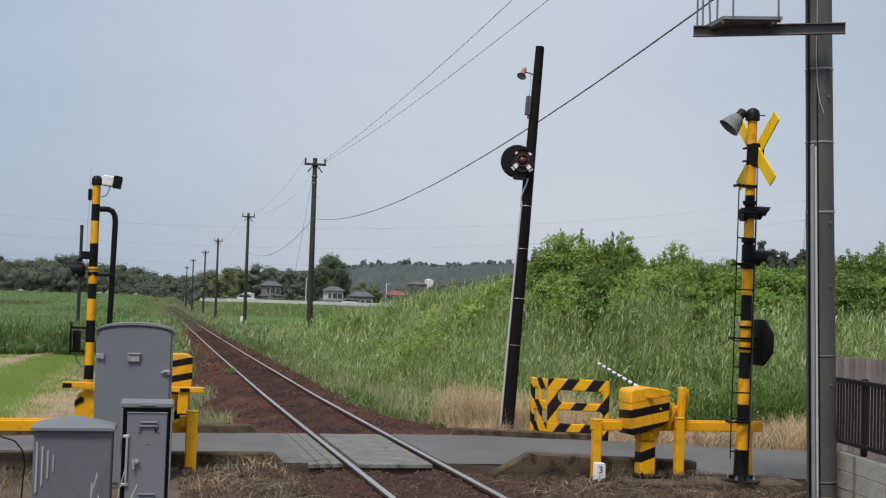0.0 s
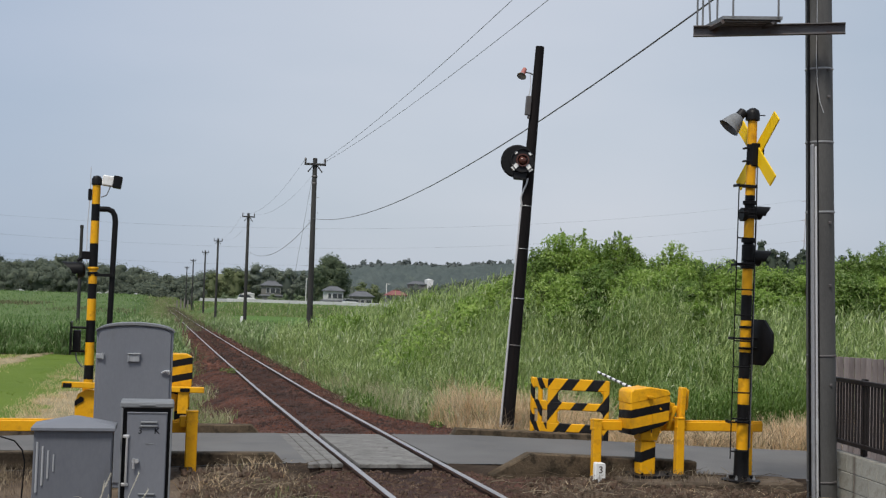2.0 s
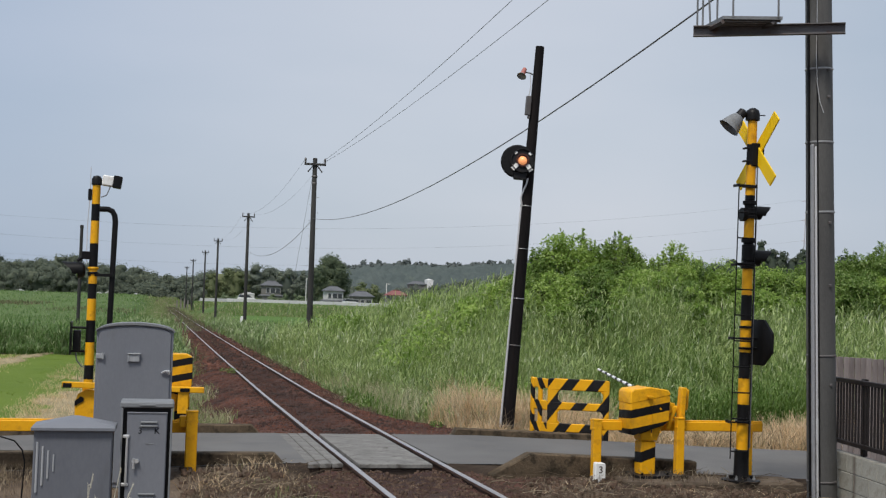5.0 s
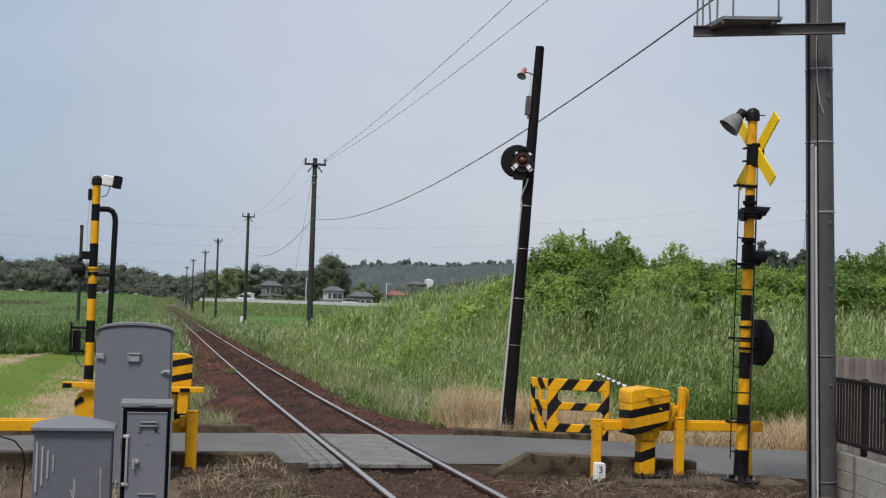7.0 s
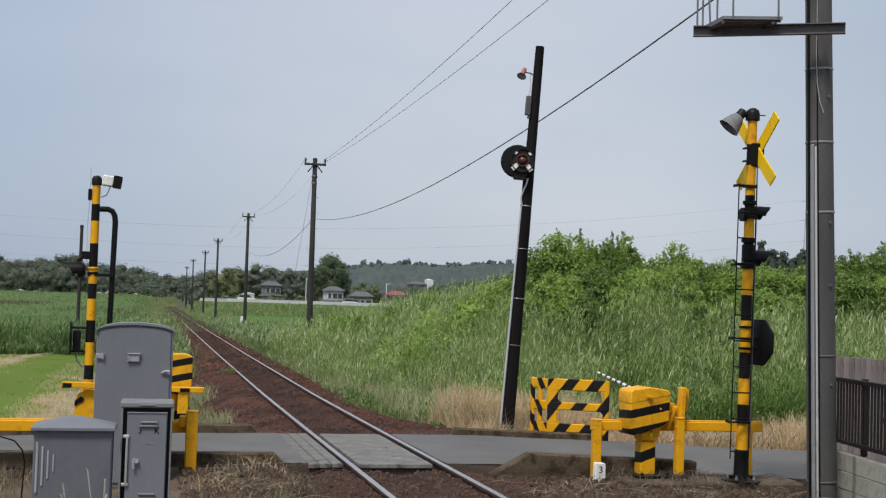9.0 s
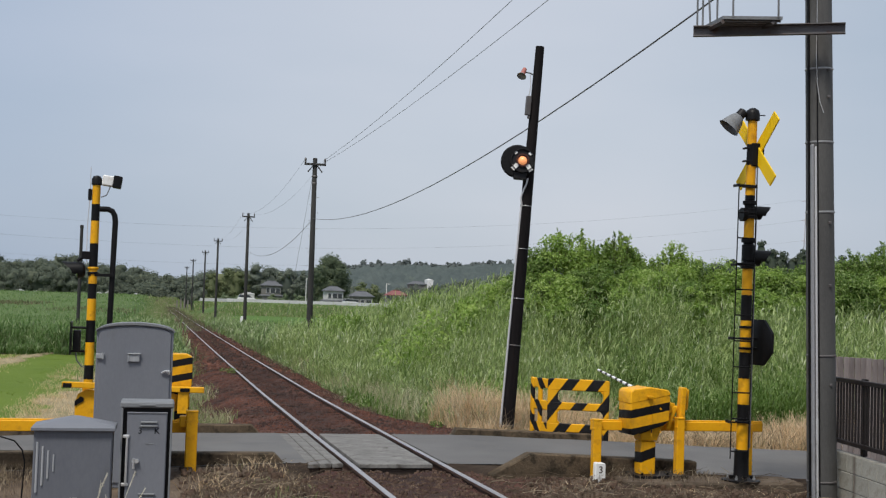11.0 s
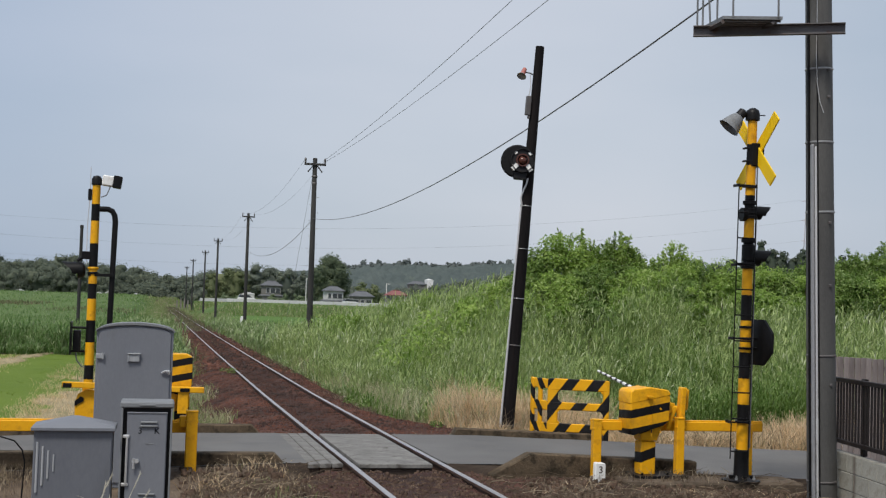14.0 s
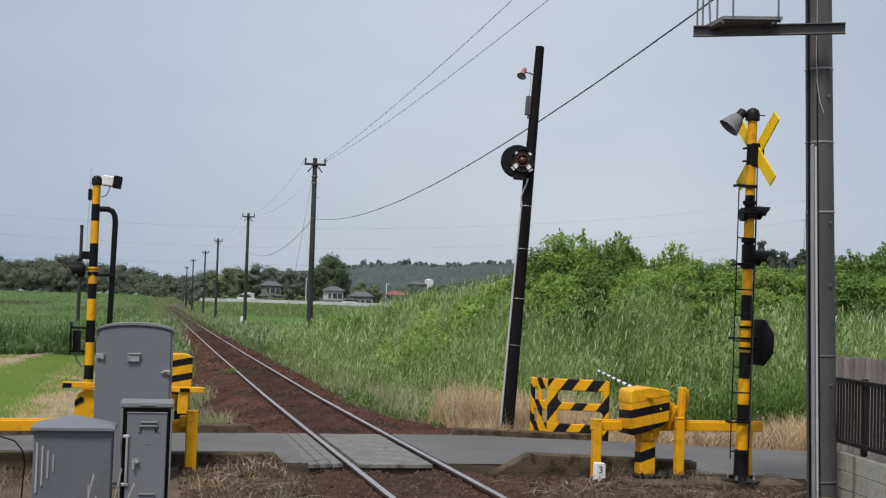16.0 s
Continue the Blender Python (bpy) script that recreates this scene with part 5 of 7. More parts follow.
def service_platform():
    a, b = Vector((2.86, 13.23, 5.045)), Vector((4.30, 12.51, 5.055))
    u = (b - a).normalized()
    yaw = math.degrees(math.atan2(u.y, u.x))
    t = thing("service_platform", pose(a.x, a.y, a.z, 0, 0, yaw), "steel service platform with railing on the pole's bracket beam", "platform")
    L = (b - a).length
    for y in (-0.02,):
        bm = bmesh.new()
        bx(bm, (L + 0.02, 0.012, 0.115), (L / 2, y, 0.0), bevel=0.002)
        bx(bm, (L + 0.02, 0.06, 0.012), (L / 2, y - 0.03, 0.055), bevel=0.002)
        bx(bm, (L + 0.02, 0.06, 0.012), (L / 2, y - 0.03, -0.055), bevel=0.002)
        part("beam", bm, "steel_dark", t, "rusty dark channel beam")
    # skewed deck: its sides run along the track, its front along the beam
    back = t.matrix_world.inverted()
    n0, n1, f0 = (back @ Vector((x, y, 5.11)) for x, y in ((2.99, 12.77), (3.60, 12.58), (3.01, 13.50)))
    f1 = n1 + f0 - n0
    bm = bmesh.new()
    lo = [bm.verts.new(p) for p in (n0, n1, f1, f0)]
    hi = [bm.verts.new(p + Vector((0, 0, 0.035))) for p in (n0, n1, f1, f0)]
    bm.faces.new(list(reversed(lo)))
    bm.faces.new(hi)
    for i in range(4):
        j = (i + 1) % 4
        bm.faces.new((lo[i], lo[j], hi[j], hi[i]))
    deck = part("deck", bm, "grey_steel", t, smooth=False)
    for k in range(8):
        s = (k + 0.5) / 8
        bm = bmesh.new()
        tube(bm, [n0 + (f0 - n0) * s - Vector((0, 0, 0.012)), n1 + (f1 - n1) * s - Vector((0, 0, 0.012))], 0.010, 4)
        part("bar", bm, "grey_steel", deck)
    bm = bmesh.new()
    tube(bm, [f0 + Vector((0, 0, -0.03)), n0 + Vector((0, 0, -0.03))], 0.028, 4)
    part("bracket", bm, "steel_dark", t)
    bm = bmesh.new()
    tube(bm, [n1 + Vector((-0.10, 0, -0.03)), f1.lerp(n1, 0.45) + Vector((-0.10, 0, -0.03))], 0.022, 4)
    part("bracket", bm, "steel_dark", t)
    posts = []
    for s, along, lean in ((1.0, 0, 0), (0.78, 0, 0), (0.48, 0, -0.06), (0.22, 0, 0), (0.0, 0.17, -0.01), (0.0, 0.93, -0.01)):
        p = n0 + (f0 - n0) * s + (n1 - n0) * along + Vector((0, 0, 0.02))
        bm = bmesh.new()
        tube(bm, [p, p + Vector((lean, 0, 1.0))], 0.011, 8)
        part("railing_post", bm, "grey_steel", t)
        posts.append(p + Vector((lean, 0, 1.0)))
    bm = bmesh.new()
    tube(bm, [posts[0], posts[3], posts[4], posts[5]], 0.014, 8)
    part("top_rail", bm, "grey_steel", t)


service_platform()

# wires
CABLE_END = (4.02, 12.75, 6.22)
wire("wire", (5.20, 64.55, 9.12), (5.43, 13.0, 10.20), 0.42, 0.008, "thin dark overhead wire from pole to pole")
wire("wire", (5.24, 64.55, 9.02), (6.35, 13.0, 9.98), 0.42, 0.008, "thin dark overhead wire from pole to pole")
wire("cable", (4.66, 64.6, 6.05), CABLE_END, 1.05, 0.012, "thick dark communication cable sagging between poles")
for (a, b, h) in ((POLES[0], POLES[1], 6.05),):
    wire("cable", (a[0], a[1], h), (b[0], b[1], h), 1.1, 0.013, "dark communication cable sagging between poles")
for a, b in zip(POLES[:2], POLES[1:3]):
    for sx in (-0.5, 0.5):
        wire("wire", (a[0] + sx, a[1] - 0.1, a[3] - 0.05), (b[0] + sx, b[1] - 0.1, b[3] - 0.05), 0.9, 0.005, "thin overhead wire between the line poles")
PYLON = Vector((245.5, 455.6, -1.3))
for arm, zl, sag in ((47.0, 27.7, 8.5), (39.0, 21.5, 8.6), (31.0, 15.0, 7.6)):
    wire("power_line", (-73.0, 445.4, zl), (PYLON.x - 3.2, PYLON.y, arm), sag, 0.021, "faint distant power line across the sky", 40)
t = thing("pylon", pose(*PYLON), "pale steel lattice pylon beyond the bank", "pylon")
for sx in (-1, 1):
    for sy in (-1, 1):
        bm = bmesh.new()
        tube(bm, [(sx * 4.0, sy * 4.0, -2.0), (sx * 1.3, sy * 1.3, 30), (sx * 0.7, sy * 0.7, 52)], 0.19, 5)
        part("leg", bm, "pylon", t)
for k in range(12):
    z0, z1 = 4.4 * k, 4.4 * (k + 1)
    w0, w1 = np.interp([z0, z1], [-2, 30, 53], [4.0, 1.3, 0.7])
    for sy in (-1, 1):
        bm = bmesh.new()
        tube(bm, [(-w0, sy * w0, z0), (w1, sy * w1, z1)], 0.07, 4)
        tube(bm, [(w0, sy * w0, z0), (-w1, sy * w1, z1)], 0.07, 4)
        part("brace", bm, "pylon", t)
for zz in (32.3, 40.3, 47.8):
    bm = bmesh.new()
    for sx in (-1, 1):
        tube(bm, [(0, 0, zz + 1.0), (sx * 3.2, 0, zz)], 0.09, 4)
        tube(bm, [(0, 0, zz - 0.1), (sx * 3.2, 0, zz)], 0.09, 4)
    part("crossarm", bm, "pylon", t)
wire("guy_wire", (4.60, 64.6, 8.6), (3.6, 66.5, 0.3), 0.0, 0.008, "thin guy wire beside the pole", 6)

# ======== fence and block wall at the plot ========
wall_a, wall_b = Vector((4.80, 13.65, 0)), Vector((4.30, 10.2, 0))
wu = (wall_b - wall_a).normalized()
wyaw = math.degrees(math.atan2(wu.y, wu.x))
wall_len = (wall_b - wall_a).length
streaked(M["block"], wall_a, wu, (0.02, 1.0, 1.98, 2.96), 0.07, (0.11, 0.085, 0.065))
WT = 0.385        # top of the block wall
bw = thing("block_wall", pose(wall_a.x, wall_a.y, 0, 0, 0, wyaw), "grey concrete block wall under the fence", "wall", kind="structure")
bm = bmesh.new()
bx(bm, (wall_len, 0.09, WT + 0.6), (wall_len / 2, 0, (WT - 0.6) / 2), bevel=0.0)
part("mortar_core", bm, "mortar", bw)
bm = bmesh.new()
bx(bm, (0.390, 0.104, 0.190), bevel=0.003)
block_mesh = mesh_of("block", bm, "block")
for r in range(5):
    for c in range(9):
        x = (c + (0.5 if r % 2 else 0.0)) * 0.40 + 0.19
        if x > wall_len:
            continue
        o = new("block", block_mesh)
        o.parent = bw
        o.matrix_basis = pose(x, random.uniform(-0.002, 0.002), WT - 0.10 - 0.20 * r)
bf = thing("slat_fence", pose(wall_a.x, wall_a.y, WT + 0.045, 0, 0, wyaw), "dark brown aluminium slat fence on the block wall", "fence")
for z in (0.07, 0.76):
    bm = bmesh.new()
    bx(bm, (wall_len, 0.05, 0.05), (wall_len / 2, 0, z), bevel=0.006)
    part("rail", bm, "fence_brown", bf)
bm = bmesh.new()
bx(bm, (0.038, 0.014, 0.68), (0, 0, 0.415), bevel=0.002)
slat_mesh = mesh_of("slat", bm, "fence_brown")
for k in range(int(wall_len / 0.085)):
    o = new("slat", slat_mesh)
    o.parent = bf
    o.matrix_basis = pose(0.05 + 0.085 * k, -0.005, 0)
for x in (0.02, 1.0, 1.98, 2.96):
    bm = bmesh.new()
    bx(bm, (0.085, 0.05, 0.845), (x, 0.0545, 0.3775), bevel=0.006)
    part("post", bm, "fence_brown", bf)
pf = thing("panel_fence", pose(6.95, 17.9, 0, 0, 0, -80), "grey-brown vertical board fence behind the plot", "fence")
for z in (0.45, 1.18):
    bm = bmesh.new()
    bx(bm, (4.2, 0.04, 0.06), (2.1, 0.03, z), bevel=0.004)
    part("rail", bm, "fence_brown", pf)
bm = bmesh.new()
bx(bm, (0.104, 0.022, 1.62), (0, 0, 0.50), bevel=0.004)
board_mesh = mesh_of("board", bm, "fence_panel")
for k in range(34):
    o = new("board", board_mesh)
    o.parent = pf
    o.matrix_basis = pose(0.06 + 0.122 * k, random.uniform(-0.004, 0.004), random.uniform(-0.006, 0.006))
for x in (0.05, 2.1, 4.1):
    bm = bmesh.new()
    bx(bm, (0.08, 0.08, 1.65), (x, 0.07, 0.48), bevel=0.006)
    part("post", bm, "fence_brown", pf)

# ======== plants ========
RNG = np.random.default_rng(7)


def blade_arrays(P, h, w, lean=0.3, seg=3, wind=0.0):
    """Bent, tapering grass blades rooted at P."""
    n = len(P)
    a = RNG.uniform(0, 2 * np.pi, n)
    side = np.stack([np.cos(a), np.sin(a), np.zeros(n)], -1)
    b = RNG.uniform(0, 2 * np.pi, n)
    bend = np.stack([np.cos(b) + wind, np.sin(b), np.zeros(n)], -1) * (lean * RNG.uniform(0.2, 1.0, n))[:, None]
    v = np.zeros((n, seg + 1, 2, 3))
    for k in range(seg + 1):
        s = k / seg
        mid = P + bend * (h * s ** 1.8)[:, None]
        mid[:, 2] += h * (s - 0.25 * lean * s * s)
        half = side * (w * 0.5 * (1.0 - s ** 1.6) + 0.0012)[:, None]
        v[:, k, 0], v[:, k, 1] = mid - half, mid + half
    base = (np.arange(n) * (seg + 1) * 2)[:, None]
    f = np.concatenate([base + np.array([[2 * k, 2 * k + 1, 2 * k + 3, 2 * k + 2]]) for k in range(seg)], 1).reshape(-1, 4)
    return v.reshape(-1, 3), f


def join_arrays(parts):
    vs, fs, o = [], [], 0
    for v, f in parts:
        vs.append(v)
        fs.append(f + o)
        o += len(v)
    return np.concatenate(vs), np.concatenate(fs)


def scatter(n, x0, x1, y0, y1, clump=0.0):
    x, y = RNG.uniform(x0, x1, n), RNG.uniform(y0, y1, n)
    if clump:
        k = max(n // 14, 1)
        cx, cy = RNG.uniform(x0, x1, k), RNG.uniform(y0, y1, k)
        i = RNG.integers(0, k, n)
        use = RNG.random(n) < 0.7
        x = np.where(use, cx[i] + RNG.normal(0, clump, n), x)
        y = np.where(use, cy[i] + RNG.normal(0, clump, n), y)
    return x, y


def grass(name, zones, mat, label, category, seg=3):
    """zones: count, x0, x1, y0, y1, height, spread of height, width, lean, clump, lift above the ground."""
    parts = []
    for n, x0, x1, y0, y1, h, dh, w, lean, clump, lift in zones:
        x, y = scatter(n, x0, x1, y0, y1, clump)
        hh = (h(x, y) if callable(h) else np.full(n, h)) * RNG.uniform(1 - dh, 1 + dh, n)
        keep = hh > 0.02
        x, y, hh = x[keep], y[keep], hh[keep]
        z = land_z(x, y) - 0.03 + (lift(x, y) if callable(lift) else lift)
        parts.append(blade_arrays(np.stack([x, y, z], -1), hh, w * RNG.uniform(0.6, 1.3, len(x)), lean, seg))
    v, f = join_arrays(parts)
    return tagged(new(name, quads(name, v, f, mat)), label, category, kind="stuff")


def leaf_arrays(C, out, size, wide=0.5, up=0.5, droop=0.25, jitter=0.55, along=0.0):
    """One folded leaf at each point of C, facing about along out."""
    n = len(C)
    nrm = out * 0.8 + RNG.normal(0, jitter, (n, 3)) + np.array([0, 0, up])
    nrm /= np.linalg.norm(nrm, axis=1)[:, None] + 1e-9
    u = RNG.normal(0, 1, (n, 3)) + along * (out + np.array([0, 0, 0.9]))
    u -= (u * nrm).sum(1)[:, None] * nrm
    u /= np.linalg.norm(u, axis=1)[:, None] + 1e-9
    w = np.cross(nrm, u)
    s = (size * RNG.uniform(0.6, 1.3, n))[:, None]
    v = np.stack([C - u * s * 0.5, C + w * s * 0.5 * wide + nrm * s * 0.08, C + u * s * 0.6 - nrm * s * droop * 0.4, C - w * s * 0.5 * wide + nrm * s * 0.08], 1)
    return v.reshape(-1, 3), np.arange(n * 4).reshape(n, 4)


def clump_points(centre, radii, n):
    d = RNG.normal(0, 1, (n, 3))
    d /= np.linalg.norm(d, axis=1)[:, None]
    r = RNG.uniform(0.55, 1.0, n) ** 0.5
    return np.asarray(centre) + d * r[:, None] * np.asarray(radii), d


# ---- reeds and grass ----
def reed_h(x, y):
    return (0.66 + 0.78 * smooth(23, 27.5, y) + 0.75 * smooth(27, 31.5, y) * (1 - 0.6 * smooth(9.0, 11.0, x))) * (0.30 + 0.70 * smooth(2.6, 6.0, x)) * (0.86 + 0.30 * np.sin(0.9 * x + 0.7 * y) * np.sin(0.6 * x - 1.1 * y + 1) + 0.16 * np.sin(2.3 * x - 0.9 * y) * np.sin(1.4 * x + 2.1 * y))


def leafy_stalks(P, h, leaves, length, width, low=0.3, lean=0.16, droop=0.9, wind=0.3, spread=0.46):
    """Upright stalks rooted at P, each with drooping leaves on alternate sides."""
    n = len(P)
    parts = [blade_arrays(P, h, np.full(n, width * 0.5), lean, 2, wind)]
    k = n * leaves
    root, tall = np.repeat(P, leaves, 0), np.repeat(h, leaves)
    s = np.tile(np.linspace(low, 0.97, leaves), n) + RNG.uniform(-0.05, 0.05, k)
    a = np.repeat(RNG.uniform(0, 6.28, n), leaves) + np.tile(np.arange(leaves) * 2.6, n) + RNG.normal(0, 0.5, k)
    L = length * RNG.uniform(0.65, 1.25, k) * (1.1 - 0.35 * s)
    d = np.stack([np.cos(a) + 0.35 * wind, np.sin(a), np.zeros(k)], -1)
    side = np.stack([-np.sin(a), np.cos(a), RNG.uniform(-1.1, 1.1, k)], -1)
    side /= np.linalg.norm(side, axis=1)[:, None]
    base = root + np.stack([0.0 * s, 0.0 * s, tall * s], -1)
    rise, fall = RNG.uniform(0.8, 1.25, k), droop * RNG.uniform(0.1, 0.65, k)
    seg = 2
    v = np.zeros((k, seg + 1, 2, 3))
    for j in range(seg + 1):
        q = j / seg
        mid = base + d * (L * spread * q * (0.5 + 0.5 * q))[:, None]
        mid[:, 2] += L * (rise * q - fall * q * q)
        half = side * (width * 0.5 * (0.55 + 1.6 * q - 2.1 * q * q) * RNG.uniform(0.9, 1.1, k) + 0.001)[:, None]
        v[:, j, 0], v[:, j, 1] = mid - half, mid + half
    b = (np.arange(k) * (seg + 1) * 2)[:, None]
    f = np.concatenate([b + np.array([[2 * j, 2 * j + 1, 2 * j + 3, 2 * j + 2]]) for j in range(seg)], 1).reshape(-1, 4)
    parts.append((v.reshape(-1, 3), f))
    return join_arrays(parts)


def stand(name, zones, mat, label, category):
    """A stand of leafy stalks. zones: count, x0, x1, y0, y1, height, spread of height, leaves, leaf length, leaf width, clump, droop."""
    parts = []
    for n, x0, x1, y0, y1, h, dh, leaves, length, width, clump, droop in zones:
        x, y = scatter(n, x0, x1, y0, y1, clump)
        keep = x < 0.625 * y - 2.2
        x, y = x[keep], y[keep]
        hh = (h(x, y) if callable(h) else np.full(len(x), h)) * RNG.uniform(1 - dh, 1 + dh, len(x))
        keep = hh > 0.08
        x, y, hh = x[keep], y[keep], hh[keep]
        parts.append(leafy_stalks(np.stack([x, y, land_z(x, y) - 0.04], -1), hh, leaves, length, width, droop=droop))
    v, f = join_arrays(parts)
    return tagged(new(name, quads(name, v, f, mat)), label, category, kind="stuff")


def verge_edge(y):
    """Where the growth beside the ballast begins: a wandering line, further out near the crossing."""
    line = np.interp(y, [19.5, 21.5, 23.2, 25, 26.2, 27.2, 28.6, 30, 34, 40, 60], [1.85, 2.05, 2.50, 2.45, 1.85, 1.30, 1.30, 1.55, 1.75, 1.85, 1.90])
    return line + 0.16 * np.sin(0.93 * y + 2) * smooth(29, 33, y) + 0.12 * np.sin(2.7 * y + 1) + 0.10 * np.sin(6.1 * y) + 0.05 * np.sin(13.0 * y)


def bank_h(x, y):
    return 0.75 + 1.25 * smooth(3.0, 6.0, x) + 0.25 * np.sin(2.3 * x + 0.5 * y) * np.sin(1.1 * y)


stand("reed_bed", [(8800, 2.7, 19, 22.6, 33, reed_h, 0.26, 10, 0.28, 0.024, 0.13, 1.0),
                   (2600, 2.4, 8.5, 33, 42, bank_h, 0.25, 10, 0.31, 0.030, 0.18, 1.0),
                   (2500, 2.1, 10.5, 42, 66, lambda x, y: 1.55 * smooth(1.9, 3.1, x) + 0.50 * smooth(4.4, 6.2, x), 0.20, 8, 0.38, 0.048, 0.25, 0.9),
                   (1300, 10, 19.5, 24, 31, 1.9, 0.24, 11, 0.34, 0.034, 0.18, 1.0)],
      "reed", "dense bed of tall green reeds beyond the road", "reeds")
grass("reed_stems", [(7500, 2.9, 17, 22.3, 34, lambda x, y: 0.9 * reed_h(x, y), 0.28, 0.018, 0.25, 0.18, 0.0),
                     (3500, 2.4, 8.5, 33, 42, bank_h, 0.3, 0.024, 0.3, 0.22, 0.0),
                     (4500, 2.2, 10.5, 42, 64, lambda x, y: 1.45 * smooth(1.9, 3.1, x) + 0.5 * smooth(4.4, 6.2, x), 0.22, 0.032, 0.3, 0.25, 0.0)],
      "reed", "slender green reed stems between the leaves", "reeds", 2)
stand("weed_bed", [(2800, 5.2, 14.5, 21.9, 25.0, lambda x, y: (0.85 + 0.35 * np.sin(1.9 * x + 0.8 * y) * np.sin(2.3 * y - 0.7 * x)) * smooth(5.0, 6.6, x) * (1 - 0.3 * smooth(8.6, 9.6, x) * (1 - smooth(10, 11, x))), 0.25, 13, 0.14, 0.030, 0.15, 0.7),
                   (800, 7.0, 11.5, 21.9, 24.2, lambda x, y: 1.15 + 0.25 * np.sin(2.2 * x), 0.25, 13, 0.14, 0.030, 0.15, 0.7),
                   (260, 1.2, 2.6, 25.6, 31, lambda x, y: 0.42 * smooth(0.0, 0.3, x - verge_edge(y)), 0.4, 9, 0.12, 0.030, 0.10, 0.6)],
      "leaf_dark", "leafy green weeds in front of the reeds", "weeds")
stand("tall_weeds", [(2900, 6.0, 16.5, 24.0, 30.5, lambda x, y: 1.06 * reed_h(x, y) * smooth(6.6, 8.6, x + 1.1 * np.sin(1.7 * y) + 1.0 * np.sin(1.9 * x)), 0.2, 13, 0.15, 0.033, 0.14, 0.7)],
      "leaf_dark", "tall leafy weeds growing among the reeds", "weeds")
stand("broad_weeds", [(90, 3.9, 5.6, 50, 54, 1.95, 0.2, 12, 0.20, 0.085, 0.30, 0.7),
                      (60, 3.2, 4.9, 33.5, 37.5, 1.65, 0.25, 12, 0.16, 0.060, 0.22, 0.7),
                      (60, 3.3, 4.6, 24.2, 26.0, 1.05, 0.25, 13, 0.12, 0.042, 0.16, 0.7),
                      (140, 5.3, 7.6, 34.5, 37.0, 2.5, 0.2, 13, 0.16, 0.060, 0.25, 0.7)],
      "leaf_bright", "bright green broad-leaved weeds among the reeds", "weeds")
grass("khaki_grass", [(1500, 2.2, 3.6, 21.8, 25.5, lambda x, y: 0.62 * smooth(0.0, 0.4, x - verge_edge(y)), 0.5, 0.010, 0.5, 0.12, 0.0), (2600, -2.9, -1.4, 20.0, 36, lambda x, y: 0.24 * smooth(1.5, 1.8, -x + 0.18 * np.sin(0.8 * y + 1) + 0.14 * np.sin(1.9 * y) + 0.10 * np.sin(5.3 * y)), 0.5, 0.011, 0.7, 0.12, 0.09), (6500, 1.5, 4.0, 22.6, 33, lambda x, y: 0.62 * smooth(0.0, 0.7, x - verge_edge(y)) * (1 - 0.4 * smooth(3.2, 4.0, x)), 0.4, 0.013, 0.5, 0.12, 0.0),
                      (2500, 1.9, 3.4, 33, 50, lambda x, y: 0.65 * smooth(0.0, 0.7, x - verge_edge(y)), 0.4, 0.020, 0.5, 0.15, 0.0)],
      "khaki", "half-dry khaki grass between ballast and reeds", "grass", 2)
stand("verge_plants", [(1500, -4.4, -2.0, 38, 63, lambda x, y: 0.55 + 0.45 * smooth(44, 58, y), 0.3, 9, 0.34, 0.060, 0.2, 0.9),
                       (2000, 1.3, 4.4, 25.2, 62, lambda x, y: (0.28 + 0.37 * smooth(2.2, 3.8, x)) * smooth(0.0, 0.5, x - verge_edge(y)), 0.35, 8, 0.26, 0.034, 0.16, 1.0),
                       (1300, 1.7, 6, 62, 120, 0.75, 0.35, 5, 0.55, 0.10, 0.4, 0.9),
                       (900, -5.5, -2.0, 62, 120, 0.75, 0.35, 5, 0.55, 0.10, 0.4, 0.9)],
      "verge_leaf", "rank pale green plants along the track verge", "plants")
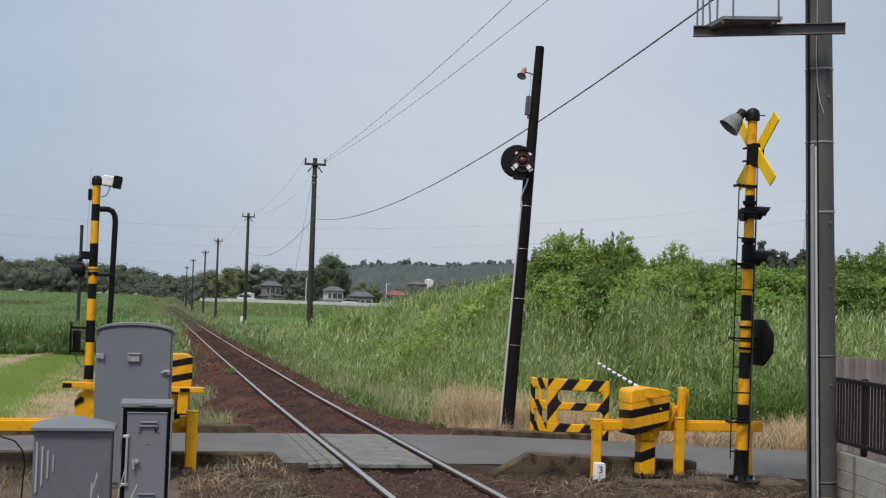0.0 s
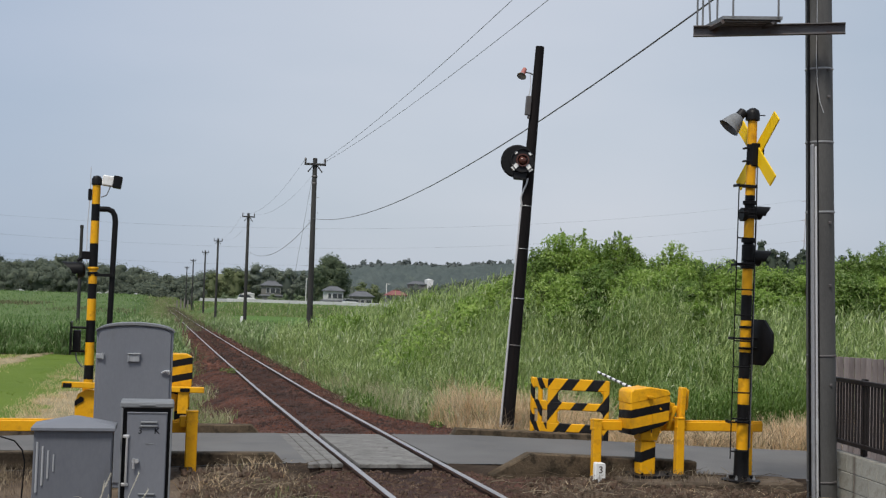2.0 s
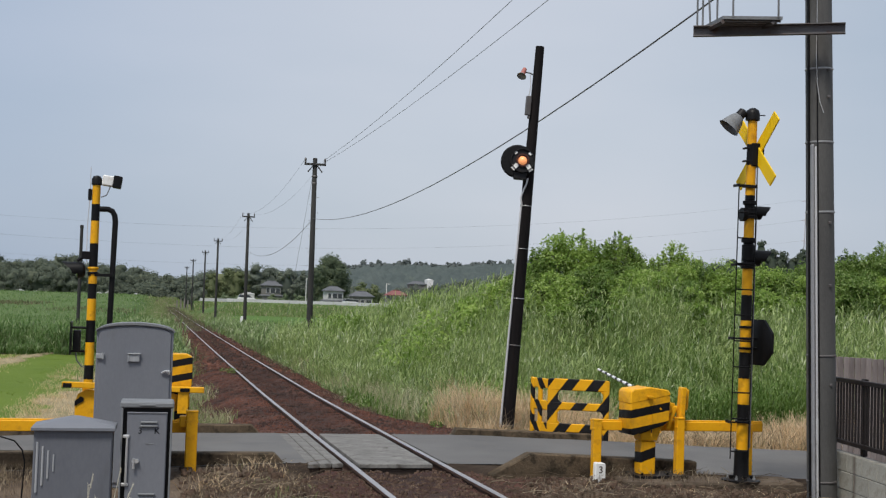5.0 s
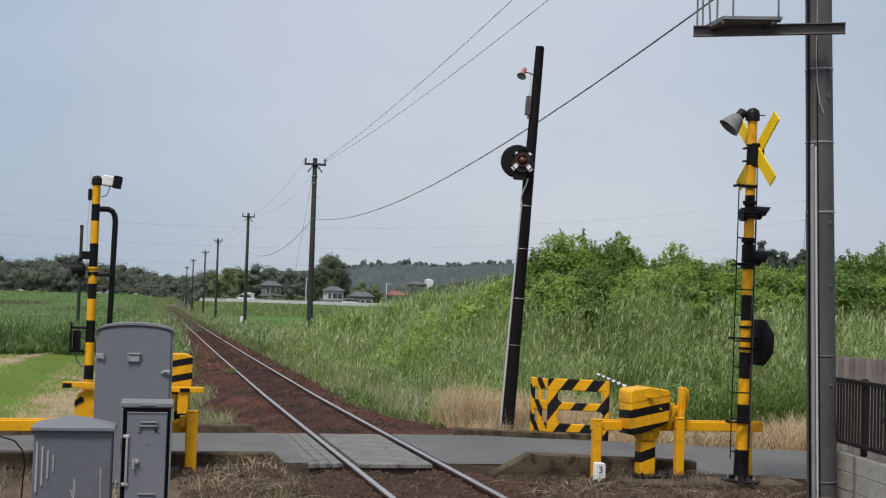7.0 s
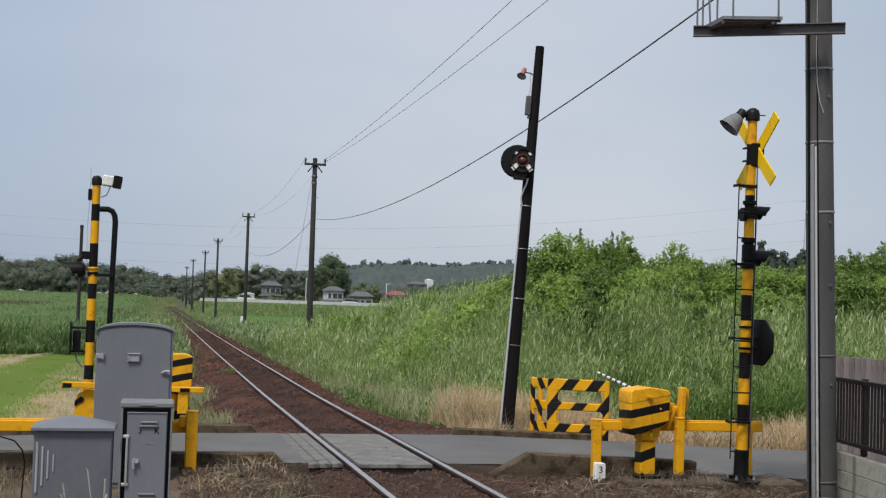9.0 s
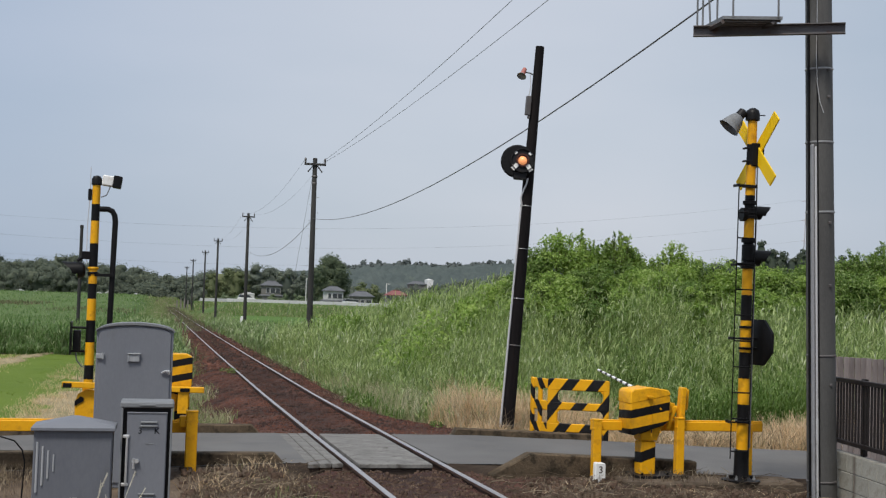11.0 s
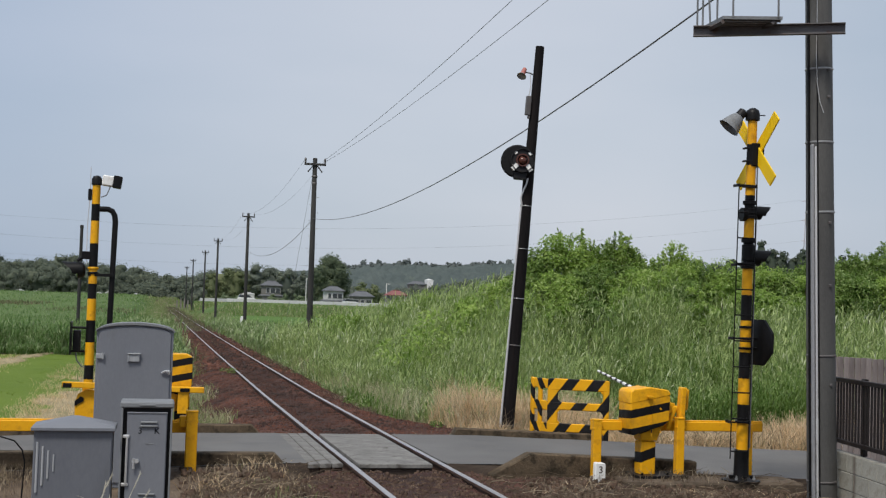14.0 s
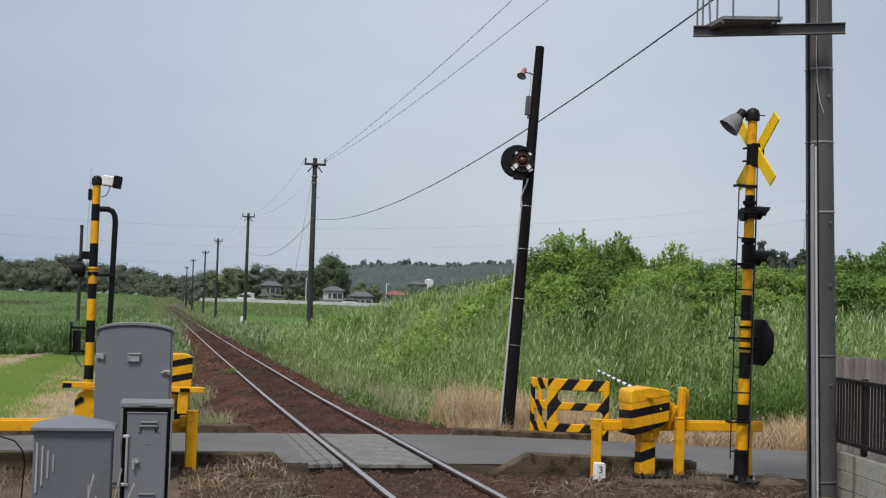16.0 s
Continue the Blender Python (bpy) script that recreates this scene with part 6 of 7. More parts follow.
grass("verge_grass", [(3600, 1.1, 3.0, 23.0, 64, lambda x, y: 0.24 * smooth(-0.15, 0.4, x - verge_edge(y)), 0.5, 0.014, 0.7, 0.12, 0.0),
                      (6500, 1.3, 3.6, 25.4, 64, lambda x, y: 0.34 * smooth(0.0, 0.6, x - verge_edge(y)), 0.45, 0.016, 0.5, 0.12, 0.0),
                      (5000, -3.1, -1.35, 20.2, 64, lambda x, y: 0.20 * smooth(1.55, 1.85, -x + 0.18 * np.sin(0.8 * y + 1) + 0.14 * np.sin(1.9 * y) + 0.10 * np.sin(5.3 * y)), 0.6, 0.012, 0.7, 0.12, 0.09),
                      (6500, -3.9, -1.95, 23, 62, 0.32, 0.5, 0.016, 0.5, 0.12, 0.0),
                      (3500, -5.2, -2.0, 40, 62, 0.42, 0.5, 0.020, 0.5, 0.2, 0.0),
                      (8500, 1.7, 11, 60, 130, 0.70, 0.4, 0.040, 0.45, 0.4, 0.0),
                      (7000, -6.5, -1.75, 60, 130, 0.65, 0.4, 0.040, 0.45, 0.3, 0.0),
                      (3500, 1.3, 8, 130, 330, 0.7, 0.4, 0.09, 0.4, 0.5, 0.0),
                      (3500, -6, -1.3, 130, 330, 0.7, 0.4, 0.09, 0.4, 0.5, 0.0),
                      (4500, -9, 6, 322, 420, 0.75, 0.4, 0.17, 0.5, 0.8, 0.0),
                      (500, -6.2, -3.75, 9.2, 11.2, 0.16, 0.5, 0.012, 0.6, 0.08, 0.0),
                      (200, -2.0, -0.7, 10.4, 14.8, 0.08, 0.5, 0.010, 0.6, 0.06, 0.03)],
      "verge", "rough green grass along the track verge", "grass", 2)
grass("track_weeds", [(7000, -1.8, 1.8, 120, 330, 0.34, 0.4, 0.08, 0.5, 0.5, 0.12), (3600, -1.8, 1.8, 92, 130, 0.30, 0.5, 0.04, 0.6, 0.3, 0.08), (2200, -1.8, 1.8, 62, 96, 0.17, 0.5, 0.028, 0.8, 0.35, 0.06), (900, -1.9, -0.8, 40, 64, 0.15, 0.5, 0.02, 0.8, 0.3, 0.10), (900, 0.8, 1.9, 40, 64, 0.15, 0.5, 0.02, 0.8, 0.3, 0.10),
                      (2200, 1.5, 2.3, 21, 62, 0.17, 0.5, 0.013, 0.9, 0.10, 0.0), (1400, -2.3, -1.6, 21, 62, 0.14, 0.5, 0.013, 0.9, 0.10, 0.0)],
      "track_weed", "brownish weeds growing over the far track", "weeds", 2)
grass("crop_plants", [(7500, -14, -3.6, 59.8, 66, 1.12, 0.18, 0.035, 0.35, 0.2, 0.0),
                      (6000, -21, -4.0, 66, 110, 0.45, 0.3, 0.05, 0.4, 0.4, 0.80),
                      (4500, -45, -5.0, 110, 260, 0.5, 0.3, 0.11, 0.4, 0.8, 0.80), (2500, -62, -5.0, 260, 395, 0.6, 0.3, 0.20, 0.4, 1.2, 0.80)],
      "rice", "tall green crop plants in the field", "crop", 2)
stand("crop_rows", [(520, -14, -4.0, 58.3, 60.3, lambda x, y: 0.30 + 0.75 * smooth(58.3, 60.2, y), 0.35, 7, 0.40, 0.055, 0.3, 0.9), (900, -14, -3.8, 59.9, 63.5, 1.2, 0.18, 7, 0.46, 0.065, 0.25, 0.8)], "rice", "broad-leaved green crop at the edge of the field", "crop")
grass("withered_crop", [(1500, -46, -20, 196, 226, 0.55, 0.4, 0.12, 0.5, 0.9, 0.88), (500, -16, -6, 150, 190, 0.5, 0.4, 0.10, 0.5, 0.7, 0.80)],
      "track_weed", "brownish withered band across the crop field", "crop", 2)
grass("paddy_plants", [(9000, 7, 70, 100, 150, 0.35, 0.3, 0.06, 0.3, 0.3, 0.42)], "rice", "young green rice plants in the paddy", "rice", 2)
grass("dry_grass", [(14000, 1.9, 5.2, 20.7, 25.2, lambda x, y: (0.25 + 0.52 * smooth(21.0, 22.2, y)) * (0.30 + 0.70 * smooth(1.9, 3.2, x + 0.4 * np.sin(3.1 * y))) * smooth(0.0, 0.35, x - verge_edge(y)), 0.6, 0.010, 0.5, 0.10, 0.0),
                    (2500, 2.1, 5.0, 19.55, 21.2, 0.13, 0.5, 0.009, 0.9, 0.08, 0.0),
                    (11000, 4.5, 10.5, 19.45, 22.9, lambda x, y: 0.28 + 0.30 * smooth(20, 22.5, y), 0.5, 0.011, 1.0, 0.12, 0.0),
                    (4000, 7.6, 14, 19.4, 21.3, 0.58, 0.35, 0.013, 0.5, 0.12, 0.0),
                    (1500, 4.8, 9.0, 19.4, 20.6, 0.40, 0.4, 0.010, 0.6, 0.1, 0.0),
                    (170, -2.4, -1.3, 13.4, 15.3, 0.16, 0.7, 0.0036, 1.5, 0.10, 0.02),
                    (150, -2.45, -1.0, 10.5, 15.25, 0.14, 0.7, 0.0036, 1.4, 0.10, 0.02),
                    (420, 1.0, 4.6, 10.8, 15.05, 0.09, 0.7, 0.0036, 1.5, 0.10, 0.02),
                    (200, -0.45, 0.45, 10.8, 15.1, 0.07, 0.6, 0.0033, 1.4, 0.05, 0.06),
                    (5000, -5.8, -2.4, 20.2, 34, 0.20, 0.5, 0.008, 1.0, 0.12, 0.02),
                    (2200, -5.2, -3.4, 34, 58, 0.25, 0.5, 0.014, 0.9, 0.15, 0.02),
                    (700, -9.2, -7.9, 42, 58, 0.12, 0.5, 0.013, 0.9, 0.2, 0.05),
                    (1800, -6.1, -5.1, 22, 50, 0.15, 0.5, 0.010, 0.9, 0.15, 0.03),
                    (700, -2.6, -1.9, 20.0, 26, 0.20, 0.5, 0.008, 0.9, 0.1, 0.02)],
      "straw", "bleached dry grass along road and track", "dry grass", 2)
grass("rusty_grass", [(900, -8, -3.9, 14.7, 15.35, 0.16, 0.5, 0.004, 0.9, 0.10, 0.05), (1500, -8, -3.6, 11.6, 15.2, 0.18, 0.5, 0.0045, 0.9, 0.08, 0.0), (6500, 5.0, 10.5, 19.5, 22.9, lambda x, y: 0.34 + 0.28 * smooth(20, 22.5, y), 0.5, 0.011, 1.1, 0.12, 0.0), (1800, 2.6, 5.0, 20.8, 23.8, 0.50, 0.5, 0.010, 0.8, 0.12, 0.0)],
      "dead_straw", "rust-brown dead grass among the straw", "dry grass", 2)
grass("brown_weeds", [(900, 0.85, 1.75, 25.3, 31, 0.13, 0.6, 0.010, 1.0, 0.12, 0.10), (500, 1.2, 2.5, 19.5, 21.6, 0.10, 0.6, 0.008, 1.1, 0.10, 0.06), (2400, 1.0, 4.6, 11.0, 15.0, 0.10, 0.6, 0.007, 1.1, 0.07, 0.02), (3400, -2.5, -0.9, 10.4, 15.1, 0.09, 0.6, 0.007, 1.1, 0.07, 0.02), (700, -0.5, 0.5, 10.5, 15.0, 0.06, 0.6, 0.006, 1.0, 0.05, 0.03), (260, 2.7, 4.8, 14.3, 14.7, 0.09, 0.5, 0.006, 0.9, 0.06, 0.10), (600, 2.6, 5.0, 14.85, 15.12, 0.17, 0.6, 0.007, 0.8, 0.10, 0.02), (260, 3.2, 4.9, 14.72, 14.98, 0.13, 0.6, 0.006, 0.9, 0.08, 0.08)],
      "dead_weed", "withered brown weeds on the soil", "weeds", 2)
grass("lawn_blades", [(12000, -12, -5.2, 22.0, 59, 0.035, 0.5, 0.018, 0.8, 0.0, 0.045)], "lawn_blade", "short mown green grass", "grass", 1)


def lying_stalks(name, n, x0, x1, y0, y1, length, w, mat, label, height):
    """Dry stalks that lie about on the ground, crossing one another."""
    x, y = scatter(n, x0, x1, y0, y1, 0.16)
    z = height(x, y) + RNG.uniform(0.01, 0.06, n)
    a, L = RNG.normal(0, 0.9, n), length * RNG.uniform(0.5, 1.4, n)
    d = np.stack([np.cos(a), np.sin(a), RNG.normal(0.05, 0.16, n)], -1) * L[:, None]
    p = np.stack([x, y, z], -1)
    bow = np.stack([-np.sin(a), np.cos(a), RNG.uniform(0.0, 0.8, n)], -1) * (L * 0.12)[:, None]
    up = np.array([0.0, 0.0, w])
    v = np.stack([p, p + d * 0.5 + bow, p + d, p + d + up * 0.4, p + d * 0.5 + bow + up, p + up], 1)
    i = (np.arange(n) * 6)[:, None]
    f = np.concatenate([i + np.array([[0, 1, 4, 5]]), i + np.array([[1, 2, 3, 4]])], 1).reshape(-1, 4)
    return tagged(new(name, quads(name, v.reshape(-1, 3), f, mat)), label, "dry grass", kind="stuff")


def stones(name, n, x0, x1, y0, y1, size, mat, label, height):
    x, y = RNG.uniform(x0, x1, n), RNG.uniform(y0, y1, n)
    keep = ~((y > 15.1) & (y < 19.4))
    x, y = x[keep], y[keep]
    n = len(x)
    z = height(x, y)
    s = size * RNG.uniform(0.45, 1.35, n)
    corner = np.array([(a, b, c) for c in (-1, 1) for b in (-1, 1) for a in (-1, 1)], dtype=float) * 0.5
    v = corner[None] * (1 + RNG.uniform(-0.45, 0.35, (n, 8, 3))) * np.array([1.15, 1.0, 0.95])
    a = RNG.uniform(0, 6.28, n)
    ca, sa = np.cos(a)[:, None], np.sin(a)[:, None]
    v = np.stack([v[..., 0] * ca - v[..., 1] * sa, v[..., 0] * sa + v[..., 1] * ca, v[..., 2]], -1) * s[:, None, None]
    v += np.stack([x, y, z + s * 0.02], -1)[:, None, :]
    face = np.array([(4, 5, 7, 6), (0, 1, 5, 4), (2, 6, 7, 3), (0, 4, 6, 2), (1, 3, 7, 5)])
    f = (np.arange(n) * 8)[:, None, None] + face[None]
    return tagged(new(name, quads(name, v.reshape(-1, 3), f.reshape(-1, 4), mat)), label, "stones", kind="stuff")


stones("ballast_stones", 13000, -2.2, 2.45, 19.4, 40, 0.029, "stone", "rusty brown ballast stones", ballast_h)
stones("ballast_stones", 3600, -2.2, 2.2, 40, 90, 0.090, "stone", "rusty brown ballast stones along the track", ballast_h)
stones("ballast_stones", 5500, -2.3, 2.3, 9.5, 15.25, 0.026, "dirt_stone", "dirty brown ballast stones before the crossing", ballast_h)
stones("gravel", 6000, -2.6, 5.2, 10.0, 15.2, 0.021, "dirt_stone", "small brown stones and clods on the soil", land_z)
stones("clods", 1500, -2.6, 5.0, 10.5, 15.0, 0.042, "dirt_stone", "lumps of dark earth on the soil", lambda x, y: land_z(x, y) + 0.02)
lying_stalks("fallen_stalks", 150, -2.5, -0.75, 11.0, 15.2, 0.42, 0.006, "dead_weed", "tangle of fallen dry stalks beside the track", lambda x, y: land_z(x, y) + 0.03)
lying_stalks("fallen_stalks", 420, 0.8, 4.8, 11.0, 15.0, 0.34, 0.006, "dead_weed", "fallen brown stalks on the soil", lambda x, y: np.maximum(land_z(x, y), ballast_h(x, y)) + 0.02)


# ---- shrubs ----
def shrub(x, y, top, spread, mat="leaf", puffs=28, sprigs=10, leaf=0.092, n_leaf=165):
    """A bush of many rounded tufts of leaves, with upright sprigs on top."""
    z0 = float(land_z(x, y)) - 0.05
    h = top - z0
    t = thing("shrub", pose(x, y, z0), "lush green shrub on the overgrown bank" if mat == "leaf" else "dark green shrub on the overgrown bank", "shrub", "shrubs on the bank")
    parts, bm = [], bmesh.new()
    for i in range(puffs):
        d = RNG.normal(0, 1, 3) + np.array([0, -0.7, 0.5])
        d /= np.linalg.norm(d)
        c = np.array([0, 0, 0.50 * h]) + d * np.array([spread, spread, 0.44 * h]) * RNG.uniform(0.55, 0.92)
        if c[2] < 0.15 * h:
            c[2] = RNG.uniform(0.15, 0.4) * h
        r = min(spread, h) * RNG.uniform(0.26, 0.46)
        C, o = clump_points((0, 0, 0), (1, 1, 1), n_leaf)
        o[:, 2] = np.where(o[:, 2] < -0.35, -o[:, 2], o[:, 2])
        C = c + o * r * RNG.uniform(0.62, 1.14, (n_leaf, 1)) * np.array([1, 1, 0.85])
        parts.append(leaf_arrays(C, o, np.full(n_leaf, leaf), 0.50, 0.35, 0.3, 0.55, 0.9))
        if i % 3 == 0:
            tube(bm, [(0.05 * d[0], 0.05 * d[1], 0), (c[0] * 0.5, c[1] * 0.5, c[2] * 0.5), tuple(c)], 0.03, 5, 0, 0.008)
    for i in range(sprigs):
        a, r = RNG.uniform(0, 6.28), spread * RNG.uniform(0.0, 0.8)
        p0 = np.array([r * math.cos(a), r * math.sin(a), h * 0.74 * (1 - 0.25 * r / spread)])
        p1 = p0 + np.array([RNG.normal(0, 0.10), RNG.normal(0, 0.10), h * RNG.uniform(0.14, 0.26) * (1 - 0.3 * r / spread)])
        s = RNG.uniform(0, 1, 60)[:, None]
        C = p0 + (p1 - p0) * s + RNG.normal(0, 0.075, (60, 3)) * (1.25 - s)
        parts.append(leaf_arrays(C, RNG.normal(0, 1, (60, 3)), np.full(60, leaf * 1.2), 0.36, 0.2, 0.3, 0.8, 1.3))
        tube(bm, [tuple(p0), tuple(p1)], 0.010, 4, 0, 0.004)
    part("branch_frame", bm, "bark", t, smooth=False)
    v, f = join_arrays(parts)
    o = new("crown", quads("crown", v, f, mat))
    o.parent = t
    return t


shrubs = []
# along the crest, then the slope before it, then lone bushes among the reeds: x, y, top, spread
CREST = [(6.9, 35.4, 2.95, 0.9), (7.6, 35.0, 3.75, 1.0), (8.35, 35.0, 4.35, 1.0), (9.1, 35.2, 4.3, 1.0), (10.0, 35.0, 4.25, 1.0), (10.8, 35.3, 3.8, 1.1), (11.7, 35.0, 3.95, 1.0), (12.5, 35.4, 3.45, 1.0),
         (13.5, 35.2, 3.2, 1.1), (14.6, 35.0, 3.3, 1.1), (15.6, 34.6, 3.45, 1.1), (16.6, 35.0, 3.85, 1.1), (17.5, 34.8, 4.05, 1.1), (18.5, 34.8, 4.4, 1.2), (19.6, 35.0, 4.5, 1.3)]
SLOPE = [(6.9, 33.4, 2.6, 0.8), (7.8, 33.2, 3.1, 0.85), (8.7, 33.4, 3.3, 0.85), (9.6, 33.2, 3.2, 0.85), (10.5, 33.5, 3.1, 0.85), (11.5, 33.6, 3.0, 0.8), (13.6, 33.4, 2.8, 0.75), (15.0, 33.2, 3.1, 0.8), (16.6, 33.2, 3.3, 0.9), (18.0, 33.2, 3.6, 1.0),
         (7.5, 32.4, 2.5, 0.60), (8.2, 32.0, 2.55, 0.65), (9.0, 31.8, 2.5, 0.65), (9.9, 32.2, 2.55, 0.6)]
LONE = [(10.75, 31.0, 2.75, 0.48), (11.4, 31.6, 2.35, 0.45), (13.3, 31.4, 2.6, 0.6), (14.2, 31.2, 2.5, 0.55), (6.0, 35.6, 2.35, 0.6),
        (5.4, 53, 1.5, 0.8), (6.6, 51, 2.2, 1.0), (7.6, 50, 2.5, 1.0), (5.6, 60, 1.25, 0.8), (6.6, 60.5, 1.4, 0.8)]
for i, (x, y, top, sp) in enumerate(CREST):
    shrubs.append(shrub(x, y, top + (0.0 if x < 10.5 else 0.05 if x < 12 else 0.26 if x < 15 else 0.06), sp, "leaf_dark" if i % 3 == 1 or i > 10 else "leaf", 30, 22))
for i, (x, y, top, sp) in enumerate(SLOPE):
    shrubs.append(shrub(x, y, top, sp, "leaf_dark" if i % 3 == 2 else "leaf", 26, 7))
for i, (x, y, top, sp) in enumerate(LONE):
    shrubs.append(shrub(x, y, top, sp, "leaf_dark" if i == 3 else "leaf", 20, 8))
# two wispy saplings that stand above the crest
for x, y, top in ((9.95, 34.6, 4.62), (10.25, 34.7, 4.45)):
    shrubs.append(shrub(x, y, top, 0.22, "leaf", 10, 6))

# ---- vines and saplings that cover the bank between the shrubs ----
def bank_top(x):
    return np.interp(x, [3.0, 3.6, 4.1, 4.75, 5.6, 6.5, 7.3, 8.3, 9.8, 11, 12.2, 14, 16, 18, 22], [0.1, 0.5, 0.9, 1.25, 1.6, 1.9, 2.4, 2.9, 2.9, 2.7, 2.6, 2.6, 2.8, 3.2, 3.4])


def bank_leaves(n):
    x, y = RNG.uniform(3.5, 20, n), RNG.uniform(31.8, 38.5, n)
    rise = smooth(31.8, 34.6, y + 0.6 * np.sin(1.3 * x))
    bumps = 0.45 * np.sin(2.6 * x + 1.1 * y + np.sin(1.1 * x)) * np.sin(2.1 * y - 1.3 * x) + 0.20 * np.sin(5.3 * x + 0.5) * np.sin(4.7 * y + 1.2 * x)
    g = land_z(x, y)
    top = g + np.maximum(bank_top(x) - g, 0.3) * rise * np.minimum(0.94 + 0.95 * bumps, 1.14)
    z = top - np.abs(RNG.normal(0, 0.20, n))
    out = np.stack([0.3 * np.cos(3 * x), -0.7 + 0 * x, 0.6 + 0 * x], -1)
    keep = (z > g + 0.1) & (RNG.random(n) < 0.12 + 0.88 * smooth(4.8, 7.2, x))
    C = np.stack([x, y, z], -1)[keep]
    return leaf_arrays(C, out[keep], np.full(len(C), 0.135), 0.60, 0.4, 0.3, 0.6, 0.8)


v, f = bank_leaves(48000)
tagged(new("bank_vines", quads("bank_vines", v, f, "leaf")), "tangled green vines covering the bank", "vines", kind="stuff")

# ---- reed clumps that sway in the wind ----
reed_clumps = []
for i in range(34):
    x, y = RNG.uniform(3.4, 14.5), RNG.uniform(23.0, 32.0)
    n = 26
    P = np.stack([RNG.normal(0, 0.30, n), RNG.normal(0, 0.30, n), np.zeros(n)], -1)
    v, f = leafy_stalks(P, 1.18 * float(reed_h(np.float64(x), np.float64(y))) * RNG.uniform(0.75, 1.12, n), 11, 0.36, 0.036, droop=1.0)
    o = new("reed_clump", quads("reed_clump", v, f, "reed"))
    o.matrix_world = pose(x, y, float(land_z(x, y)) - 0.05)
    tagged(o, "clump of tall green reeds bending in the wind", "reeds", "swaying reed clumps")
    reed_clumps.append(o)


def seed_stalk(bm, x, y, h, bow):
    """A dry stalk with a few narrow leaves and a ragged seed head that nods at the tip."""
    pts = [Vector((x + bow * q ** 2.2, y + 0.02 * math.sin(3 * q), h * q - 0.25 * abs(bow) * q ** 4)) for q in (0.0, 0.25, 0.5, 0.7, 0.85, 0.95, 1.0)]
    tube(bm, [tuple(p) for p in pts], 0.0045, 5, 0, 0.0022)
    for n in range(18):
        q = 0.84 + 0.16 * n / 17
        c = pts[3].lerp(pts[6], (q - 0.7) / 0.3)
        a = 2.4 * n
        d = Vector((0.5 * math.cos(a) + 0.25, 0.5 * math.sin(a), 0.9)).normalized() * random.uniform(0.014, 0.028)
        side = d.cross(Vector((0.3, 1, 0.1))).normalized() * 0.0028
        bm.faces.new([bm.verts.new(c + w) for w in (-side, side, d + side * 0.3, d - side * 0.3)])
    for q, reach in ((0.35, 0.26), (0.55, -0.22)):
        c = Vector((x + bow * q ** 2.2, y, h * q))
        rim = [bm.verts.new(c + Vector((reach * u, 0.0, 0.22 * u - 0.16 * u * u + w * 0.004 * (1 - u)))) for w in (-1, 1) for u in (0.0, 0.4, 0.75, 1.0)]
        for u in range(3):
            bm.faces.new((rim[u], rim[u + 1], rim[u + 5], rim[u + 4]))


bm = bmesh.new()
for x, y, h, bow in ((0.0, 0.0, 0.81, 0.03), (-0.215, 0.03, 0.74, 0.03), (-0.17, -0.04, 0.66, -0.04), (0.06, 0.03, 0.71, 0.09), (0.02, -0.03, 0.60, 0.12), (-0.09, 0.02, 0.56, -0.05)):
    seed_stalk(bm, x, y, h, bow)
tuft = new("grass_tuft", mesh_of("grass_tuft", bm, "pale_stalk", False))
tuft.matrix_world = pose(-3.26, 10.95, -0.345)
tagged(tuft, "tuft of pale dry seed stalks before the low cabinet", "grass")


def weed(x, y, z, size):
    C, d = clump_points((0, 0, size * 0.45), (size, size, size * 0.5), 60)
    v, f = leaf_arrays(C, d, np.full(60, size * 0.42), 0.5)
    o = new("weed", quads("weed", v, f, "leaf_dark"))
    o.matrix_world = pose(x, y, z)
    tagged(o, "small green weed growing beside the rail", "weed", "weeds on the crossing")


for x, y, size in ((-1.75, 19.75, 0.10), (-1.95, 19.6, 0.08), (-0.70, 19.25, 0.07), (-0.47, 18.0, 0.035), (-0.48, 17.2, 0.03), (-0.47, 16.5, 0.03), (-0.69, 38.1, 0.17), (-0.84, 39.3, 0.13), (2.05, 22.4, 0.13), (1.45, 27.0, 0.16), (1.30, 27.8, 0.18),
                   (1.55, 19.7, 0.09), (1.9, 26.3, 0.16), (4.7, 14.9, 0.09), (3.75, 14.85, 0.10), (3.95, 14.8, 0.07), (-4.3, 11.3, 0.10), (-4.05, 11.2, 0.09)):
    weed(x, y, float(max(land_z(x, y), ballast_h(np.float64(x), np.float64(y)) if abs(x) < 2.2 else -9)) - 0.01, size)


# ======== the distance ========
def round_core(cuts):
    bm = bmesh.new()
    bmesh.ops.create_cube(bm, size=2.0)
    bmesh.ops.subdivide_edges(bm, edges=bm.edges[:], cuts=cuts, use_grid_fill=True)
    v = np.array([p.co.normalized()[:] for p in bm.verts])
    f = np.array([[p.index for p in q.verts] for q in bm.faces])
    bm.free()
    return v, f


BIG_V, BIG_F = round_core(2)
LUMP_V, LUMP_F = round_core(1)


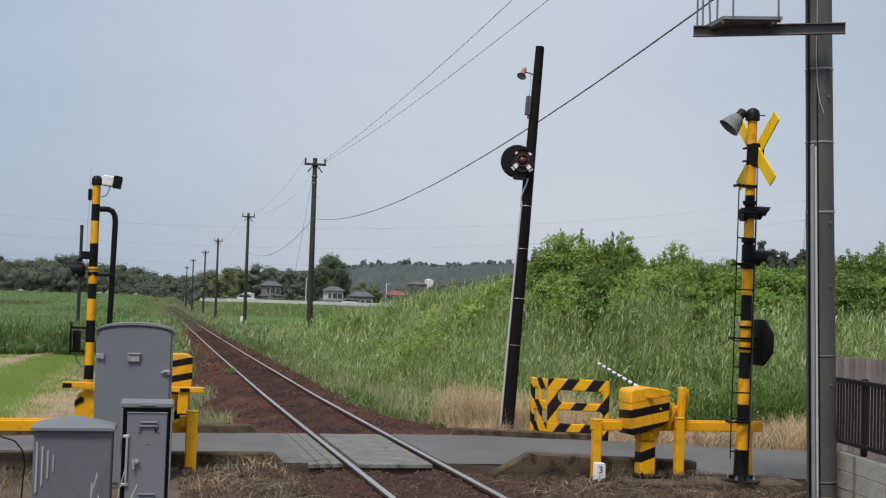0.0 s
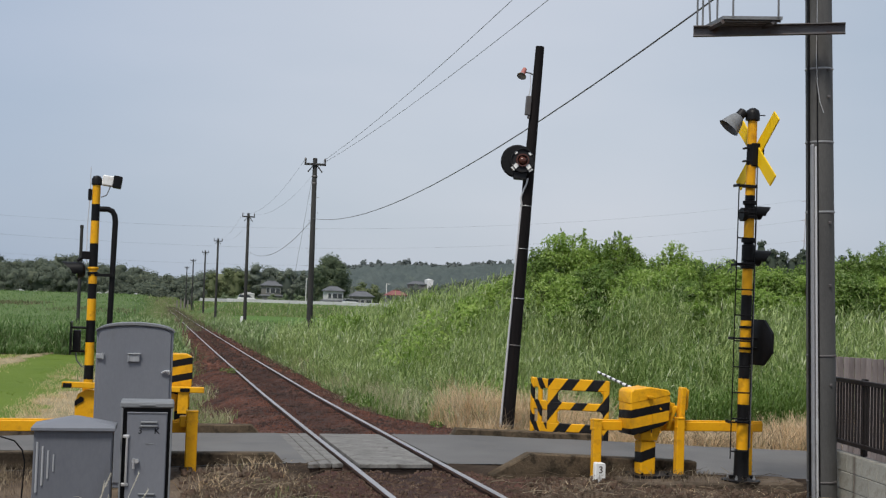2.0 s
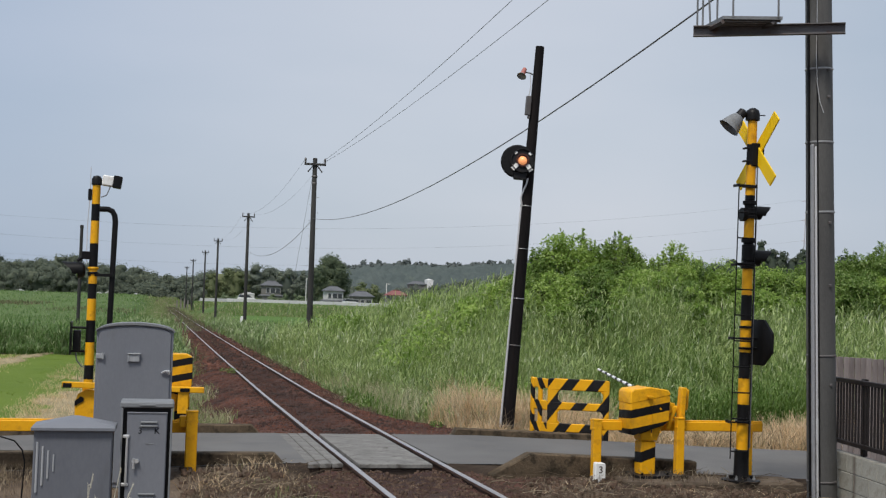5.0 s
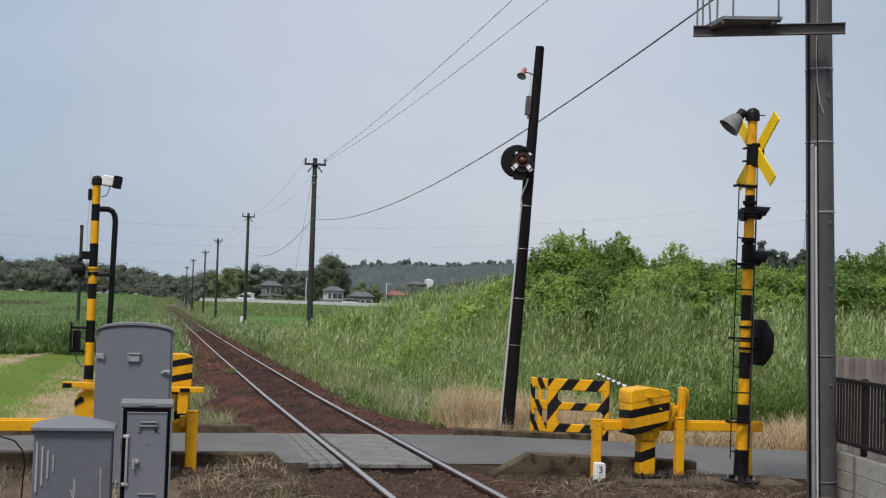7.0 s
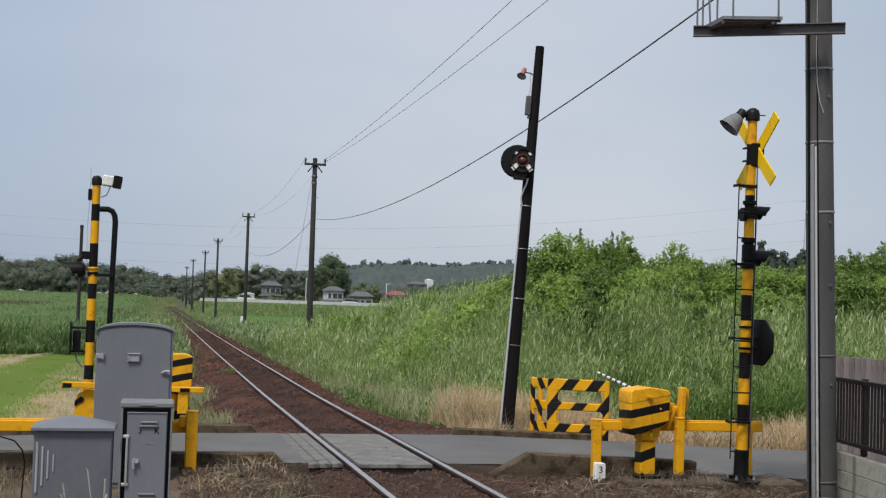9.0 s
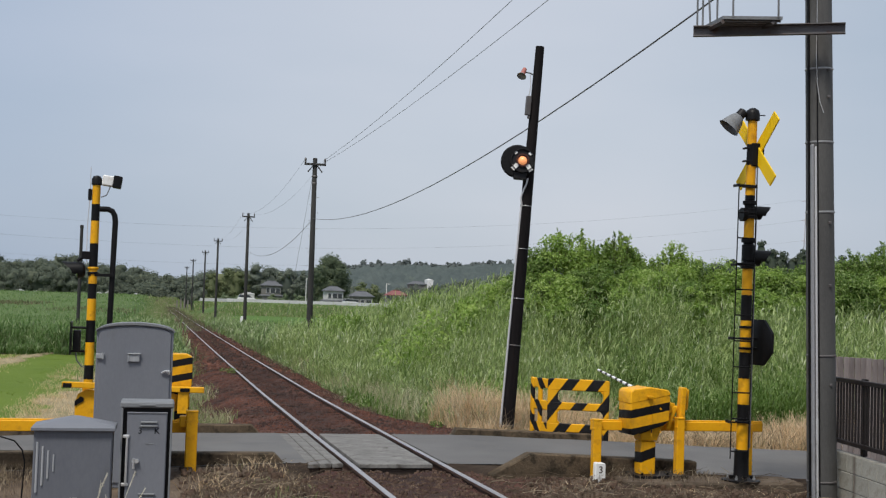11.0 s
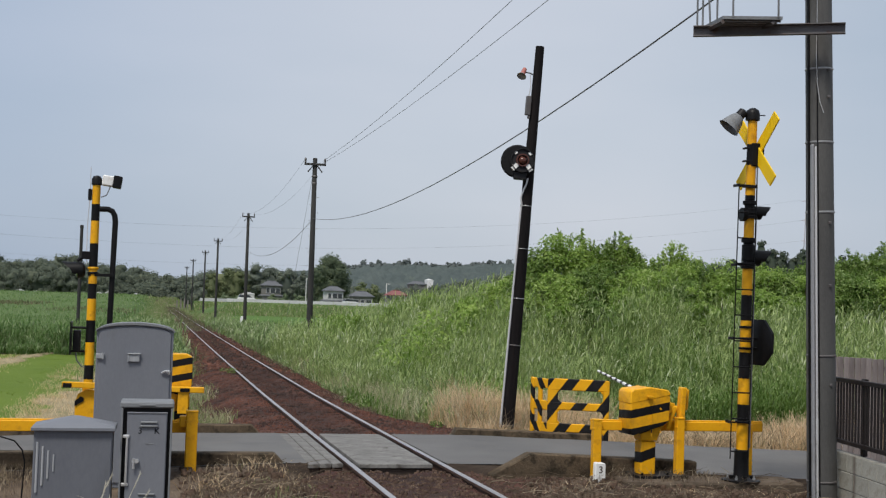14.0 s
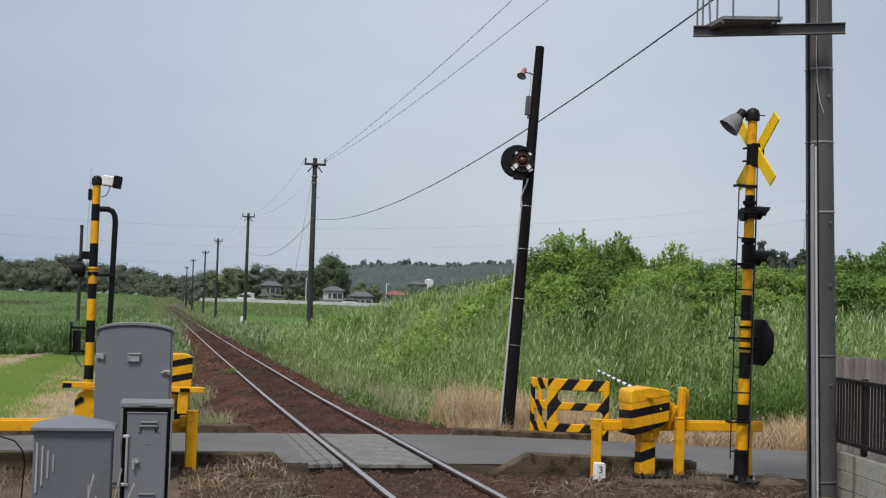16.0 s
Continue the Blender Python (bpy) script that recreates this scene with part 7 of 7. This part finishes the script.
def woods(name, trees, leaf, mat, label, clumps=18, n_leaf=27, core=0.76):
    """Domed crowns built of many small clumps of leaves. trees: x, y, ground, top, spread."""
    parts = []
    for x, y, z0, top, sp in trees:
        h = top - z0
        mid, full = np.array((x, y, z0 + 0.52 * h)), np.array((sp * 0.74, sp * 0.74, h * 0.40))
        parts.append((mid + BIG_V * full * core * (1 + RNG.normal(0, 0.05, (len(BIG_V), 1))), BIG_F))
        for k in range(int(clumps * max(1.0, (sp / 3.6) ** 1.6))):
            d = RNG.normal(0, 1, 3)
            d[1] = -abs(d[1]) if RNG.random() < 0.7 else d[1]
            d /= np.linalg.norm(d)
            c = mid + d * full * RNG.uniform(0.72, 0.92)
            r = sp * RNG.uniform(0.22, 0.42)
            rad = np.array((r, r, min(r * 0.85, h * 0.20)))
            parts.append((c + LUMP_V * rad * 0.66 * (1 + RNG.normal(0, 0.22, (len(LUMP_V), 1))), LUMP_F))
            n = int(n_leaf * min(max((r / (2.0 * leaf)) ** 2, 1.2), 3.2))
            C, o = clump_points((0, 0, 0), (1, 1, 1), n)
            o = np.where((o * d).sum(1)[:, None] < -0.2, -o, o)
            parts.append(leaf_arrays(c + o * rad * RNG.uniform(0.80, 1.22, (n, 1)), o, np.full(n, leaf * 1.25), 0.85, 0.15, 0.15, 0.34))
    v, f = join_arrays(parts)
    return tagged(new(name, quads(name, v, f, mat, True)), label, "woods", kind="stuff")


def profile(points):
    px, pz = [p[0] for p in points], [p[1] for p in points]
    return lambda x: float(np.interp(x, px, pz))


left_top = profile([(-120, 14.5), (-62, 14.0), (-52, 13.5), (-44, 13.2), (-36, 12.7), (-30, 13.4), (-22, 12.6), (-14, 10.6), (-6, 9.6), (2, 9.2), (6, 8.0)])
trees = []
for row, (yy, drop, step) in enumerate(((408, 5.0, 4.0), (416, 2.0, 4.5), (424, 0.0, 5.0))):
    x = -62.0
    while x < 8:
        trees.append((x, yy + RNG.uniform(-3, 3), -1.2, left_top(x) * 1.13 - drop - abs(RNG.normal(0, 0.9)), RNG.uniform(4.4, 7.2)))
        x += step * RNG.uniform(0.7, 1.3)
for x in np.arange(-62, 12, 1.6):
    trees.append((x + RNG.uniform(-1, 1), 403 + RNG.uniform(-2, 2), -1.2, RNG.uniform(2.2, 4.4), RNG.uniform(1.6, 2.6)))
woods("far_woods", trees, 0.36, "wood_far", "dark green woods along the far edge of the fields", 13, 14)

mid_top = profile([(8, 10.0), (14, 11.8), (21, 12.6), (25, 10.0), (30, 10.2), (34.3, 12.2), (37.7, 12.4), (41, 10.6), (60, 9.0), (120, 9.5)])
trees = []
for yy, drop, step in ((368, 4.5, 4.0), (378, 1.5, 4.5), (386, 0.0, 5.0)):
    x = 9.0
    while x < 72:
        trees.append((x, yy + RNG.uniform(-3, 3), -1.2, mid_top(x) * (1.06 if x < 45 else 0.62) - drop - abs(RNG.normal(0, 0.9)), RNG.uniform(3.0, 4.6)))
        x += step * RNG.uniform(0.7, 1.3)
for x, y, top, sp in ((30.5, 345, 9.6, 3.0), (35.0, 345, 9.2, 2.6), (40.6, 331, 8.8, 3.0), (23.0, 357, 10.4, 4.0), (19.0, 355, 10.0, 3.4), (27.5, 357, 9.6, 3.4)):
    trees.append((x, y, -1.2, top * 1.18, sp * 1.25))
for x in np.arange(50, 140, 2.6):
    trees.append((x, 466 + RNG.uniform(-3, 3), -1.2, float(np.interp(x, [50, 70, 92, 102, 112, 140], [8.5, 8.0, 7.2, 10.5, 13.5, 16.0])) * RNG.uniform(0.86, 1.06), RNG.uniform(2.4, 4.0)))
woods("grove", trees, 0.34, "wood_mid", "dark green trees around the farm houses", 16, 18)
woods("dome_tree", [(40.8, 330, -1.2, 14.4, 5.6)], 0.34, "wood_dome", "large dense domed tree behind the farm houses", 42, 26)
woods("slope_bushes", [(x, 440 + RNG.uniform(-3, 3), -1.2, top, 3.2) for x, top in ((80, 8.4), (83, 9.2), (86, 9.0), (89, 9.4), (92, 9.2), (95, 9.6))], 0.34, "wood_mid", "green bushes below the buildings on the slope", 12, 16)
woods("bamboo_grove", [(x, 352 + RNG.uniform(-3, 3), -1.2, top, 2.9) for x, top in ((11.5, 9.6), (13.6, 10.6), (15.6, 11.4), (17.6, 11.2), (19.4, 10.8), (14.4, 8.6), (18.4, 8.8))] + [(47.9, 322, -1.2, 7.4, 3.0), (51.3, 324, -1.2, 6.8, 2.6)],
      0.32, "wood_light", "lighter yellow-green trees between the darker woods", 16, 20)

garden = []
for x in np.arange(12, 47, 1.0):
    garden.append((x, 334 + RNG.uniform(-4, 4) - 0.9 * x, -1.2, RNG.uniform(1.2, 3.4), RNG.uniform(1.0, 2.0)))
woods("garden_shrubs", garden, 0.3, "garden_leaf", "light green shrubs in front of the farm houses", 12, 14)

HILL_X, HILL_Z = [-500, 0, 60, 150, 190, 230, 270, 318, 420, 700, 1500], [0, 12, 24, 30, 37, 39.5, 38.5, 43, 45, 50, 44]


def hill_z(x, y):
    u, w = x + 2.5 * np.sin(0.21 * y), y + 2.5 * np.sin(0.17 * x)
    crowns = 2.6 * np.sqrt(np.abs(np.sin(0.36 * u) * np.sin(0.31 * w + 0.08 * u))) + 1.6 * np.abs(np.sin(0.83 * u + 0.9) * np.sin(0.71 * w))
    return -1.3 + (np.interp(x, HILL_X, HILL_Z) - 1.2) * smooth(1060, 1215, y) + crowns * smooth(1065, 1100, y)


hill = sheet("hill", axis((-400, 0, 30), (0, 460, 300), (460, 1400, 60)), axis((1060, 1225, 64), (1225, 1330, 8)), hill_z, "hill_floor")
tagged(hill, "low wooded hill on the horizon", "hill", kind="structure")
trees = []
for yy in (1204, 1214, 1222):
    x = 140.0
    while x < 390:
        z = float(hill_z(x, yy))
        trees.append((x, yy + RNG.uniform(-8, 8), z - 5, z + RNG.uniform(2.0, 4.5) + (4.0 if RNG.random() < 0.10 else 0), RNG.uniform(3.0, 5.0)))
        x += 5.5 * RNG.uniform(0.7, 1.3)
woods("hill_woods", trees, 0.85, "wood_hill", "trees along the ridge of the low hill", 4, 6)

CONIFERS = [(106.8, 224.5, 14.6, 2.4), (109.4, 224.0, 17.6, 2.2), (111.2, 223.6, 16.8, 2.0), (113.0, 223.2, 15.4, 2.4), (115.0, 222.8, 14.8, 2.2), (116.8, 222.4, 16.4, 2.2), (118.8, 222.4, 15.4, 2.4), (104, 225.3, 13.6, 2.6), (101, 226.3, 13.2, 2.6), (121.5, 221, 14.9, 2.4), (97.5, 227, 13.4, 2.8), (94, 228, 13.0, 2.8), (90.5, 229, 12.8, 2.8), (124.5, 221, 15.2, 2.6)]
trees = []
for x, y, top, sp in CONIFERS:
    trees.append((x, y, -1.0, top, sp))
woods("conifers", trees, 0.30, "conifer", "dark trees behind the overgrown bank", 28, 26, 0.9)

# road on a bank with a pale guard wall
bank = thing("bank_road", pose(0, 0, 0), "raised road with a pale roadside barrier", "road", kind="structure")
a, b = Vector((2.6, 242.3, 0)), Vector((95.0, 122.0, 0))
u = (b - a).normalized()
nn = Vector((-u.y, u.x, 0))
yaw = math.degrees(math.atan2(u.y, u.x))
L = (b - a).length
bm = bmesh.new()
rows_b = []
for k in range(41):
    s = L * k / 40
    up = float(smooth(2, 14, s))
    c = a + u * s
    rows_b.append([bm.verts.new(c + nn * d + Vector((0, 0, -1.45 + z * up))) for d, z in ((-7, 0.0), (-5, 0.6), (-3, 1.7), (-1.2, 2.6), (5.2, 2.6), (9.0, 0.0))])
for p, q in zip(rows_b, rows_b[1:]):
    for i in range(5):
        bm.faces.new((p[i], q[i], q[i + 1], p[i + 1]))
bmesh.ops.recalc_face_normals(bm, faces=bm.faces[:])
part("bank", bm, "canopy", bank)
bm = bmesh.new()
prism(bm, [(-5.0, -1.5), (-1.6, 1.0), (8.0, 1.0), (13.0, -1.5)], 13.0, pose(10.3, 246.5, 0, 0, 0, 90))
part("berm", bm, "canopy", bank)
bm = bmesh.new()
bx(bm, (12.0, 0.25, 0.62), (10.8, 245.4, 1.28), bevel=0.02)
part("barrier_wall", bm, "guardrail", bank, "pale concrete barrier")
a = a + u * 12
L -= 12
n = 5200
run, off = RNG.uniform(2, L - 66, n), RNG.uniform(-6.2, -1.9, n)
P = np.array(a)[None] + np.array(u)[None] * run[:, None] + np.array(nn)[None] * off[:, None]
P[:, 2] = np.interp(off, [-7, -5, -3, -1.2], [-1.45, -0.85, 0.25, 1.15]) - 0.05
P2 = np.stack([RNG.uniform(3.8, 17, 1500), RNG.uniform(241.0, 244.4, 1500), np.zeros(1500)], -1)
P2[:, 2] = np.interp(P2[:, 1], [241.4, 244.9], [-1.45, 1.0]) - 0.05
P = np.concatenate([P, P2])
v, f = blade_arrays(P, RNG.uniform(0.35, 0.85, len(P)), RNG.uniform(0.08, 0.18, len(P)), 0.5, 2)
tagged(new("bank_growth", quads("bank_growth", v, f, "verge")), "rough grass and weeds on the road bank", "grass", kind="stuff")
bm = bmesh.new()
bx(bm, (L, 0.22, 0.62), (0, 0, 0), bevel=0.02)
o = part("barrier_wall", bm, "guardrail", bank, "pale concrete barrier")
o.matrix_basis = pose((a.x + b.x) / 2 + nn.x * -0.8, (a.y + b.y) / 2 + nn.y * -0.8, 1.36, 0, 0, yaw)


def hip(bm, w, d, z, rise, ridge=0.5, thick=0.16, inner=0.0):
    """A hipped roof over w by d at height z; with inner > 0 it stops at a smaller rim, as a skirt roof does."""
    W, D = w / 2, d / 2
    rim = [bm.verts.new(p) for p in ((-W, -D, z), (W, -D, z), (W, D, z), (-W, D, z))]
    low = [bm.verts.new((p.co.x, p.co.y, z - thick)) for p in rim]
    if inner:
        top = [bm.verts.new((p.co.x * inner, p.co.y * inner, z + rise)) for p in rim]
    else:
        r0, r1 = bm.verts.new((-W * ridge, 0, z + rise)), bm.verts.new((W * ridge, 0, z + rise))
        top = [r0, r1, r1, r0]
    for i in range(4):
        j = (i + 1) % 4
        bm.faces.new((low[i], low[j], rim[j], rim[i]))
        loop = (rim[i], rim[j], top[j], top[i])
        bm.faces.new(tuple(dict.fromkeys(loop)))
    bm.faces.new(list(reversed(low)))
    if inner:
        bm.faces.new(top)


def house(x, y, z0, w, d, h, roof_h, turn, wall, roof, label, storeys=1, glazed=True, eave=0.8):
    """A farm house: with two storeys the upper one is narrower and a skirt roof runs round below it."""
    t = thing("house", pose(x, y, z0, 0, 0, turn), label, "house", "farm houses")
    levels = [(w, d, 0.0, h)] if storeys == 1 else [(w, d, 0.0, h * 0.52), (w * 0.80, d * 0.84, h * 0.52, h)]
    for k, (ww, dd, za, zb) in enumerate(levels):
        bm = bmesh.new()
        bx(bm, (ww, dd, zb - za), (0, 0, (za + zb) / 2), bevel=0.02)
        wl = part("wall", bm, wall, t)
        last = k == len(levels) - 1
        bm = bmesh.new()
        if last:
            hip(bm, ww + eave, dd + eave, zb, roof_h, 0.45)
            bx(bm, (ww * 0.45, 0.22, 0.2), (0, 0, zb + roof_h + 0.02), bevel=0.03)
        else:
            hip(bm, ww + 0.6, dd + 0.6, zb - 0.05, 0.28, inner=0.80)
        part("roof", bm, roof, t)
        if not glazed:
            continue
        gap = (zb - za)
        for j in range(3):
            wide = ww * (0.24, 0.16, 0.26)[(j + k) % 3]
            tall = min(1.3, gap * 0.46)
            at = ((j - 1) * ww * 0.31, -dd / 2 - 0.02, za + gap * 0.48)
            bm = bmesh.new()
            bx(bm, (wide + 0.16, 0.10, tall + 0.16), at, bevel=0.01)
            win = part("window", bm, "plaster", wl, "pale window frame")
            bm = bmesh.new()
            bx(bm, (wide, 0.10, tall), (at[0], at[1] - 0.03, at[2]), bevel=0.01)
            part("pane", bm, "window", win)

house(37.3, 298, -0.7, 5.0, 4.8, 4.9, 1.0, 4, "plaster", "roof_grey", "two-storey farm house with pale walls and a grey tiled roof", 2)
house(43.0, 292, 0.2, 4.7, 4.4, 2.9, 1.1, 0, "plaster_tan", "roof_grey", "low farm house with a grey tiled roof")
house(44.9, 258, -0.05, 2.9, 4.4, 3.5, 0.9, 6, "plaster_tan", "roof_red", "small building with a faded red roof")
house(26.6, 343, -0.2, 5.6, 4.8, 5.6, 1.2, 8, "plaster_tan", "roof_grey", "two-storey house with a dark grey roof among trees", 2)
house(94.0, 479, -1.3, 6.4, 6, 10.4, 1.2, 0, "plaster_tan", "roof_grey", "building with a dull roof on the far slope", 1)
house(98.4, 478, -1.3, 2.4, 5, 12.2, 0.3, 0, "wall_white", "wall_white", "tall white building on the far slope", 1, True, 0.1)
for x, y, w, h in ((-42.7, 395, 2.0, 2.7), (-38.3, 395, 1.5, 2.4), (-20.3, 395, 1.8, 2.6), (-17.3, 395, 2.0, 2.9), (-9.4, 395, 1.3, 2.6), (17.8, 290, 1.3, 1.5), (15.0, 262, 2.4, 3.4)):
    house(x, y, -0.6, w, 2.5, h, 0.12, 0, "plaster", "plaster", "small white shed at the edge of the fields", 1, False, 0.1)
for k, (x, h) in enumerate(((1.3, 1.9), (2.1, 2.3), (2.8, 2.6), (3.5, 2.2), (4.2, 2.5), (4.9, 2.0), (5.5, 2.2))):
    t = thing("marker_stake", pose(x, 292 - 3 * k, -1.1), "pale stake beside the track", "stake", "stakes beside the track")
    bm = bmesh.new()
    bx(bm, (0.28, 0.2, h), (0, 0, h / 2), bevel=0.03)
    part("shaft", bm, "plaster_tan", t)
t = thing("marker_stake", pose(4.15, 111.0, -1.05), "white stake at the foot of the pole", "stake", "stakes beside the track")
bm = bmesh.new()
bx(bm, (0.22, 0.2, 1.35), (0, 0, 0.67), (0, 8, 0), bevel=0.03)
part("shaft", bm, "white", t)

def slim_post(x, y, z0, h, label):
    t = thing("lamp_post", pose(x, y, z0), label, "lamp post", "posts by the farm houses")
    bm = bmesh.new()
    lathe(bm, [(0.13, 0), (0.10, h - 0.1), (0.06, h)], 8)
    part("shaft", bm, "plaster", t)
    bm = bmesh.new()
    bx(bm, (0.7, 0.16, 0.14), (0.3, 0, h - 0.12), bevel=0.03)
    part("lamp_head", bm, "plaster", t)


slim_post(29.4, 285, -0.8, 7.6, "slim pale post beside the farm houses")
slim_post(43.6, 262, -0.8, 6.6, "slim grey post before the low farm house")


def parked_car(x, y, z0, turn):
    t = thing("car", pose(x, y, z0, 0, 0, turn), "small white car parked by the farm houses", "car")
    bm = bmesh.new()
    prism(bm, [(-1.7, 0.35), (1.7, 0.35), (1.7, 0.75), (1.1, 0.92), (-1.65, 0.95)], 1.5, bevel=0.05)
    part("body", bm, "wall_white", t)
    bm = bmesh.new()
    prism(bm, [(-1.55, 0.95), (0.95, 0.92), (0.45, 1.45), (-1.4, 1.5)], 1.36, bevel=0.05)
    cabin = part("cabin", bm, "window", t)
    bm = bmesh.new()
    bx(bm, (1.8, 1.3, 0.06), (-0.48, 0, 1.50), bevel=0.02)
    part("roof", bm, "wall_white", cabin)
    for sx in (-1.05, 1.05):
        for sy in (-0.68, 0.68):
            bm = bmesh.new()
            lathe(bm, [(0.18, -0.10), (0.32, -0.09), (0.32, 0.09), (0.18, 0.10)], 14, pose(sx, sy, 0.32, 90))
            part("wheel", bm, "black", t)


parked_car(39.6, 286.0, 0.84, 10)
parked_car(14.0, 251.5, 1.0, 6)
# ======== what moves ========
def sway(thing_moved, size, pace, phase, step):
    """A plant rocking about its root in the breeze."""
    at = thing_moved.matrix_world.translation
    rows = []
    n = int(round(16.0 / step))
    for k in range(n + 1):
        t = 16.0 * k / n
        gust = 0.65 + 0.35 * math.sin(0.55 * t + 0.25 * at.x)
        a = size * gust * math.sin(2 * math.pi * t / pace + phase)
        b = 0.5 * size * gust * math.sin(2 * math.pi * t / (pace * 0.73) + 2 * phase)
        rows.append((t, pose(at.x, at.y, at.z, b, a + 0.4 * size, 0)))
    walk(thing_moved, rows)


def motions():
    # boom: settles after it has come down, in a fading bounce
    rows = []
    for k in range(161):
        t = k * 0.1
        swing = -1.95 * math.exp(-t / 7.5) * math.cos(2 * math.pi * t / 0.613)
        rows.append((t, pose(0.41, 0.16, 0.90, 3.5 - swing, 0, -9.5)))
    walk(boom, rows)
    # lamp drum: half a turn for each change of the flashing light
    rows, a = [(0.0, pose(*drum_at, 0, 0, 168))], 168
    for k in range(14):
        for t in (0.10 + 1.173 * k, 0.69 + 1.173 * k):
            if t > 15.96:
                continue
            for i in range(4):
                rows.append((t + i / 30 - 1 / 30, pose(*drum_at, 0, 0, a + 60 * i)))
            a += 180
    rows = [r for r in rows if r[0] < 15.99] + [(16.0, pose(*drum_at, 0, 0, a))]
    walk(drum, rows)
    for i, s in enumerate(shrubs):
        sway(s, 1.1 + 0.5 * ((i * 7) % 5) / 5, 2.3 + 0.17 * (i % 6), 1.3 * i, 0.4)
    for i, s in enumerate(reed_clumps):
        sway(s, 2.8 + 0.6 * (i % 3), 1.5 + 0.12 * (i % 5), 0.9 * i, 0.25)
    # the dry tuft by the cabinet leans with each gust
    leans = ((0.0, 9), (0.5, 21.8), (0.75, 14), (1.0, 16), (1.5, 23.8), (2.0, 18), (2.3, 14), (2.55, 2), (3.0, 4.3), (3.3, 13), (3.6, 11), (4.0, 10.4), (4.6, 2), (5.2, 8), (5.8, -3), (6.3, -8.4), (6.6, -5), (7.0, -6), (7.5, -5),
             (8.0, -3), (8.5, -6.5), (9.0, -14), (9.6, -8), (10.3, 6), (10.9, 14), (11.5, 21.5), (12.0, 13), (12.5, 17.8), (13.0, 16), (13.5, 17), (14.0, 19), (14.5, 22.4), (15.0, 23), (15.5, 3), (16.0, 6.8))
    at = tuft.matrix_world.translation.copy()
    walk(tuft, [(t, pose(at.x, at.y, at.z, 2.0 * math.sin(2.1 * t), 0.93 * lean, 0)) for t, lean in leans])


motions()
